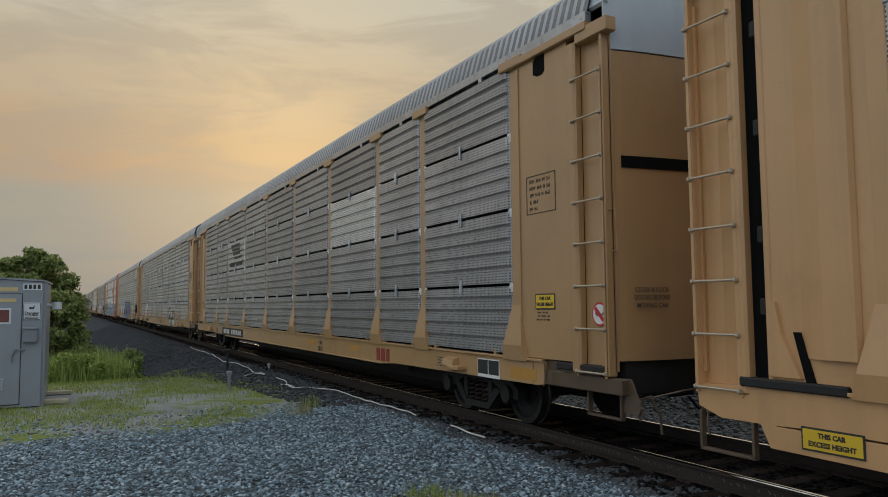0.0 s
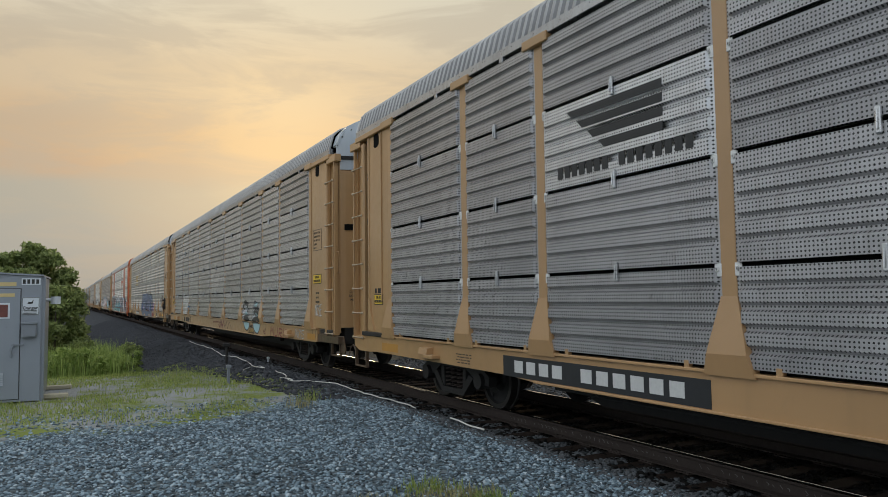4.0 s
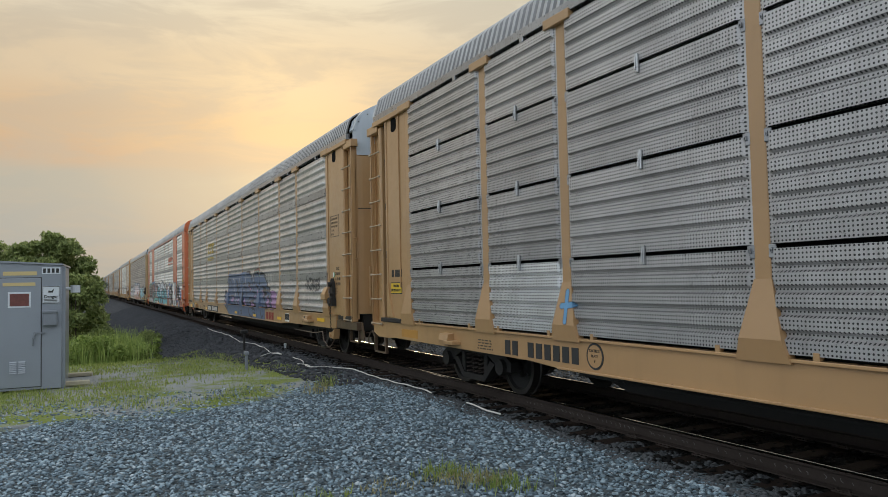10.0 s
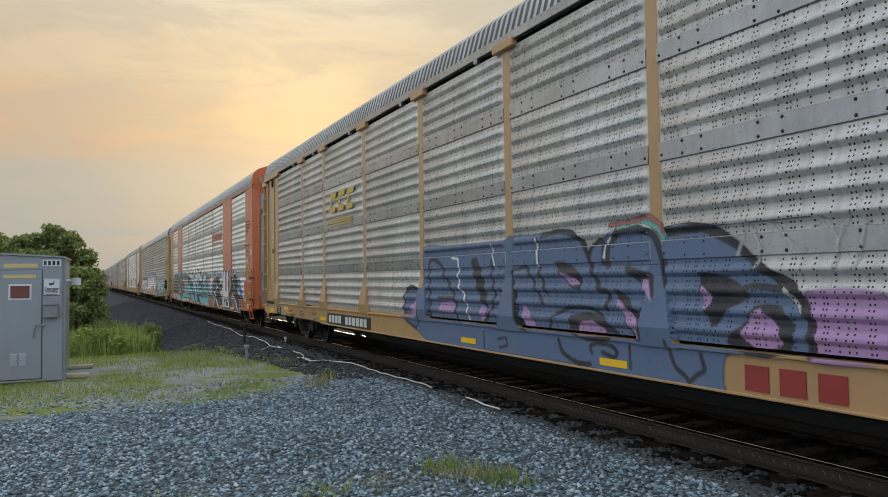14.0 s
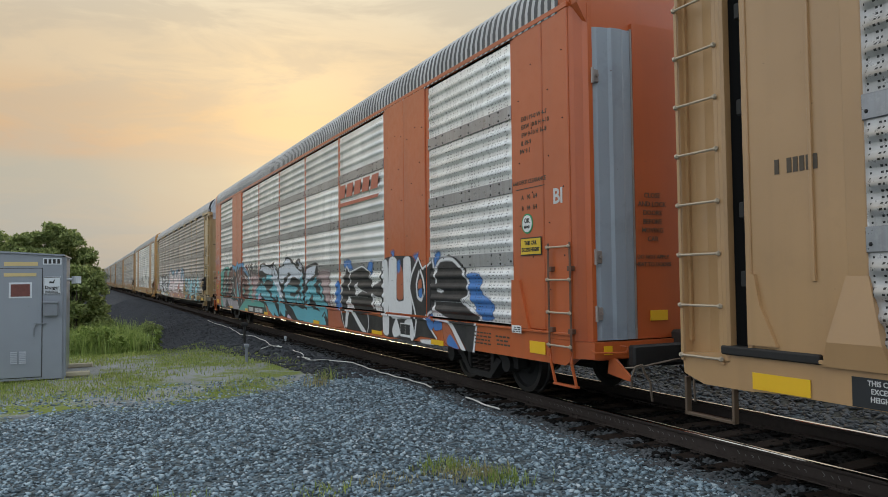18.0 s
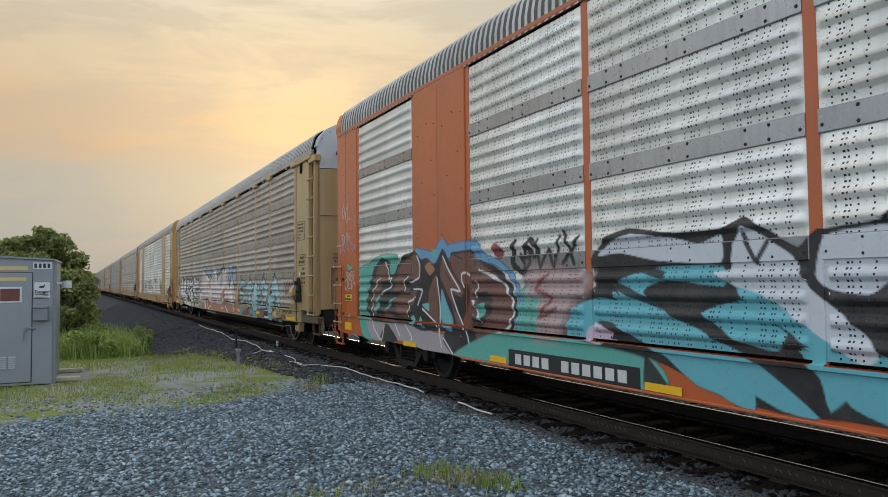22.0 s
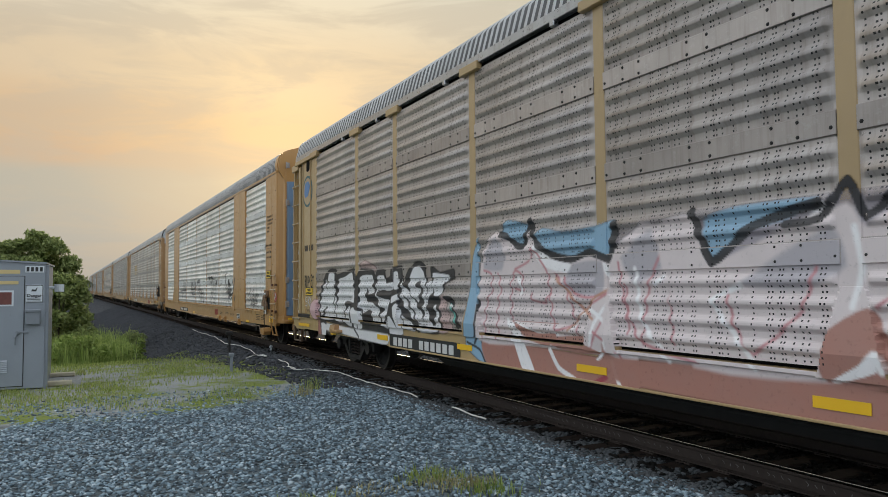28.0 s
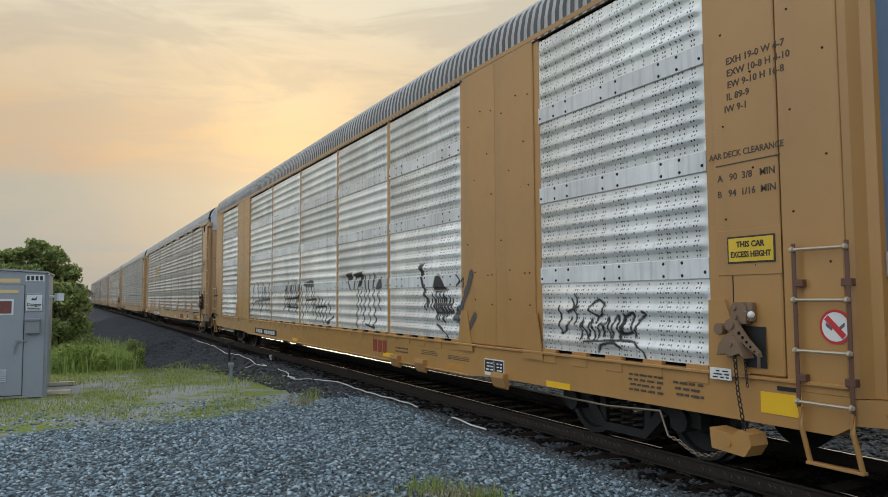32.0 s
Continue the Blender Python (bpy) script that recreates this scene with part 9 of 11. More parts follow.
tags_f.fill(SILVER, [(6.38, 1.58), (6.37, 1.79), (6.19, 1.98), (5.98, 2), (5.81, 1.9), (5.73, 1.7), (5.71, 1.54), (5.69, 1.26), (5.61, 1.18), (5.52, 1.05), (5.42, 1.07), (5.4, 1.24), (5.44, 1.37), (5.36, 1.37), (5.27, 1.11), (5.27, 0.97), (5.93, 0.93), (6.09, 1.06), (5.78, 1.04), (5.81, 1.21), (5.88, 1.38), (6.02, 1.39), (6.2, 1.49)])
tags_f.fill(COAL, [(6.1, 1.65), (6.08, 1.74), (5.95, 1.76), (5.88, 1.67), (5.85, 1.48), (5.84, 1.35), (5.96, 1.35), (6.07, 1.37), (5.99, 1.49), (5.96, 1.62), (6.01, 1.65)])
tags_f.fill(SILVER, [(5.68, 1.73), (5.53, 1.75), (5.52, 1.56), (5.68, 1.46)])
tags_f.fill(SILVER, [(5.48, 1.86), (5.44, 1.88), (4.9, 1.83), (5.12, 1.68), (5.23, 1.53), (5.4, 1.52), (5.45, 1.55), (5.51, 1.67)])
tags_f.line(COAL, [(10.3, 1.46), (10.21, 1.23), (10.14, 1.03)], 0.05)
tags_f.line(COAL, [(7.76, 1.58), (7.45, 1.52), (7.14, 1.55)], 0.06)
tags_f.line(COAL, [(9, 1.91), (8.91, 1.27), (8.63, 1.22), (8.27, 1)], 0.05)
tags_f.line(COAL, [(8.86, 0.91), (8.79, 0.65), (8.6, 0.58), (8.31, 0.59)], 0.05)
tags_f.line(COAL, [(7.65, 0.98), (7.57, 0.58)], 0.04)
tags_f.line(COAL, [(6.56, 1.5), (6.21, 1.24), (6.01, 0.94)], 0.05)
tags_f.fill(COAL, [(5.12, 1.52), (4.83, 1.51), (4.77, 1.31), (4.64, 1.15), (4.62, 1.06), (4.75, 1.05), (4.84, 1.28), (4.95, 1.42), (5.08, 1.45)])
tags_f.line(MINT, [(4.9, 1.39), (4.82, 1.28), (4.75, 1.13)], 0.05)
tags_f.line(PAPER, [(4.92, 1.39), (4.83, 1.37)], 0.03)
tags_f.fill(SILVER, [(11.14, 0.89), (9.15, 0.84), (7.3, 0.82), (7.31, 0.65), (7.6, 0.63), (8.75, 0.66), (9.96, 0.71), (11.15, 0.74)], 0.03)
tags_f.line(COAL, [(11.15, 0.71), (10.69, 0.68), (10.37, 0.63)], 0.06)
tags_f.line(COAL, [(9.03, 0.83), (8.79, 0.7), (8.76, 0.57)], 0.05)
tags_f.fill(SKYF, [(4.34, 1.37), (4.21, 2.08), (4.02, 2.35), (4.04, 1.56), (4.05, 1.01), (3.92, 0.8), (3.86, 0.58), (4.36, 0.76), (4.43, 0.89)], 0.04)
tags_f.fill(TERRA, [(3.95, 0.93), (2.67, 0.92), (1.77, 0.9), (0.86, 0.86), (0.88, 0.59), (1.78, 0.56), (3, 0.56), (3.82, 0.59)], 0.03)
tags_f.fill(BLUSH, [(4.06, 0.92), (3.99, 1.88), (3.88, 2.2), (3.6, 2.4), (3.41, 2.34), (3.12, 2.19), (2.89, 2.13), (2.79, 2.37), (2.68, 2.2), (2.33, 2), (1.93, 1.95), (1.5, 2.01), (1.25, 1.93), (1.18, 2.08), (0.82, 2.06), (0.86, 0.91), (1.39, 0.92), (2.67, 0.93)], 0.03)
tags_f.fill(HAZE, [(3.89, 1.9), (3.81, 2.19), (3.57, 2.31), (3.36, 2.08), (3.43, 1.87)], 0.05)
tags_f.fill(HAZE, [(2.09, 1.7), (1.89, 1.91), (1.41, 1.92), (1.4, 1.58), (1.83, 1.53)], 0.03)
tags_f.fill(MIST, [(2.68, 2.18), (2.29, 1.98), (1.94, 1.91), (2.02, 1.81), (2.43, 1.88), (2.68, 2.04)], 0.03)
tags_f.fill(MIST, [(1.39, 1.91), (1.24, 1.85), (1.23, 1.71), (1.36, 1.79)])
tags_f.fill(SKYF, [(2.67, 2.22), (2.52, 2.36), (2.05, 2.28), (1.56, 2.3), (1.18, 2.34), (1.28, 1.96), (1.63, 2.05), (1.93, 1.99), (2.33, 2.07)], 0.05)
tags_f.fill(SKYF, [(3.44, 2.35), (3.28, 2.52), (2.83, 2.43), (2.92, 2.18), (3.11, 2.21)], 0.05)
tags_f.line(PINKLINE, [(3.91, 0.98), (3.83, 1.43), (3.69, 1.61), (3.69, 1.83), (3.89, 1.88)], 0.03, 0.02)
tags_f.line(PINKLINE, [(3.55, 0.96), (3.54, 1.39), (3.46, 1.65), (3.52, 1.83)], 0.03, 0.02)
tags_f.line(PINKLINE, [(3.2, 1.24), (3.2, 1.69), (3.11, 1.86), (2.96, 1.81), (2.94, 1.61), (3.13, 1.63)], 0.03, 0.02)
tags_f.line(PINKLINE, [(2.75, 1.57), (2.7, 1.49), (2.45, 1.46), (2.35, 1.61), (2.41, 1.84), (2.53, 1.96), (2.73, 2.12), (2.79, 1.97), (3.1, 1.88)], 0.03, 0.02)
tags_f.line(PINKLINE, [(2.35, 1.57), (2.31, 1.28), (2.23, 1.14), (1.88, 1.23), (1.67, 1.41), (1.42, 1.53), (1.06, 1.69)], 0.03, 0.02)
tags_f.line(PINKLINE, [(2.25, 1.8), (2.03, 1.61), (1.75, 1.41), (1.56, 1.35)], 0.03, 0.02)
tags_f.line(PINKLINE, [(2.09, 1.76), (1.91, 1.58), (1.63, 1.53), (1.33, 1.58), (1.09, 1.74)], 0.03, 0.02)
tags_f.line(PINKLINE, [(2.03, 1.58), (1.87, 1.3), (1.82, 1.1)], 0.03, 0.02)
tags_f.line(PINKLINE, [(1.38, 1.26), (1.57, 0.98)], 0.03, 0.02)
tags_f.line(PINKLINE, [(1.53, 1.18), (1.22, 1.02), (1.09, 0.88)], 0.03, 0.02)
tags_f.line(MIST, [(1.92, 1.19), (1.63, 1.41), (1.34, 1.29), (1.22, 1.11)], 0.045, 0.02)
tags_f.line(MIST, [(1.23, 1.55), (1.49, 1.25), (1.57, 1.02)], 0.045, 0.02)
tags_f.line(MIST, [(1.21, 1.18), (1.32, 1.04)], 0.045, 0.02)
tags_f.line(MIST, [(3.32, 1.23), (2.99, 0.93), (2.78, 0.63)], 0.045, 0.02)
tags_f.line(MIST, [(3.15, 1.2), (2.56, 1.08), (2.23, 1.1)], 0.045, 0.02)
tags_f.line(MIST, [(1.11, 2.02), (0.99, 1.8), (0.97, 1.49), (0.85, 1.2)], 0.045, 0.02)
tags_f.line(MIST, [(3.07, 1.77), (2.96, 1.69), (2.99, 1.57)], 0.045, 0.02)
tags_f.fill(TERRA, [(3.21, 1.22), (2.66, 1.09), (2.27, 1.1), (2.33, 0.95), (2.72, 0.99), (2.98, 1.05)])
tags_f.fill(TERRA, [(2.37, 1.05), (1.76, 1.1), (1.65, 1.01), (1.36, 0.93), (1.85, 0.91), (2.23, 0.94)])
tags_f.fill(MIST, [(3.27, 1.19), (3.12, 1.18), (2.88, 0.9), (2.68, 0.59), (2.94, 0.59), (3.16, 0.95)])
tags_f.fill(MIST, [(1.28, 1.28), (1.23, 1.11), (1.32, 0.98), (1.45, 0.87), (1.52, 0.86), (1.36, 1.01)])
tags_f.fill(CRIMSON, [(1.46, 0.61), (1.55, 0.63), (1.37, 0.72), (1.32, 0.68)])
tags_f.line(MIST, [(2.37, 0.91), (2.2, 0.71), (1.9, 0.61)], 0.06)
tags_f.line(MIST, [(1.26, 0.86), (1.2, 0.71), (1.12, 0.59)], 0.05)
tags_f.line(OCHRE2, [(2.01, 1.15), (1.75, 1.34), (1.48, 1.55), (1.08, 1.69)], 0.03, 0.02)
tags_f.line(OCHRE2, [(2.25, 1.76), (1.75, 1.42), (1.52, 1.3)], 0.03, 0.02)
tags_f.fill(TERRA, [(1.36, 1.05), (1.21, 0.91), (-0.4, 0.95), (-1.22, 0.94), (-1.21, 0.66), (-0.39, 0.62), (1.32, 0.68)], 0.03)
tags_f.fill(BLUSH, [(1.31, 0.99), (1.27, 1.93), (1.16, 2.06), (0.77, 2.29), (0.39, 2.22), (0.08, 2.3), (-0.11, 1.86), (-0.72, 1.98), (-0.69, 0.95), (0.08, 0.94)], 0.04)
tags_f.fill(HAZE, [(1.08, 1.95), (0.67, 2.21), (0.5, 1.83), (0.88, 1.67)], 0.06)
tags_f.line(PINKLINE, [(0.8, 1.08), (0.69, 1.67), (0.44, 2.09), (0.48, 2.25)], 0.03, 0.02)
tags_f.line(PINKLINE, [(0.38, 1.1), (0.41, 1.67), (0.18, 2.13)], 0.03, 0.02)
tags_f.line(PINKLINE, [(1, 1.17), (1.03, 1.67)], 0.03, 0.02)
tags_f.line(MIST, [(0.59, 1.67), (0.32, 1.82), (0.33, 1.31)], 0.05, 0.025)
tags_f.line(MIST, [(0.88, 1.83), (0.79, 1.29), (0.43, 0.94)], 0.05, 0.025)
tags_f.line(MIST, [(0.1, 1.67), (-0.09, 1.32), (-0.4, 0.99)], 0.05, 0.025)
tags_f.line(COAL, [(3.47, 2.35), (3.29, 2.31), (3.09, 2.19), (2.92, 2.16), (2.84, 2.31), (2.76, 2.44), (2.72, 2.46), (2.66, 2.2), (2.33, 2.03), (1.93, 1.96), (1.61, 2.03), (1.28, 1.94), (1.24, 2.12), (1.19, 2.31)], 0.085)
tags_f.line(COAL, [(1.19, 2.09), (1.17, 2.3)], 0.09)
tags_f.line(COAL, [(4.04, 1.47), (4.09, 1.01), (4.17, 0.87)], 0.05)
tags_f.line(COAL, [(4.39, 0.87), (4.03, 0.79), (3.86, 0.6)], 0.035)
tags_f.fill(TERRA, [(-0.4, 0.95), (-1.16, 0.94), (-1.69, 0.9), (-2.91, 0.87), (-3.74, 0.86), (-3.73, 0.65), (-2.9, 0.65), (-1.68, 0.61), (-0.39, 0.64)], 0.03)
tags_f.fill(BLUSH, [(0.13, 0.91), (0.5, 1.83), (0.58, 2.25), (0.08, 2.3), (-0.11, 1.86), (-0.87, 2.12), (-1.39, 2.26), (-1.53, 2.08), (-1.85, 2.26), (-2.36, 2.29), (-2.56, 2.13), (-2.55, 1.58), (-2.82, 1.72), (-3.19, 2.05), (-3.27, 1.94), (-3.45, 1.68), (-3.76, 1.46), (-3.74, 0.95), (-2.92, 0.96), (-1.69, 0.94)], 0.04)
tags_f.fill(HAZE, [(-0.79, 1.89), (-1.26, 2.09), (-1.37, 1.79), (-0.99, 1.61), (-0.42, 1.66)], 0.05)
tags_f.fill(HAZE, [(-1.99, 1.81), (-2.06, 2.2), (-2.49, 2.17), (-2.48, 1.84), (-2.24, 1.65)], 0.05)
tags_f.fill(SHELL, [(-3.38, 1.58), (-3.64, 1.46), (-3.75, 1.28), (-3.74, 0.95), (-3.46, 0.98), (-3.34, 1.29)], 0.05)
tags_f.fill(SKYF, [(-0.02, 2.24), (-0.44, 2.33), (-1.17, 2.32), (-0.87, 2.18), (-0.54, 2.11), (-0.13, 1.89)], 0.04)
tags_f.fill(SKYF, [(-2.6, 2.31), (-2.81, 2.39), (-3.29, 2.34), (-3.21, 2.1), (-2.91, 1.86), (-2.57, 1.61)], 0.04)
tags_f.fill(SKYF, [(-3.36, 2.3), (-3.54, 2.21), (-3.79, 2.1), (-3.76, 1.52), (-3.44, 1.72), (-3.29, 1.92)], 0.05)
tags_f.fill(TERRA, [(-1.17, 1.26), (-1.54, 1.49), (-1.7, 1.2), (-1.69, 0.92), (-1.19, 0.92)], 0.02)
tags_f.fill(TERRA, [(-1.7, 1.08), (-2.45, 1.06), (-2.92, 0.96), (-2.91, 0.86), (-1.69, 0.92)])
tags_f.line(PINKLINE, [(1.13, 1.9), (1.04, 1.45), (0.8, 1.08), (0.08, 0.96)], 0.03, 0.02)
tags_f.line(PINKLINE, [(-0.26, 1.61), (-0.33, 1.33), (-0.51, 1.07), (-0.98, 1.44), (-1.12, 1.79)], 0.03, 0.02)
tags_f.line(PINKLINE, [(-1.6, 1.49), (-1.94, 1.77), (-2, 1.93), (-1.87, 1.98), (-1.78, 1.7), (-1.71, 1.45)], 0.03, 0.02)
tags_f.line(PINKLINE, [(-1.98, 1.46), (-2.14, 1.57), (-2.03, 1.26), (-2.17, 1.06), (-2.32, 1.12)], 0.03, 0.02)
tags_f.line(PINKLINE, [(-2.94, 1.51), (-3.17, 1.75), (-3.22, 1.94)], 0.03, 0.02)
tags_f.line(PINKLINE, [(-2.77, 1.47), (-2.84, 1.16), (-2.63, 1.04)], 0.03, 0.02)
tags_f.line(PINKLINE, [(-1.72, 1.57), (-2.14, 1.59)], 0.03, 0.02)
tags_f.line(PINKLINE, [(-3.18, 1.95), (-3.13, 1.65), (-3.34, 1.48)], 0.03, 0.02)
tags_f.line(PINKLINE, [(-3.51, 1.42), (-3.67, 1.34), (-3.69, 1)], 0.03, 0.02)
tags_f.line(MIST, [(-0.42, 1.66), (-0.1, 1.52), (-0.33, 1.23), (-0.55, 0.96)], 0.05, 0.025)
tags_f.line(MIST, [(-1.44, 2.08), (-1.49, 1.78), (-1.42, 1.49)], 0.05, 0.025)
tags_f.line(MIST, [(-2.05, 1.89), (-2.04, 1.61), (-1.83, 1.57)], 0.05, 0.025)
tags_f.line(MIST, [(-2.77, 1.4), (-2.92, 1.13), (-3.36, 0.95)], 0.05, 0.025)
tags_f.line(MIST, [(-3.22, 2.04), (-3.19, 1.75), (-3.06, 1.58)], 0.05, 0.025)
tags_f.line(MIST, [(-3.54, 1.33), (-3.66, 1.21), (-3.72, 0.98)], 0.05, 0.025)
tags_f.line(MIST, [(-2.8, 1.05), (-2.58, 0.96)], 0.05, 0.025)
tags_f.line(MIST, [(-1.47, 1.02), (-1.59, 1.16), (-1.64, 1.04)], 0.05, 0.025)
tags_f.fill(MIST, [(-2.77, 1.47), (-3.01, 1.27), (-3.33, 1.03), (-3.43, 0.95), (-3.15, 0.98), (-2.84, 1.12)])
tags_f.fill(MIST, [(-1.22, 0.92), (-1.47, 1.07), (-1.62, 1.18), (-1.61, 1.04), (-1.41, 0.96)])
tags_f.line(MIST, [(-1.8, 0.89), (-2.01, 0.75), (-2.44, 0.62)], 0.05)
tags_f.line(MIST, [(-3.32, 0.89), (-3.49, 0.76), (-3.56, 0.65)], 0.05)
tags_f.line(CRIMSON, [(-1.8, 1.49), (-2.03, 1.52), (-2.14, 1.59)], 0.03)
tags_f.line(COAL, [(0.11, 2.33), (-0.11, 1.86), (-0.51, 2.13), (-0.87, 2.23), (-1.17, 2.28)], 0.09)
tags_f.line(COAL, [(-0.87, 2.14), (-1.17, 2.16), (-1.4, 2.43), (-1.54, 2.14), (-1.8, 2.35)], 0.07)
tags_f.line(COAL, [(-2.6, 2.34), (-2.54, 1.91), (-2.55, 1.58), (-2.91, 1.82), (-3.19, 2.1), (-3.34, 2.31), (-3.28, 2.11), (-3.31, 1.89), (-3.49, 1.68), (-3.76, 1.48)], 0.1)
tags_f.line(COAL, [(-3.65, 1.69), (-3.71, 1.67), (-3.68, 1.61)], 0.06)
tags_f.fill(SILVER, [(11.23, 1.07), (11.16, 1.44), (10.98, 1.69), (10.77, 1.84), (10.8, 1.25), (11.05, 1.05)], 0.02)
tags_f.fill(PINKISH2, [(11.8, 1.07), (11.81, 1.28), (11.57, 1.4), (11.39, 1.37), (11.25, 1.22), (11.34, 0.96), (11.57, 0.94)], 0.03)
tags_f.fill(ROSE, [(11.36, 1.08), (11.18, 0.93), (11.15, 0.59), (11.36, 0.59)], 0.03)
tags_f.fill(PAPER, [(11.1, 0.86), (10.82, 0.84), (10.83, 0.6), (11.11, 0.59)], 0.02)
tags_f.line(COAL, [(11.29, 1.03), (11.26, 1.41), (11.06, 1.69), (10.77, 1.95)], 0.1)
tags_f.line(COAL, [(11.23, 0.97), (11.03, 1.05), (10.8, 1.22)], 0.09)
tags_f.line(COAL, [(11.17, 0.79), (11.19, 0.9), (10.97, 0.92), (10.81, 0.88)], 0.07)
tags_f.onto(car_f, "graffiti", "pink, white and turquoise spray-painted letters")

tags_g = Canvas("slim", -11.6, 9, 2.3)
tags_g.line(COAL, [(-9.36, 1.54), (-9.38, 1.23), (-9.53, 1.33), (-9.57, 1.42)], 0.028)
tags_g.line(COAL, [(-9.57, 1.63), (-9.64, 1.52), (-9.52, 1.48), (-9.72, 1.54)], 0.028)
tags_g.line(COAL, [(-9.67, 1.67), (-9.65, 1.35)], 0.028)
tags_g.line(COAL, [(-10.04, 1.43), (-9.91, 1.5), (-9.94, 1.57), (-10.05, 1.62), (-10.15, 1.56), (-10.12, 1.47), (-10.04, 1.43), (-10.01, 1.37)], 0.028)
tags_g.line(COAL, [(-9.74, 1.18), (-9.77, 1.39), (-9.86, 1.2), (-9.93, 1.41), (-9.98, 1.2)], 0.028)
tags_g.line(COAL, [(-10.03, 1.21), (-10.08, 1.36), (-10.16, 1.33), (-10.11, 1.23), (-10.21, 1.43), (-10.23, 1.22)], 0.028)
tags_g.line(COAL, [(-10.26, 1.22), (-10.3, 1.4), (-10.37, 1.45), (-10.38, 1.21), (-10.46, 1.47), (-10.43, 1.27)], 0.028)
tags_g.line(COAL, [(-10.44, 1.27), (-10.48, 1.44), (-10.62, 1.49), (-10.57, 1.39), (-10.59, 1.29), (-10.41, 1.26)], 0.028)
tags_g.line(COAL, [(-10.61, 1.24), (-10.68, 1.41), (-10.79, 1.48), (-10.74, 1.5)], 0.028)
tags_g.line(COAL, [(-9.81, 1.16), (-10.41, 1.2), (-10.61, 1.19), (-10.71, 1.11), (-10.76, 1.01)], 0.022)
tags_g.line(COAL, [(-10.03, 1.07), (-10.11, 1.14), (-10.3, 1.17), (-10.41, 1.12)], 0.03)
tags_g.line(DIM, [(6.39, 2.04), (6.53, 1.3)], 0.06, 0.04)
tags_g.line(DIM, [(5.89, 2.11), (5.59, 1.24)], 0.06, 0.04)
tags_g.line(DIM, [(5.25, 2.09), (5.37, 1.28), (4.94, 1.98), (4.76, 1.25)], 0.06, 0.04)
tags_g.line(DIM, [(4.5, 2.04), (4.38, 1.22)], 0.06, 0.04)
tags_g.line(DIM, [(6.2, 1.54), (4.48, 1.61)], 0.06, 0.04)
tags_g.line(COAL, [(2.84, 1.35), (2.61, 1.94)], 0.055, 0.03)
tags_g.line(COAL, [(2.49, 2.04), (2.35, 1.32), (2.13, 2), (1.99, 1.3)], 0.055, 0.03)
tags_g.line(COAL, [(1.78, 2.09), (1.65, 1.27)], 0.055, 0.03)
tags_g.line(COAL, [(1.44, 1.96), (1.54, 1.55)], 0.055, 0.03)
tags_g.line(COAL, [(1.22, 1.92), (1.1, 1.19)], 0.055, 0.03)
tags_g.line(COAL, [(0.8, 1.92), (0.85, 1.32)], 0.055, 0.03)
tags_g.line(COAL, [(0.39, 1.91), (0.28, 1.27)], 0.055, 0.03)
tags_g.line(COAL, [(0.09, 1.62), (-0.01, 1.16)], 0.055, 0.03)
tags_g.line(COAL, [(-0.38, 1.62), (-0.48, 1.11)], 0.055, 0.03)
tags_g.line(COAL, [(-0.65, 1.56), (-0.75, 1.09), (-1.17, 1.24)], 0.055, 0.03)
tags_g.line(COAL, [(-0.14, 1.65), (-0.26, 1.22)], 0.055, 0.03)
tags_g.line(COAL, [(-0.91, 1.56), (-1, 1.29)], 0.055, 0.03)
tags_g.fill(DIM, [(1.01, 2.01), (0.39, 2.06), (0.19, 1.91), (0.9, 1.92)], 0.05)
tags_g.fill(COAL, [(-2.04, 2.13), (-2.42, 2.15), (-2.34, 2.02), (-2.12, 2)], 0.03)
tags_g.fill(COAL, [(-2.49, 2.12), (-2.98, 2.15), (-2.91, 1.89), (-2.7, 1.87), (-2.84, 2.04), (-2.56, 2.04)], 0.03)
tags_g.fill(DIM, [(-3.63, 1.81), (-3.88, 2.03), (-3.94, 1.83)], 0.04)
tags_g.line(COAL, [(-2.12, 2), (-2.27, 1.82)], 0.045, 0.025)
tags_g.line(COAL, [(-2.56, 2.07), (-2.49, 1.82)], 0.045, 0.025)
tags_g.line(COAL, [(-3.05, 2.08), (-3.12, 1.81), (-3.01, 1.18)], 0.045, 0.025)
tags_g.line(COAL, [(-3.31, 2.07), (-3.27, 1.86), (-3.35, 1.15)], 0.045, 0.025)
tags_g.line(COAL, [(-3.57, 2.09), (-3.51, 1.81), (-3.63, 1.2)], 0.045, 0.025)
tags_g.line(COAL, [(-2.7, 1.82), (-2.64, 1.07)], 0.045, 0.025)
tags_g.line(COAL, [(-3.76, 1.76), (-3.82, 1.44)], 0.045, 0.025)
tags_g.line(COAL, [(-2.84, 1.77), (-2.87, 1.37)], 0.045, 0.025)
tags_g.line(COAL, [(-3.18, 1.14), (-3.53, 1.09), (-3.63, 1.25)], 0.045, 0.025)
tags_g.fill(COAL, [(-5.52, 2.19), (-5.69, 2.19), (-5.67, 2.01), (-5.58, 2.03)], 0.03)
tags_g.line(COAL, [(-5.59, 2.03), (-5.7, 1.78), (-5.78, 1.66), (-5.89, 1.52)], 0.07, 0.03)
tags_g.fill(COAL, [(-6.03, 1.76), (-6.1, 1.95), (-6.19, 2.01), (-6.31, 1.95), (-6.44, 1.81), (-6.52, 1.75), (-6.22, 1.73)], 0.04)
tags_g.line(COAL, [(-6.05, 1.7), (-6.13, 1.43)], 0.042, 0.02)
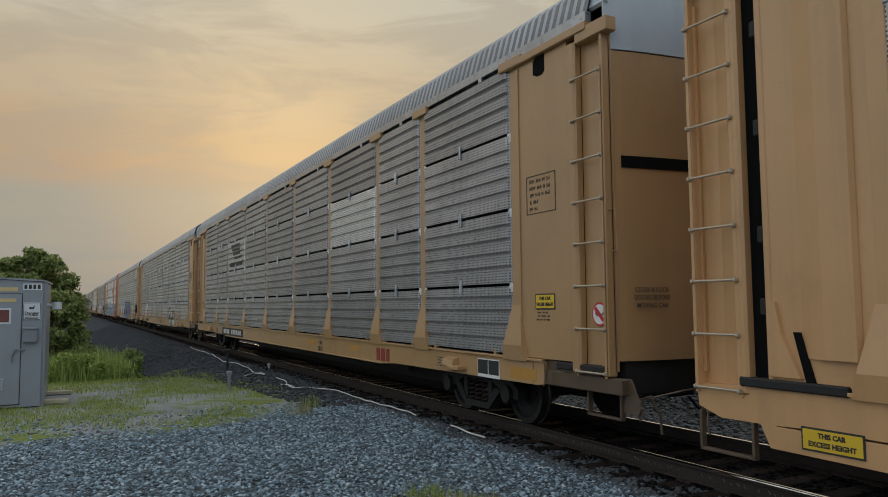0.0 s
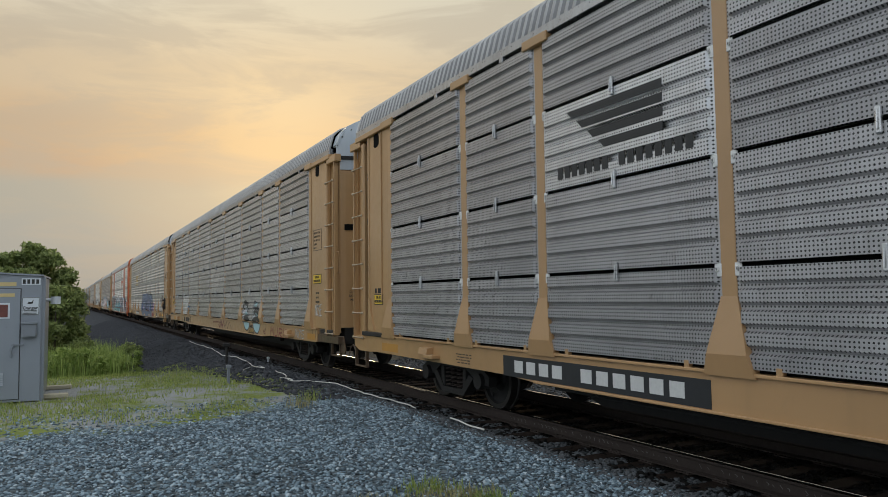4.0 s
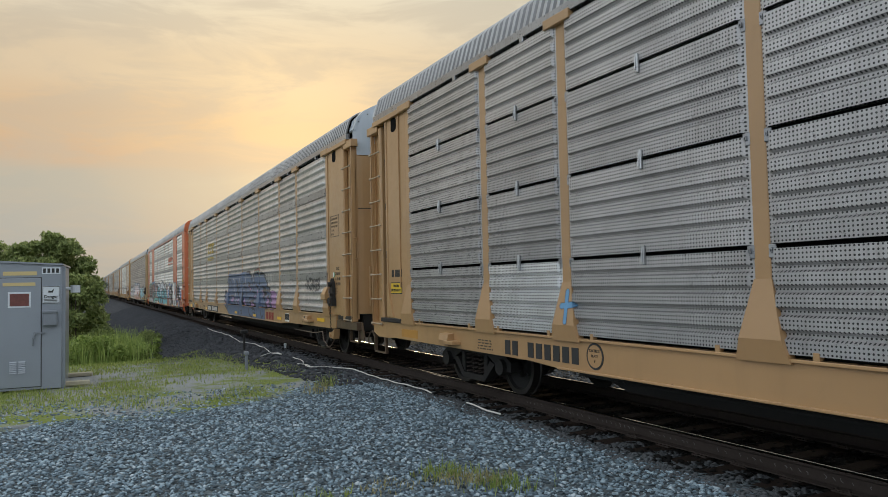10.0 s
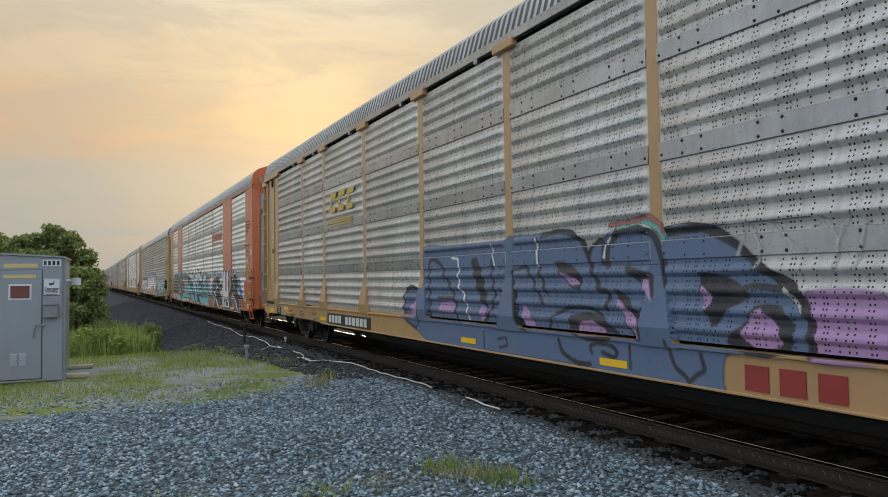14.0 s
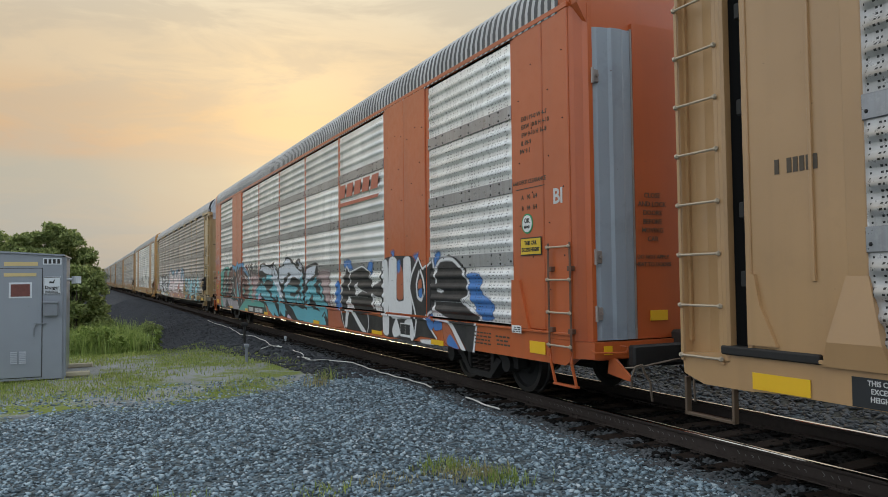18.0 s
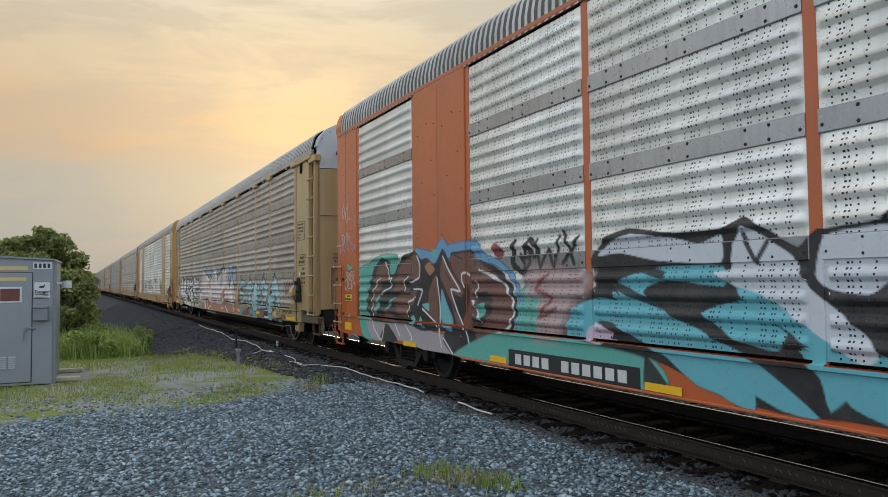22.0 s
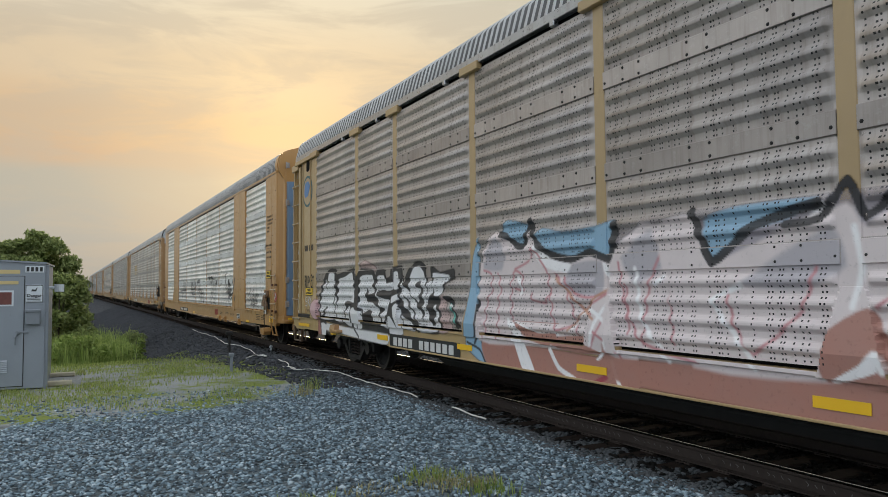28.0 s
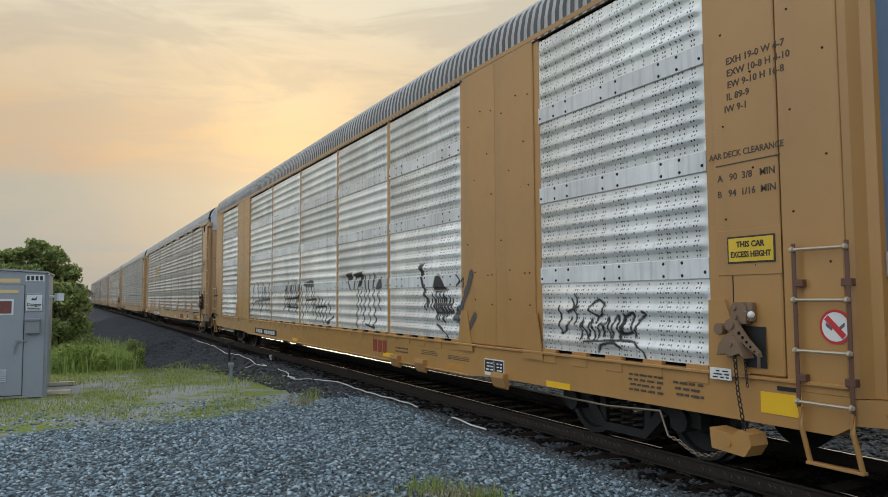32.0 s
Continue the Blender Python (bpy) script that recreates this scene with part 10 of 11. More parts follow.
tags_g.line(COAL, [(-6.18, 1.72), (-6.22, 1.31)], 0.042, 0.02)
tags_g.line(COAL, [(-6.31, 1.7), (-6.35, 1.39), (-6.44, 1.7), (-6.51, 1.36)], 0.042, 0.02)
tags_g.line(COAL, [(-6.6, 1.66), (-6.56, 1.39)], 0.042, 0.02)
tags_g.line(COAL, [(-5.82, 1.66), (-5.76, 1.46)], 0.042, 0.02)
tags_g.line(COAL, [(-5.98, 1.62), (-6.01, 1.46)], 0.042, 0.02)
tags_g.line(COAL, [(-6.68, 1.62), (-6.7, 1.42)], 0.042, 0.02)
tags_g.line(COAL, [(-6.13, 1.23), (-6.39, 1.16), (-6.51, 1.04)], 0.03)
tags_g.line(DIM, [(-7.29, 1.98), (-7.2, 1.8), (-6.99, 1.55), (-6.78, 1.36)], 0.11, 0.05)
tags_g.line(DIM, [(-6.87, 1.33), (-7.1, 1.12), (-7.39, 1.39)], 0.09, 0.05)
tags_g.line(COAL, [(-6.8, 1.99), (-6.92, 1.9), (-6.82, 1.82), (-7.04, 1.93), (-7, 1.8)], 0.025)
tags_g.line(COAL, [(2.73, 1.88), (2.77, 1.35)], 0.04, 0.025)
tags_g.line(COAL, [(2.58, 1.91), (2.47, 1.42)], 0.04, 0.025)
tags_g.line(COAL, [(2.25, 1.97), (2.23, 1.29)], 0.04, 0.025)
tags_g.line(COAL, [(1.92, 2), (1.85, 1.36)], 0.04, 0.025)
tags_g.line(COAL, [(1.6, 1.93), (1.63, 1.3)], 0.04, 0.025)
tags_g.line(COAL, [(2.67, 1.62), (1.54, 1.65)], 0.04, 0.025)
tags_g.line(COAL, [(2.59, 1.42), (1.54, 1.4)], 0.04, 0.025)
tags_g.line(COAL, [(0.65, 1.89), (0.64, 1.29)], 0.04, 0.025)
tags_g.line(COAL, [(0.19, 1.88), (0.16, 1.33)], 0.04, 0.025)
tags_g.line(COAL, [(0.89, 1.59), (0.09, 1.62)], 0.04, 0.025)
tags_g.line(COAL, [(-0.01, 1.44), (-0.65, 1.46)], 0.04, 0.025)
tags_g.line(COAL, [(-6.12, 1.62), (-6.17, 1.35)], 0.035, 0.02)
tags_g.line(COAL, [(-6.25, 1.64), (-6.29, 1.31)], 0.035, 0.02)
tags_g.line(COAL, [(-6.38, 1.64), (-6.41, 1.28)], 0.035, 0.02)
tags_g.line(COAL, [(-6.48, 1.64), (-6.44, 1.28)], 0.035, 0.02)
tags_g.line(COAL, [(-6.56, 1.58), (-6.64, 1.4)], 0.035, 0.02)
tags_g.line(COAL, [(-6.14, 1.54), (-6.7, 1.54)], 0.035, 0.02)
tags_g.line(COAL, [(-6.18, 1.41), (-6.68, 1.43)], 0.035, 0.02)
tags_g.onto(car_g, "graffiti", "black spray-painted tags")

# ---- stencils, plates and reflectors ----
MAROON = plain("maroon_stencil", (0.27, 0.034, 0.026), 0.6)
STENCIL = plain("worn_black_stencil", (0.085, 0.065, 0.045), 0.7, 0, 0.3, 40)
STENCIL_WHITE = plain("worn_white_stencil", (0.60, 0.60, 0.58), 0.7, 0, 0.15, 30)
BOARD = plain("black_board_paint", (0.020, 0.022, 0.024), 0.55, 0, 0.3)
LOGO_RED = plain("red_emblem", (0.50, 0.15, 0.09), 0.55, 0, 0.2)
SLATE_INK = plain("grey_print", (0.13, 0.13, 0.125), 0.6, 0, 0.1)
LOGO_YELLOW = plain("yellow_emblem", (0.54, 0.37, 0.08), 0.55, 0, 0.2)
LOGO_BLUE = plain("blue_emblem", (0.10, 0.22, 0.45), 0.55, 0, 0.2)
OCHRE_PATCH = plain("ochre_touch_up", (0.50, 0.25, 0.05), 0.5, 0, 0.15)
GREEN = plain("green_ring", (0.02, 0.30, 0.12), 0.5)
RED = plain("red_ring", (0.55, 0.03, 0.03), 0.5)


def slab(car, name, mat, y0, y1, z0, z1, x, thick=0.006, bev=0.0, label=""):
    return part(name, box(bmesh.new(), x - thick, x + 0.002, y0, y1, z0, z1, bev), mat, car, label)


def words(parent, text, y, z, size, mat, x, bold=0.0, squeeze=1.0):
    return part("lettering", lettering(text, size, mat, bold, squeeze), None, parent, at=on_side(x, y, z))


def height_sign(car, y0, y1, z0, z1, x, mat=SIGN_YELLOW):
    """The yellow plate with a black border that warns of the car's height."""
    a, b = sorted((y0, y1))
    s = slab(car, "height_sign", INK, a, b, z0, z1, x, 0.004)
    slab(s, "plate", mat, a + 0.015, b - 0.015, z0 + 0.015, z1 - 0.015, x - 0.004, 0.003)
    h = (z1 - z0) * 0.30
    words(s, "THIS CAR", (a + b) / 2, (z0 + z1) / 2 + h * 0.62, h, INK, x - 0.009, 0.002, 0.95)
    words(s, "EXCESS HEIGHT", (a + b) / 2, (z0 + z1) / 2 - h * 0.62, h, INK, x - 0.009, 0.002, min(1.0, (b - a) * 0.9 / (h * 7.6)))
    return s


def bars(car, y0, y1, z0, z1, rows, x, mat=STENCIL, seed=1):
    """Small writing that cannot be read: one row of short bars for each line."""
    r = random.Random(seed)
    a, b = max(y0, y1), min(y0, y1)
    h = (z1 - z0) / rows
    bm = bmesh.new()
    for k in range(rows):
        y = a - r.uniform(0, 0.05)
        z = z1 - (k + 0.8) * h
        while y > b + 0.03:
            w = r.uniform(0.03, 0.10)
            e = max(b, y - w)
            box(bm, x - 0.003, x + 0.001, e, y, z, z + h * 0.42)
            y = e - r.uniform(0.018, 0.04)
    ob = part("stencil_text", bm, mat, car)
    ob["kind"] = "stuff"
    return ob


def number_bars(car, y0, y1, z0, z1, x, mat, groups):
    """A reporting number, shown as plain upright bars."""
    a, b = max(y0, y1), min(y0, y1)
    n = sum(groups) + (len(groups) - 1) * 1.0
    w = (a - b) / n
    y = a
    for g in groups:
        for k in range(g):
            slab(car, "number_bar", mat, y - w * 0.78, y - w * 0.08, z0, z1, x, 0.004)
            y -= w
        y -= w


def reflectors(car, spots, x=SIDE - 0.022):
    for y0, y1, z0, z1 in spots:
        slab(car, "reflector", REFLECT, min(y0, y1), max(y0, y1), z0, z1, x, 0.004)


def ring(car, y, z, r, x, inner, outer, name):
    bm = bmesh.new()
    rod(bm, (x - 0.004, y, z), (x + 0.002, y, z), r, 28)
    d = part(name, bm, outer, car)
    bm = bmesh.new()
    rod(bm, (x - 0.007, y, z), (x - 0.003, y, z), r * 0.84, 28)
    part("disc", bm, inner, d)
    return d


def frame_lines(car, y0, y1, z0, z1, x, mat=STENCIL, w=0.012):
    a, b = min(y0, y1), max(y0, y1)
    bm = bmesh.new()
    for p in ((a, b, z0, z0 + w), (a, b, z1 - w, z1), (a, a + w, z0, z1), (b - w, b, z0, z1)):
        box(bm, x - 0.003, x + 0.001, *p)
    return part("stencil_frame", bm, mat, car)


def placard(car, y0, y1, z0, z1, x=SIDE - 0.022):
    """The black inspection board with its white divisions."""
    a, b = min(y0, y1), max(y0, y1)
    s = slab(car, "inspection_board", WHITE, a, b, z0, z1, x, 0.003)
    m = (a + b) / 2
    for p in ((a + 0.015, m - 0.01), (m + 0.01, b - 0.015)):
        slab(s, "field", BOARD, *p, z0 + 0.045, z1 - 0.015, x - 0.003, 0.003)
    return s


def jack_pad(car, y0, y1, z, mat, text=False):
    a, b = min(y0, y1), max(y0, y1)
    bm = bmesh.new()
    prism(bm, [(SIDE, z - 0.10), (SIDE - 0.12, z - 0.10), (SIDE - 0.14, z - 0.02), (SIDE - 0.12, z + 0.07), (SIDE, z + 0.09)], "y", a, b)
    box(bm, SIDE - 0.16, SIDE, a - 0.22, b - 0.2, z - 0.08, z - 0.02, 0.01)
    p = part("jack_pad", bm, mat, car)
    if text:
        words(p, "JACK", (a + b) / 2, z + 0.035, 0.062, INK, SIDE - 0.137, 0.001)
        words(p, "HERE", (a + b) / 2, z - 0.045, 0.062, INK, SIDE - 0.143, 0.001)
    return p


X_END, X_SILL, X_FR = SIDE - 0.012, SIDE - 0.022, SIDE - 0.027
for car, seed in ((car_a, 1), (car_b, 2), (car_c, 3), (car_d, 4), (car_f, 5)):
    for k, w in enumerate(("EXH  19-0  W  5-1", "EXW  10-8  H  5-8", "EW  9-10  H  16-2", "IL  89-9", "IW  9-1")):
        words(car, w, -11.985 - 0.0135 * len(w), 3.165 - 0.086 * k, 0.062, STENCIL, X_END, 0.002, 0.9)
    frame_lines(car, -11.93, -12.54, 2.76, 3.24, X_END)
    bars(car, -12.1, -12.38, 1.45, 1.62 if car is not car_c else 1.85, 4, X_END, seed=seed + 9)
    bars(car, -9.4, -9.95, 0.72, 0.88, 4, X_SILL, seed=seed + 20)
    bars(car, 9.2, 8.75, 0.70, 0.86, 4, X_SILL, seed=seed + 30)
    # lines on the bowed end door, and its black slot
    for k, w in enumerate(("CLOSE & LOCK", "DOORS BEFORE", "MOVING CAR")):
        part("lettering", lettering(w, 0.072, STENCIL, 0.001, 0.9), None, car, at=pose(-0.93 if car not in (car_d, car_f) else -0.80, -13.543, (1.80 if car not in (car_d, car_f) else 2.36) - 0.085 * k, 90, 0, -7))
    if car in (car_a, car_b, car_c):
        arc = [(-1.40 * (1 - u), -13.405 - 0.16 * math.sin(u * math.pi / 2) ** 0.8) for u in (0.12, 0.2, 0.3, 0.4, 0.5, 0.6, 0.7, 0.8)]
        bm = prism(bmesh.new(), arc + [(x, y - 0.012) for x, y in arc[::-1]], "z", 3.13, 3.26)
        part("window_slot", bm, BLACK, car, "black slot in the end door")
    for y0, y1 in ((-11.5, -12.1), (11.3, 12.0)):
        if car in (car_b, car_c):
            slab(car, "touched_up_patch", OCHRE_PATCH, min(y0, y1), max(y0, y1), 0.72, 0.86, X_SILL, 0.002)
    jack_pad(car, 9.95, 10.25, 0.80, TAN)
    if car is not car_d:
        jack_pad(car, -9.80, -10.12, 0.80, car is car_f and OLIVE or TAN)

height_sign(car_a, 12.37, 11.86, 0.52, 0.70, X_SILL)
height_sign(car_b, -12.09, -12.49, 1.59, 1.78, X_END)
height_sign(car_b, 12.37, 11.97, 1.54, 1.73, X_END)
number_bars(car_b, 12.34, 11.99, 1.75, 1.84, X_END, INK, (2, 5))
height_sign(car_c, -11.93, -12.52, 2.0, 2.22, X_END)
height_sign(car_c, 12.49, 11.97, 1.48, 1.69, X_END)
number_bars(car_c, 12.44, 11.96, 1.79, 1.92, X_END, INK, (2, 6))
height_sign(car_f, -12.02, -12.61, 2.12, 2.40, X_END, plain("faded_yellow_plate", (0.36, 0.25, 0.09), 0.5))
height_sign(car_f, 12.42, 11.83, 1.47, 1.67, X_END)
s = slab(car_d, "height_board", BOARD, 11.25, 11.71, 0.68, 0.90, X_SILL, 0.003)
for k, w in enumerate(("THIS CAR", "EXCESS", "HEIGHT")):
    words(s, w, 11.48, 0.862 - 0.058 * k, 0.055, STENCIL_WHITE, X_SILL - 0.006, 0.001, 0.9)
arc = [(-1.40 * (1 - u), -13.425 - 0.16 * math.sin(u * math.pi / 2) ** 0.8) for u in (0.06, 0.14, 0.28, 0.43, 0.57, 0.71, 0.86, 1.0)]
part("door_band", prism(bmesh.new(), arc + [(x, y - 0.012) for x, y in arc[::-1]], "z", 4.66, 4.74), GREASE, car_c, "black band across the door head")
for car in (car_e, car_g):
    height_sign(car, -11.83, -12.31, 1.93, 2.16, SIDE - 0.037)
height_sign(car_e, 12.40, 11.95, 1.27, 1.45, X_FR)
placard(car_b, -10.67, -11.24, 0.67, 0.92)
placard(car_d, -7.62, -8.08, 0.68, 0.91)
s = placard(car_g, -7.62, -8.12, 0.60, 0.82)
bars(s, -7.66, -7.84, 0.66, 0.79, 3, SIDE - 0.029, WHITE, 61)
bars(s, -7.90, -8.08, 0.66, 0.79, 3, SIDE - 0.029, WHITE, 62)
s = slab(car_g, "number_board", GREASE, 3.6, 6.15, 0.60, 0.76, SIDE - 0.026, 0.003)
number_bars(s, 6.0, 3.75, 0.63, 0.73, SIDE - 0.030, STENCIL_WHITE, (4, 6))
bars(car_g, -4.52, -5.08, 0.70, 0.82, 2, SIDE - 0.022, seed=63)
bars(car_g, -5.6, -6.2, 0.74, 0.82, 3, SIDE - 0.022, seed=64)
bars(car_g, -6.5, -7.2, 0.73, 0.80, 3, SIDE - 0.022, seed=65)
slab(car_g, "touched_up_patch", OCHRE_PATCH, -6.97, -6.5, 0.59, 0.67, SIDE - 0.022, 0.002)
for y in (-4.62, -5.64, -8.05):
    bm = bmesh.new()
    prism(bm, [(SIDE, 0.66), (SIDE - 0.09, 0.66), (SIDE - 0.10, 0.60), (SIDE - 0.05, 0.47), (SIDE - 0.02, 0.45), (SIDE, 0.50)], "y", y - 0.16, y + 0.16)
    part("jack_pad", bm, YELLOW, car_g)
placard(car_e, -7.75, -8.19, 0.62, 0.86, SIDE - 0.03)
placard(car_f, -8.25, -8.75, 0.66, 0.88, SIDE - 0.03)
# number boards
s = slab(car_b, "number_board", BOARD, 4.45, 7.9, 0.64, 0.90, X_SILL, 0.003)
number_bars(s, 7.65, 4.7, 0.70, 0.85, X_SILL - 0.003, STENCIL_WHITE, (4, 6))
number_bars(car_c, 8.44, 6.75, 0.69, 0.88, X_SILL, INK, (2, 6))
r_c = ring(car_c, 6.49, 0.81, 0.15, X_SILL, TAN, INK, "plate_mark")
for k, w in enumerate(("EXCEEDS", "PLATE", "F")):
    words(r_c, w, 6.49, 0.87 - 0.06 * k, 0.045, INK, X_SILL - 0.009)
s = slab(car_d, "number_board", BOARD, 3.87, 6.74, 0.64, 0.885, SIDE - 0.024, 0.003)
number_bars(s, 6.62, 4.05, 0.68, 0.845, SIDE - 0.028, STENCIL_WHITE, (4, 6))
bars(car_d, 8.05, 7.6, 0.78, 0.86, 2, X_SILL, seed=71)
bars(car_d, 7.95, 7.55, 0.67, 0.72, 2, X_SILL, seed=72)
for a, b in ((1.75, 3.9), (4.5, 6.72), (7.3, 8.1), (9.2, 11.35)):
    slab(car_d, "sheet_lip", TAN, a, b, 0.955, 1.03, SIDE - 0.012, 0.01, 0.003)
s = slab(car_e, "number_board", BOARD, 3.4, 5.9, 0.56, 0.78, SIDE - 0.028, 0.003)
number_bars(s, 5.75, 3.55, 0.60, 0.73, SIDE - 0.032, STENCIL_WHITE, (4, 6))
s = slab(car_f, "number_board", BOARD, 4.6, 7.2, 0.60, 0.84, SIDE - 0.028, 0.003)
number_bars(s, 7.05, 4.75, 0.65, 0.79, SIDE - 0.032, STENCIL_WHITE, (4, 6))
number_bars(car_f, 12.5, 11.8, 2.54, 2.68, X_END, STENCIL, (4, 5))
number_bars(car_d, 12.34, 11.93, 2.48, 2.60, X_END, STENCIL, (1, 5))
# owner's marks, as plain bars
for car, y0, y1 in ((car_b, -6.95, -7.6), (car_d, -5.25, -6.3), (car_g, -3.5, -4.2), (car_f, -5.6, -6.2)):
    number_bars(car, y0, y1, 0.66, 0.88, SIDE - 0.026, MAROON, (3,))
words(car_b, "L 90'-0", -3.63, 0.825, 0.125, INK, X_SILL, 0.002, 0.8)
words(car_b, "BSH21", -3.63, 0.690, 0.150, INK, X_SILL, 0.003, 0.75)
for y0, y1 in ((-5.54, -6.04), (-2.65, -3.20)):
    slab(car_b, "touched_up_patch", OCHRE_PATCH, y1, y0, 0.76, 0.87, X_SILL, 0.002)
# emblems as plain shapes
bm = bmesh.new()
for k in range(4):
    prism(bm, [(6.4 - 0.18 * k, 3.75 - 0.14 * k), (4.9, 3.75 - 0.14 * k), (4.9, 3.66 - 0.14 * k), (6.3 - 0.18 * k, 3.66 - 0.14 * k)], "x", SIDE - 0.052, SIDE - 0.044)
part("emblem", bm, BOARD, car_b)
number_bars(car_b, 6.6, 4.5, 3.00, 3.14, SIDE - 0.046, BOARD, (7, 8))
for k, y in enumerate((6.45, 5.85, 5.25)):
    bm = bmesh.new()
    prism(bm, [(y, 3.18), (y - 0.10, 3.62), (y - 0.52, 3.62), (y - 0.46, 3.50), (y - 0.2, 3.50), (y - 0.13, 3.30), (y - 0.42, 3.30), (y - 0.40, 3.18)], "x", SIDE - 0.045, SIDE - 0.036)
    part("emblem", bm, LOGO_YELLOW, car_d)
for k in range(3):
    bm = bmesh.new()
    prism(bm, [(6.5, 3.02 - 0.06 * k), (4.9, 3.02 - 0.06 * k), (4.9, 2.99 - 0.06 * k), (6.5, 2.99 - 0.06 * k)], "x", SIDE - 0.04, SIDE - 0.03)
    part("emblem", bm, LOGO_YELLOW, car_d)
for k in range(5):
    bm = bmesh.new()
    y = -4.3 - k * 0.50
    prism(bm, [(y, 3.42), (y - 0.38, 3.42), (y - 0.42, 3.56), (y - 0.46, 3.70), (y - 0.10, 3.70), (y - 0.05, 3.56)], "x", SIDE - 0.046, SIDE - 0.038)
    part("emblem", bm, LOGO_RED, car_e)
bm = bmesh.new()
prism(bm, [(-4.25, 3.24), (-6.7, 3.24), (-6.75, 3.30), (-4.25, 3.32)], "x", SIDE - 0.046, SIDE - 0.038)
part("emblem", bm, LOGO_RED, car_e)
r_f = ring(car_f, 12.26, 3.98, 0.38, X_END, OLIVE, plain("dark_teal_ring", (0.05, 0.12, 0.135), 0.6, 0, 0.3), "emblem")
bm = bmesh.new()
prism(bm, [(12.50, 3.92), (12.40, 3.84), (12.24, 3.86), (12.10, 3.98), (12.06, 4.12), (12.2, 4.22), (12.40, 4.20), (12.48, 4.08)], "x", X_END - 0.012, X_END - 0.007)
part("emblem_shape", bm, LOGO_BLUE, r_f)
# dimensions on the slim-post cars
for car, clear in ((car_e, ("A   90  1/4", "B   94  1/4")), (car_g, ("A   90  3/8   MIN", "B   94  1/16  MIN"))):
    for k, w in enumerate(("EXH 19-0 W 4-7", "EXW 10-8 H 4-10", "EW 9-10 H 16-8", "IL 89-9", "IW 9-1")):
        half = 0.0255 * len(w)
        words(car, w, -11.80 - half, 3.70 - 0.105 * k, 0.085, STENCIL, X_FR, 0.001)
    words(car, "AAR DECK CLEARANCE", -12.03, 2.88, 0.078, STENCIL, X_FR, 0.001, 0.92)
    slab(car, "rule", STENCIL, -12.38, -11.72, 2.79, 2.80, X_FR, 0.003)
    for k, w in enumerate(clear):
        words(car, w, -12.03, 2.68 - 0.14 * k, 0.085, STENCIL, X_FR, 0.001)
    bars(car, -10.5, -11.0, 0.70, 0.90, 4, X_FR, seed=50)
    bars(car, -11.12, -11.5, 0.72, 0.88, 3, X_FR, seed=51)
    s = slab(car, "notice_plate", WHITE, -11.85, -11.62, 0.93, 1.03, SIDE - 0.062, 0.004)
    bars(s, -11.64, -11.83, 0.94, 1.02, 3, SIDE - 0.067, INK, 52)
ok = ring(car_e, -11.98, 2.34, 0.13, X_FR, WHITE, GREEN, "inspection_mark")
words(ok, "OK", -11.98, 2.375, 0.085, INK, X_FR - 0.009, 0.002)
words(ok, "M-941", -11.98, 2.295, 0.052, INK, X_FR - 0.009, 0.002)
words(car_e, "BI", -12.66, 2.62, 0.26, STENCIL_WHITE, X_FR, 0.006)
for car, y, z in ((car_g, -12.80, 1.42), (car_b, -13.22, 1.54)):
    x = X_FR if car is car_g else SIDE + 0.05
    r_n = ring(car, y, z, 0.13, x, WHITE, RED, "no_climbing_sign")
    bm = bmesh.new()
    prism(bm, [(y + 0.085, z + 0.055), (y + 0.055, z + 0.085), (y - 0.085, z - 0.055), (y - 0.055, z - 0.085)], "x", x - 0.012, x - 0.006)
    part("bar", bm, RED, r_n)
    bm = bmesh.new()
    for q in (-1, 1):
        prism(bm, [(y + q * 0.02, z - 0.01), (y + q * 0.075, z + 0.035), (y + q * 0.075, z + 0.005), (y + q * 0.03, z - 0.03)], "x", x - 0.009, x - 0.005)
    part("figure", bm, SLATE_INK, r_n)
# lines on the flat end doors
for car in (car_e, car_g):
    for k, w in enumerate(("CLOSE", "AND LOCK", "DOORS", "BEFORE", "MOVING", "CAR")):
        part("lettering", lettering(w, 0.085, STENCIL, 0.001), None, car, at=Matrix.Translation((-0.42, -13.125, 2.62 - 0.105 * k)) @ FRONT)
    for k, w in enumerate(("DO NOT APPLY", "HEAT TO DOORS")):
        part("lettering", lettering(w, 0.07, STENCIL, 0.001), None, car, at=Matrix.Translation((-0.42, -13.126, 1.88 - 0.09 * k)) @ FRONT)
    part("reflector", box(bmesh.new(), -0.48, -0.22, -13.132, -13.115, 1.12, 1.24), REFLECT, car)
for car in (car_c, car_d, car_f):
    part("lettering", lettering("EXCESS   HEIGHT", 0.10, INK, 0.006), None, car, at=Matrix.Translation((-0.58, -13.575, 4.80)) @ FRONT)
reflectors(car_d, ((-6.71, -7.21, 0.70, 0.78), (-10.81, -11.4, 0.80, 0.88), (-0.01, -0.47, 0.69, 0.77), (-3.31, -3.76, 0.68, 0.76), (12.6, 12.05, 0.69, 0.83), (10.84, 10.38, 0.83, 0.92), (7.31, 6.86, 0.69, 0.77)), SIDE - 0.03)
reflectors(car_e, ((-6.3, -6.85, 0.58, 0.65), (-9.05, -9.5, 0.58, 0.66), (-12.0, -12.35, 0.70, 0.85), (6.38, 5.95, 0.58, 0.66), (3.33, 2.83, 0.57, 0.65), (9.35, 8.81, 0.58, 0.66), (12.4, 12.0, 0.70, 0.85), (-2.2, -2.7, 0.57, 0.65)), SIDE - 0.032)
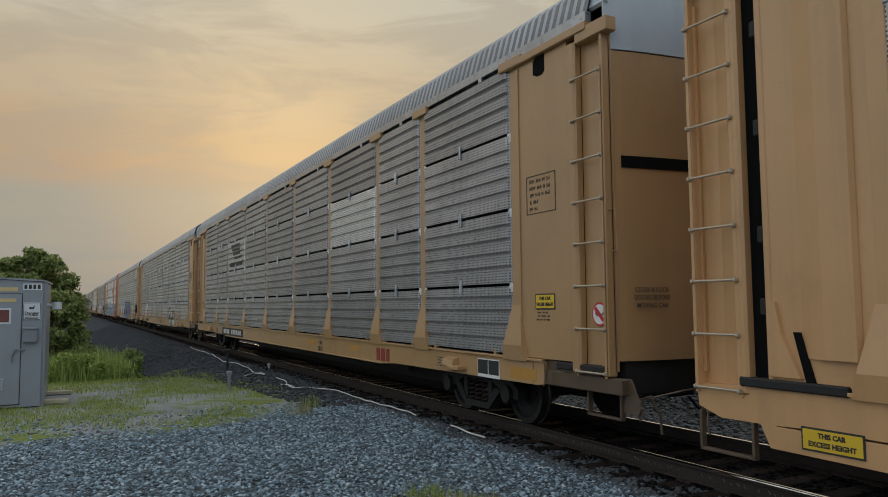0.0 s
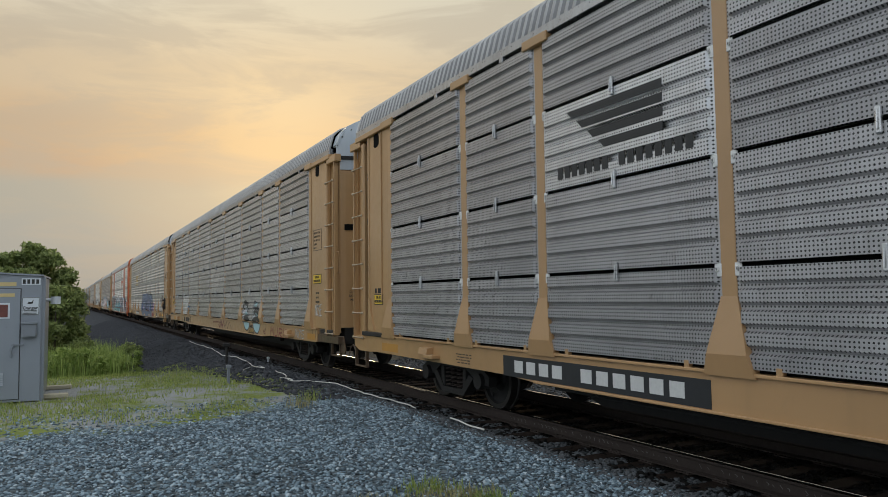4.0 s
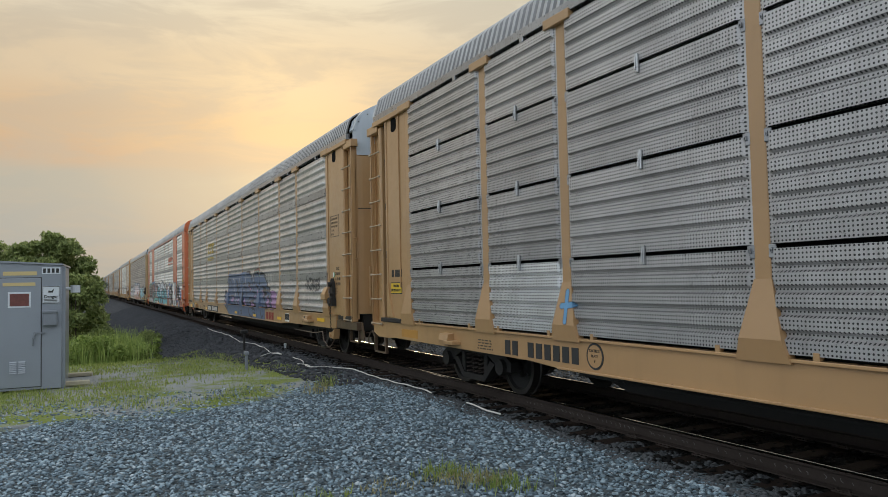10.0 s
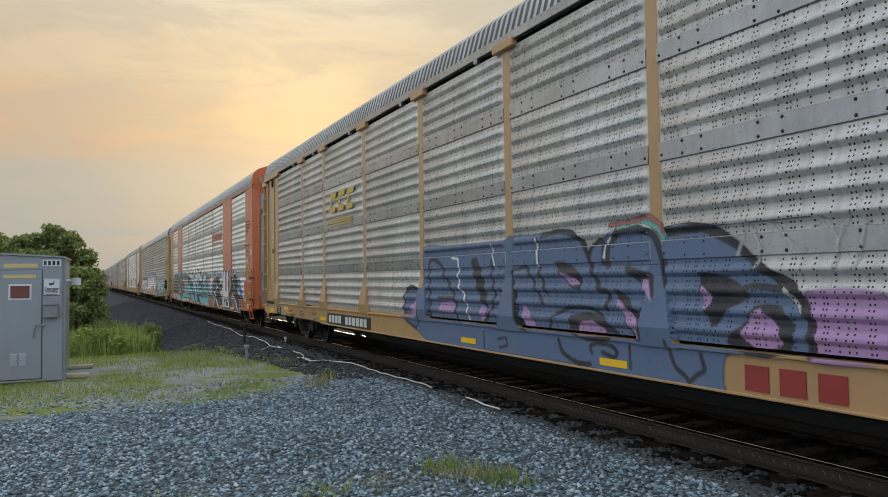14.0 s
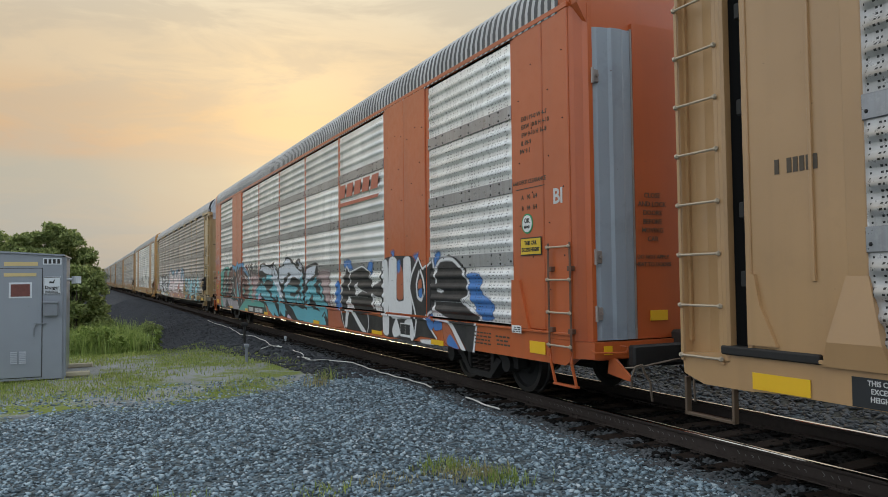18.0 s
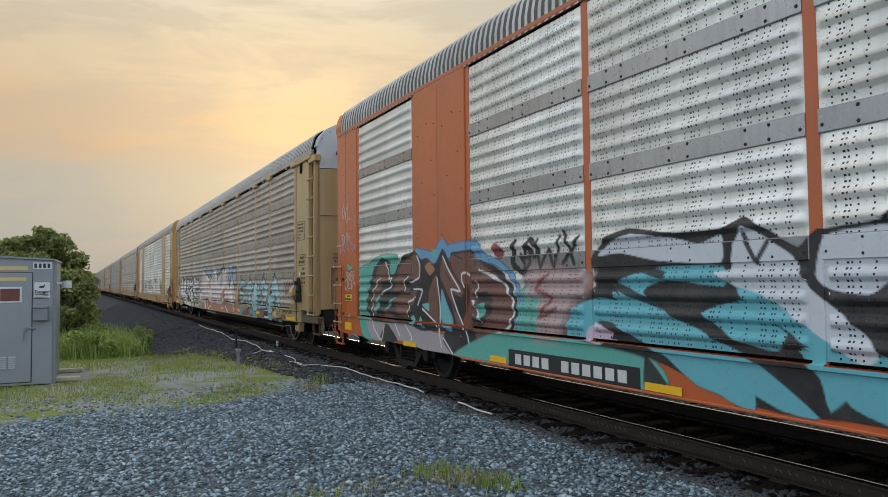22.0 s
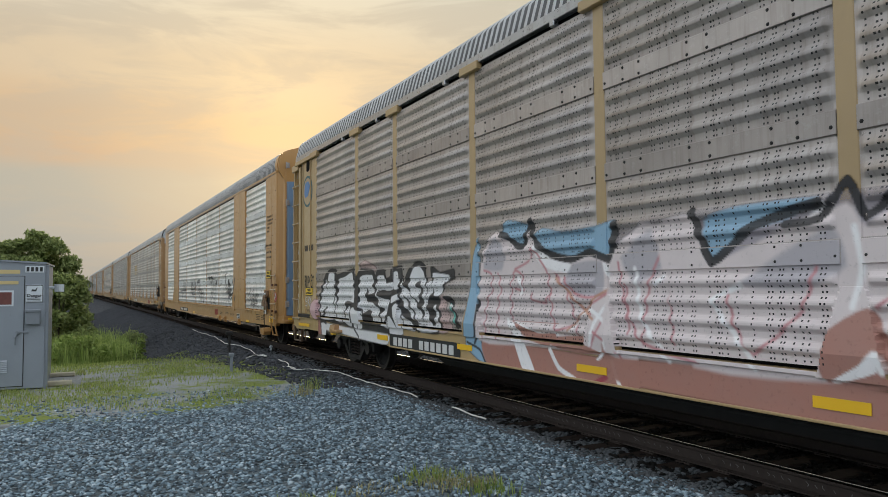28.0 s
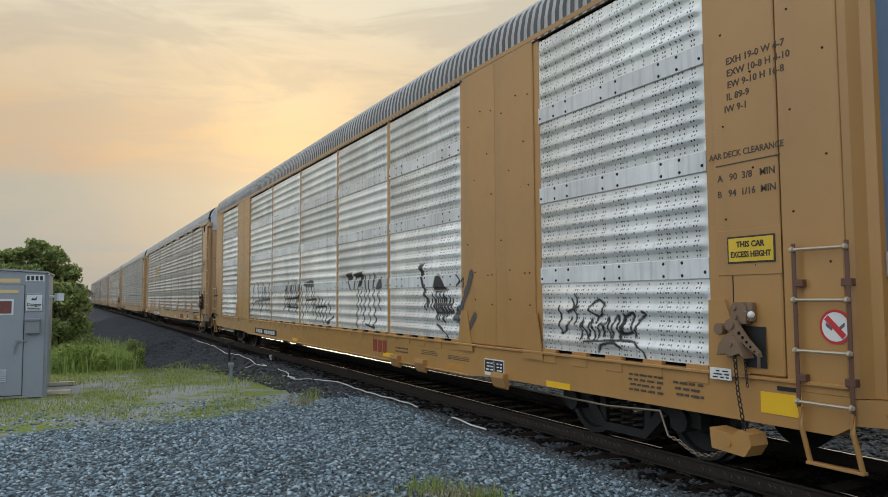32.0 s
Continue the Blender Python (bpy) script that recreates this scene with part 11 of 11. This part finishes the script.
reflectors(car_f, ((-10.84, -11.76, 0.70, 0.79), (-7.16, -7.63, 0.74, 0.82), (1.85, 1.34, 0.71, 0.79), (-1.07, -1.53, 0.72, 0.81), (4.68, 4.24, 0.75, 0.83), (7.78, 7.3, 0.71, 0.80), (10.47, 10.12, 0.65, 0.73), (12.94, 12.05, 0.74, 0.81), (-4.2, -4.65, 0.72, 0.80)), SIDE - 0.032)
reflectors(car_g, ((-9.07, -9.53, 0.59, 0.66), (-12.11, -12.49, 0.70, 0.87), (-4.0, -4.45, 0.6, 0.67), (2.0, 1.55, 0.58, 0.65)))
jack_pad(car_d, -9.84, -10.28, 0.84, TAN, True)
# the shallow frame on the olive car's end door, its maker's seam and rivets
bm = bmesh.new()
for p in ((-1.10, -0.66, 2.036, 2.05), (-1.10, -0.66, 1.21, 1.224), (-1.10, -1.086, 1.224, 2.036), (-0.674, -0.66, 1.224, 2.036)):
    box(bm, p[0], p[1], -13.545, -13.45, p[2], p[3], 0.004)
part("door_frame", mesh_of("door_frame", bm.copy(), OLIVE), None, car_f)
part("door_frame", mesh_of("door_frame", bm, TAN), None, car_d)
for car, last in ((car_d, "B  93 1/4  MIN"), (car_f, "B  94  MIN")):
    for k, w in enumerate(("DECK", "CLEARANCE", "A  89  MIN", last)):
        words(car, w, -12.42, 2.03 - 0.115 * k, 0.092, STENCIL, X_END, 0.002, 0.85)
    ring(car, -12.12, 1.90, 0.065, X_END, WHITE, GREEN, "inspection_mark")


def scribble(car, mat, lines, x, wide, name="chalk_scribble"):
    """Strokes of chalk or paint on a flat plate: thin strips along each line."""
    bm = bmesh.new()
    for pts in lines:
        p = smooth_line(pts, False)
        for (ya, za), (yb, zb) in zip(p, p[1:]):
            l = max(1e-5, math.hypot(yb - ya, zb - za))
            oy, oz = -(zb - za) / l * wide / 2, (yb - ya) / l * wide / 2
            q = [(ya + oy, za + oz), (yb + oy, zb + oz), (yb - oy, zb - oz), (ya - oy, za - oz)]
            bm.faces.new([bm.verts.new((x, a, b)) for a, b in q])
    return part(name, bm, mat, car)


CHALK = plain("thin_white_spray", (0.55, 0.54, 0.50), 0.6, 0, 0.2, 30)
SMUDGE = plain("dark_smudge", (0.10, 0.075, 0.06), 0.7, 0, 0.3, 30)
for stroke in ([(13.30, 2.66), (13.16, 2.42), (13.06, 2.66)], [(13.16, 2.42), (13.22, 2.24)], [(13.30, 2.16), (13.26, 1.86), (13.10, 1.84), (13.08, 2.14)], [(13.29, 1.74), (13.12, 1.58), (13.28, 1.46), (13.08, 1.40)], [(13.24, 1.36), (13.28, 1.05), (13.10, 1.20), (13.09, 0.98)]):
    scribble(car_f, CHALK, [stroke], SIDE + 0.044, 0.032)
scribble(car_d, SMUDGE, ([(-13.10, 2.42), (-13.22, 2.34), (-13.14, 2.26), (-13.32, 2.30)], [(-13.24, 2.16), (-13.36, 2.08), (-13.25, 2.02), (-13.37, 1.98)], [(-13.22, 1.70), (-13.30, 1.62), (-13.24, 1.58)], [(-13.26, 1.28), (-13.34, 1.24), (-13.28, 1.20)], [(-13.14, 0.99), (-13.20, 0.96)]), SIDE + 0.055, 0.05, "paint_smudge")
for text, y, z, size in (("O", 12.55, 3.05, 0.26), ("O", 12.35, 2.95, 0.3), ("L", 12.22, 3.0, 0.34), ("T", 12.62, 2.45, 0.24), ("A", 12.48, 2.46, 0.2), ("I", 12.32, 2.5, 0.24), ("N", 12.22, 2.52, 0.2), ("S", 12.30, 1.72, 0.18), ("O", 12.18, 1.72, 0.16), ("E", 12.05, 1.72, 0.18), ("R", 11.92, 1.72, 0.18)):
    tags = []
    for stroke in LETTERS[text]:
        tags.append([(y - size * 0.8 * float(p.split(",")[0]), z + size * float(p.split(",")[1])) for p in stroke.split()])
    scribble(car_e, CHALK, tags, SIDE - 0.029, 0.022, "tag_letter")
# faint chalk marks along the web of the near rail
r = random.Random(77)
marks = []
for k in range(70):
    y = 3.2 + k * 0.085 + r.uniform(0, 0.03)
    if r.random() < 0.75:
        marks.append([(y, -0.115 + r.uniform(0, 0.01)), (y + r.uniform(-0.02, 0.02), -0.095), (y + r.uniform(0.0, 0.03), -0.080 + r.uniform(-0.01, 0.01))])
near_rail = [c for c in track.children if c.name.startswith("rail")][0]
scribble(near_rail, plain("faint_chalk", (0.16, 0.155, 0.15), 0.8, 0, 0.3, 40), marks, -0.754 - 0.0135, 0.006, "chalk_mark")
# drips and overspray on the sills
for car, y0, n in ((car_d, 8.6, 5), (car_d, 3.9, 3), (car_f, -11.9, 4), (car_b, -12.0, 3), (car_c, -11.9, 4)):
    drips = []
    for k in range(n):
        y = y0 - 0.22 * k + r.uniform(-0.05, 0.05)
        drips.append([(y, 0.955), (y + r.uniform(-0.03, 0.03), 0.86), (y + r.uniform(-0.05, 0.05), 0.955 - r.uniform(0.16, 0.28))])
    scribble(car, SMUDGE, drips, SIDE - 0.0215, 0.018, "paint_drip")

# ---- the rest of the train, and its motion ----
CARS = [car_a, car_b, car_c, car_d, car_e, car_f, car_g]
for k, src in enumerate((car_d, car_c, car_d, car_c, car_b, car_c)):
    ob = copy_thing(src, Matrix())
    ob["label"] = "tan and grey autorack car far back in the train"
    # the far cars are bare of graffiti
    for child in [c for c in ob.children if c.name.startswith("graffiti")]:
        bpy.data.objects.remove(child)
    CARS.append(ob)


def motions():
    """The train rolls towards the camera and past it; its wheels turn with it."""
    times = [i * 1.0 for i in range(33)]
    for k, car in enumerate(CARS):
        walk(car, [(t, pose(0, FIRST + k * STEP - rolled(t), 0)) for t in times])
    fine = [i * 0.1 for i in range(321)]
    for w in NEAR_SPIN:
        y, z = w.location.y, w.location.z
        walk(w, [(t, pose(0, y, z, degrees_of(rolled(t)), 0, 0)) for t in fine])


def degrees_of(s):
    return math.degrees(s / 0.418) % 360.0


motions()
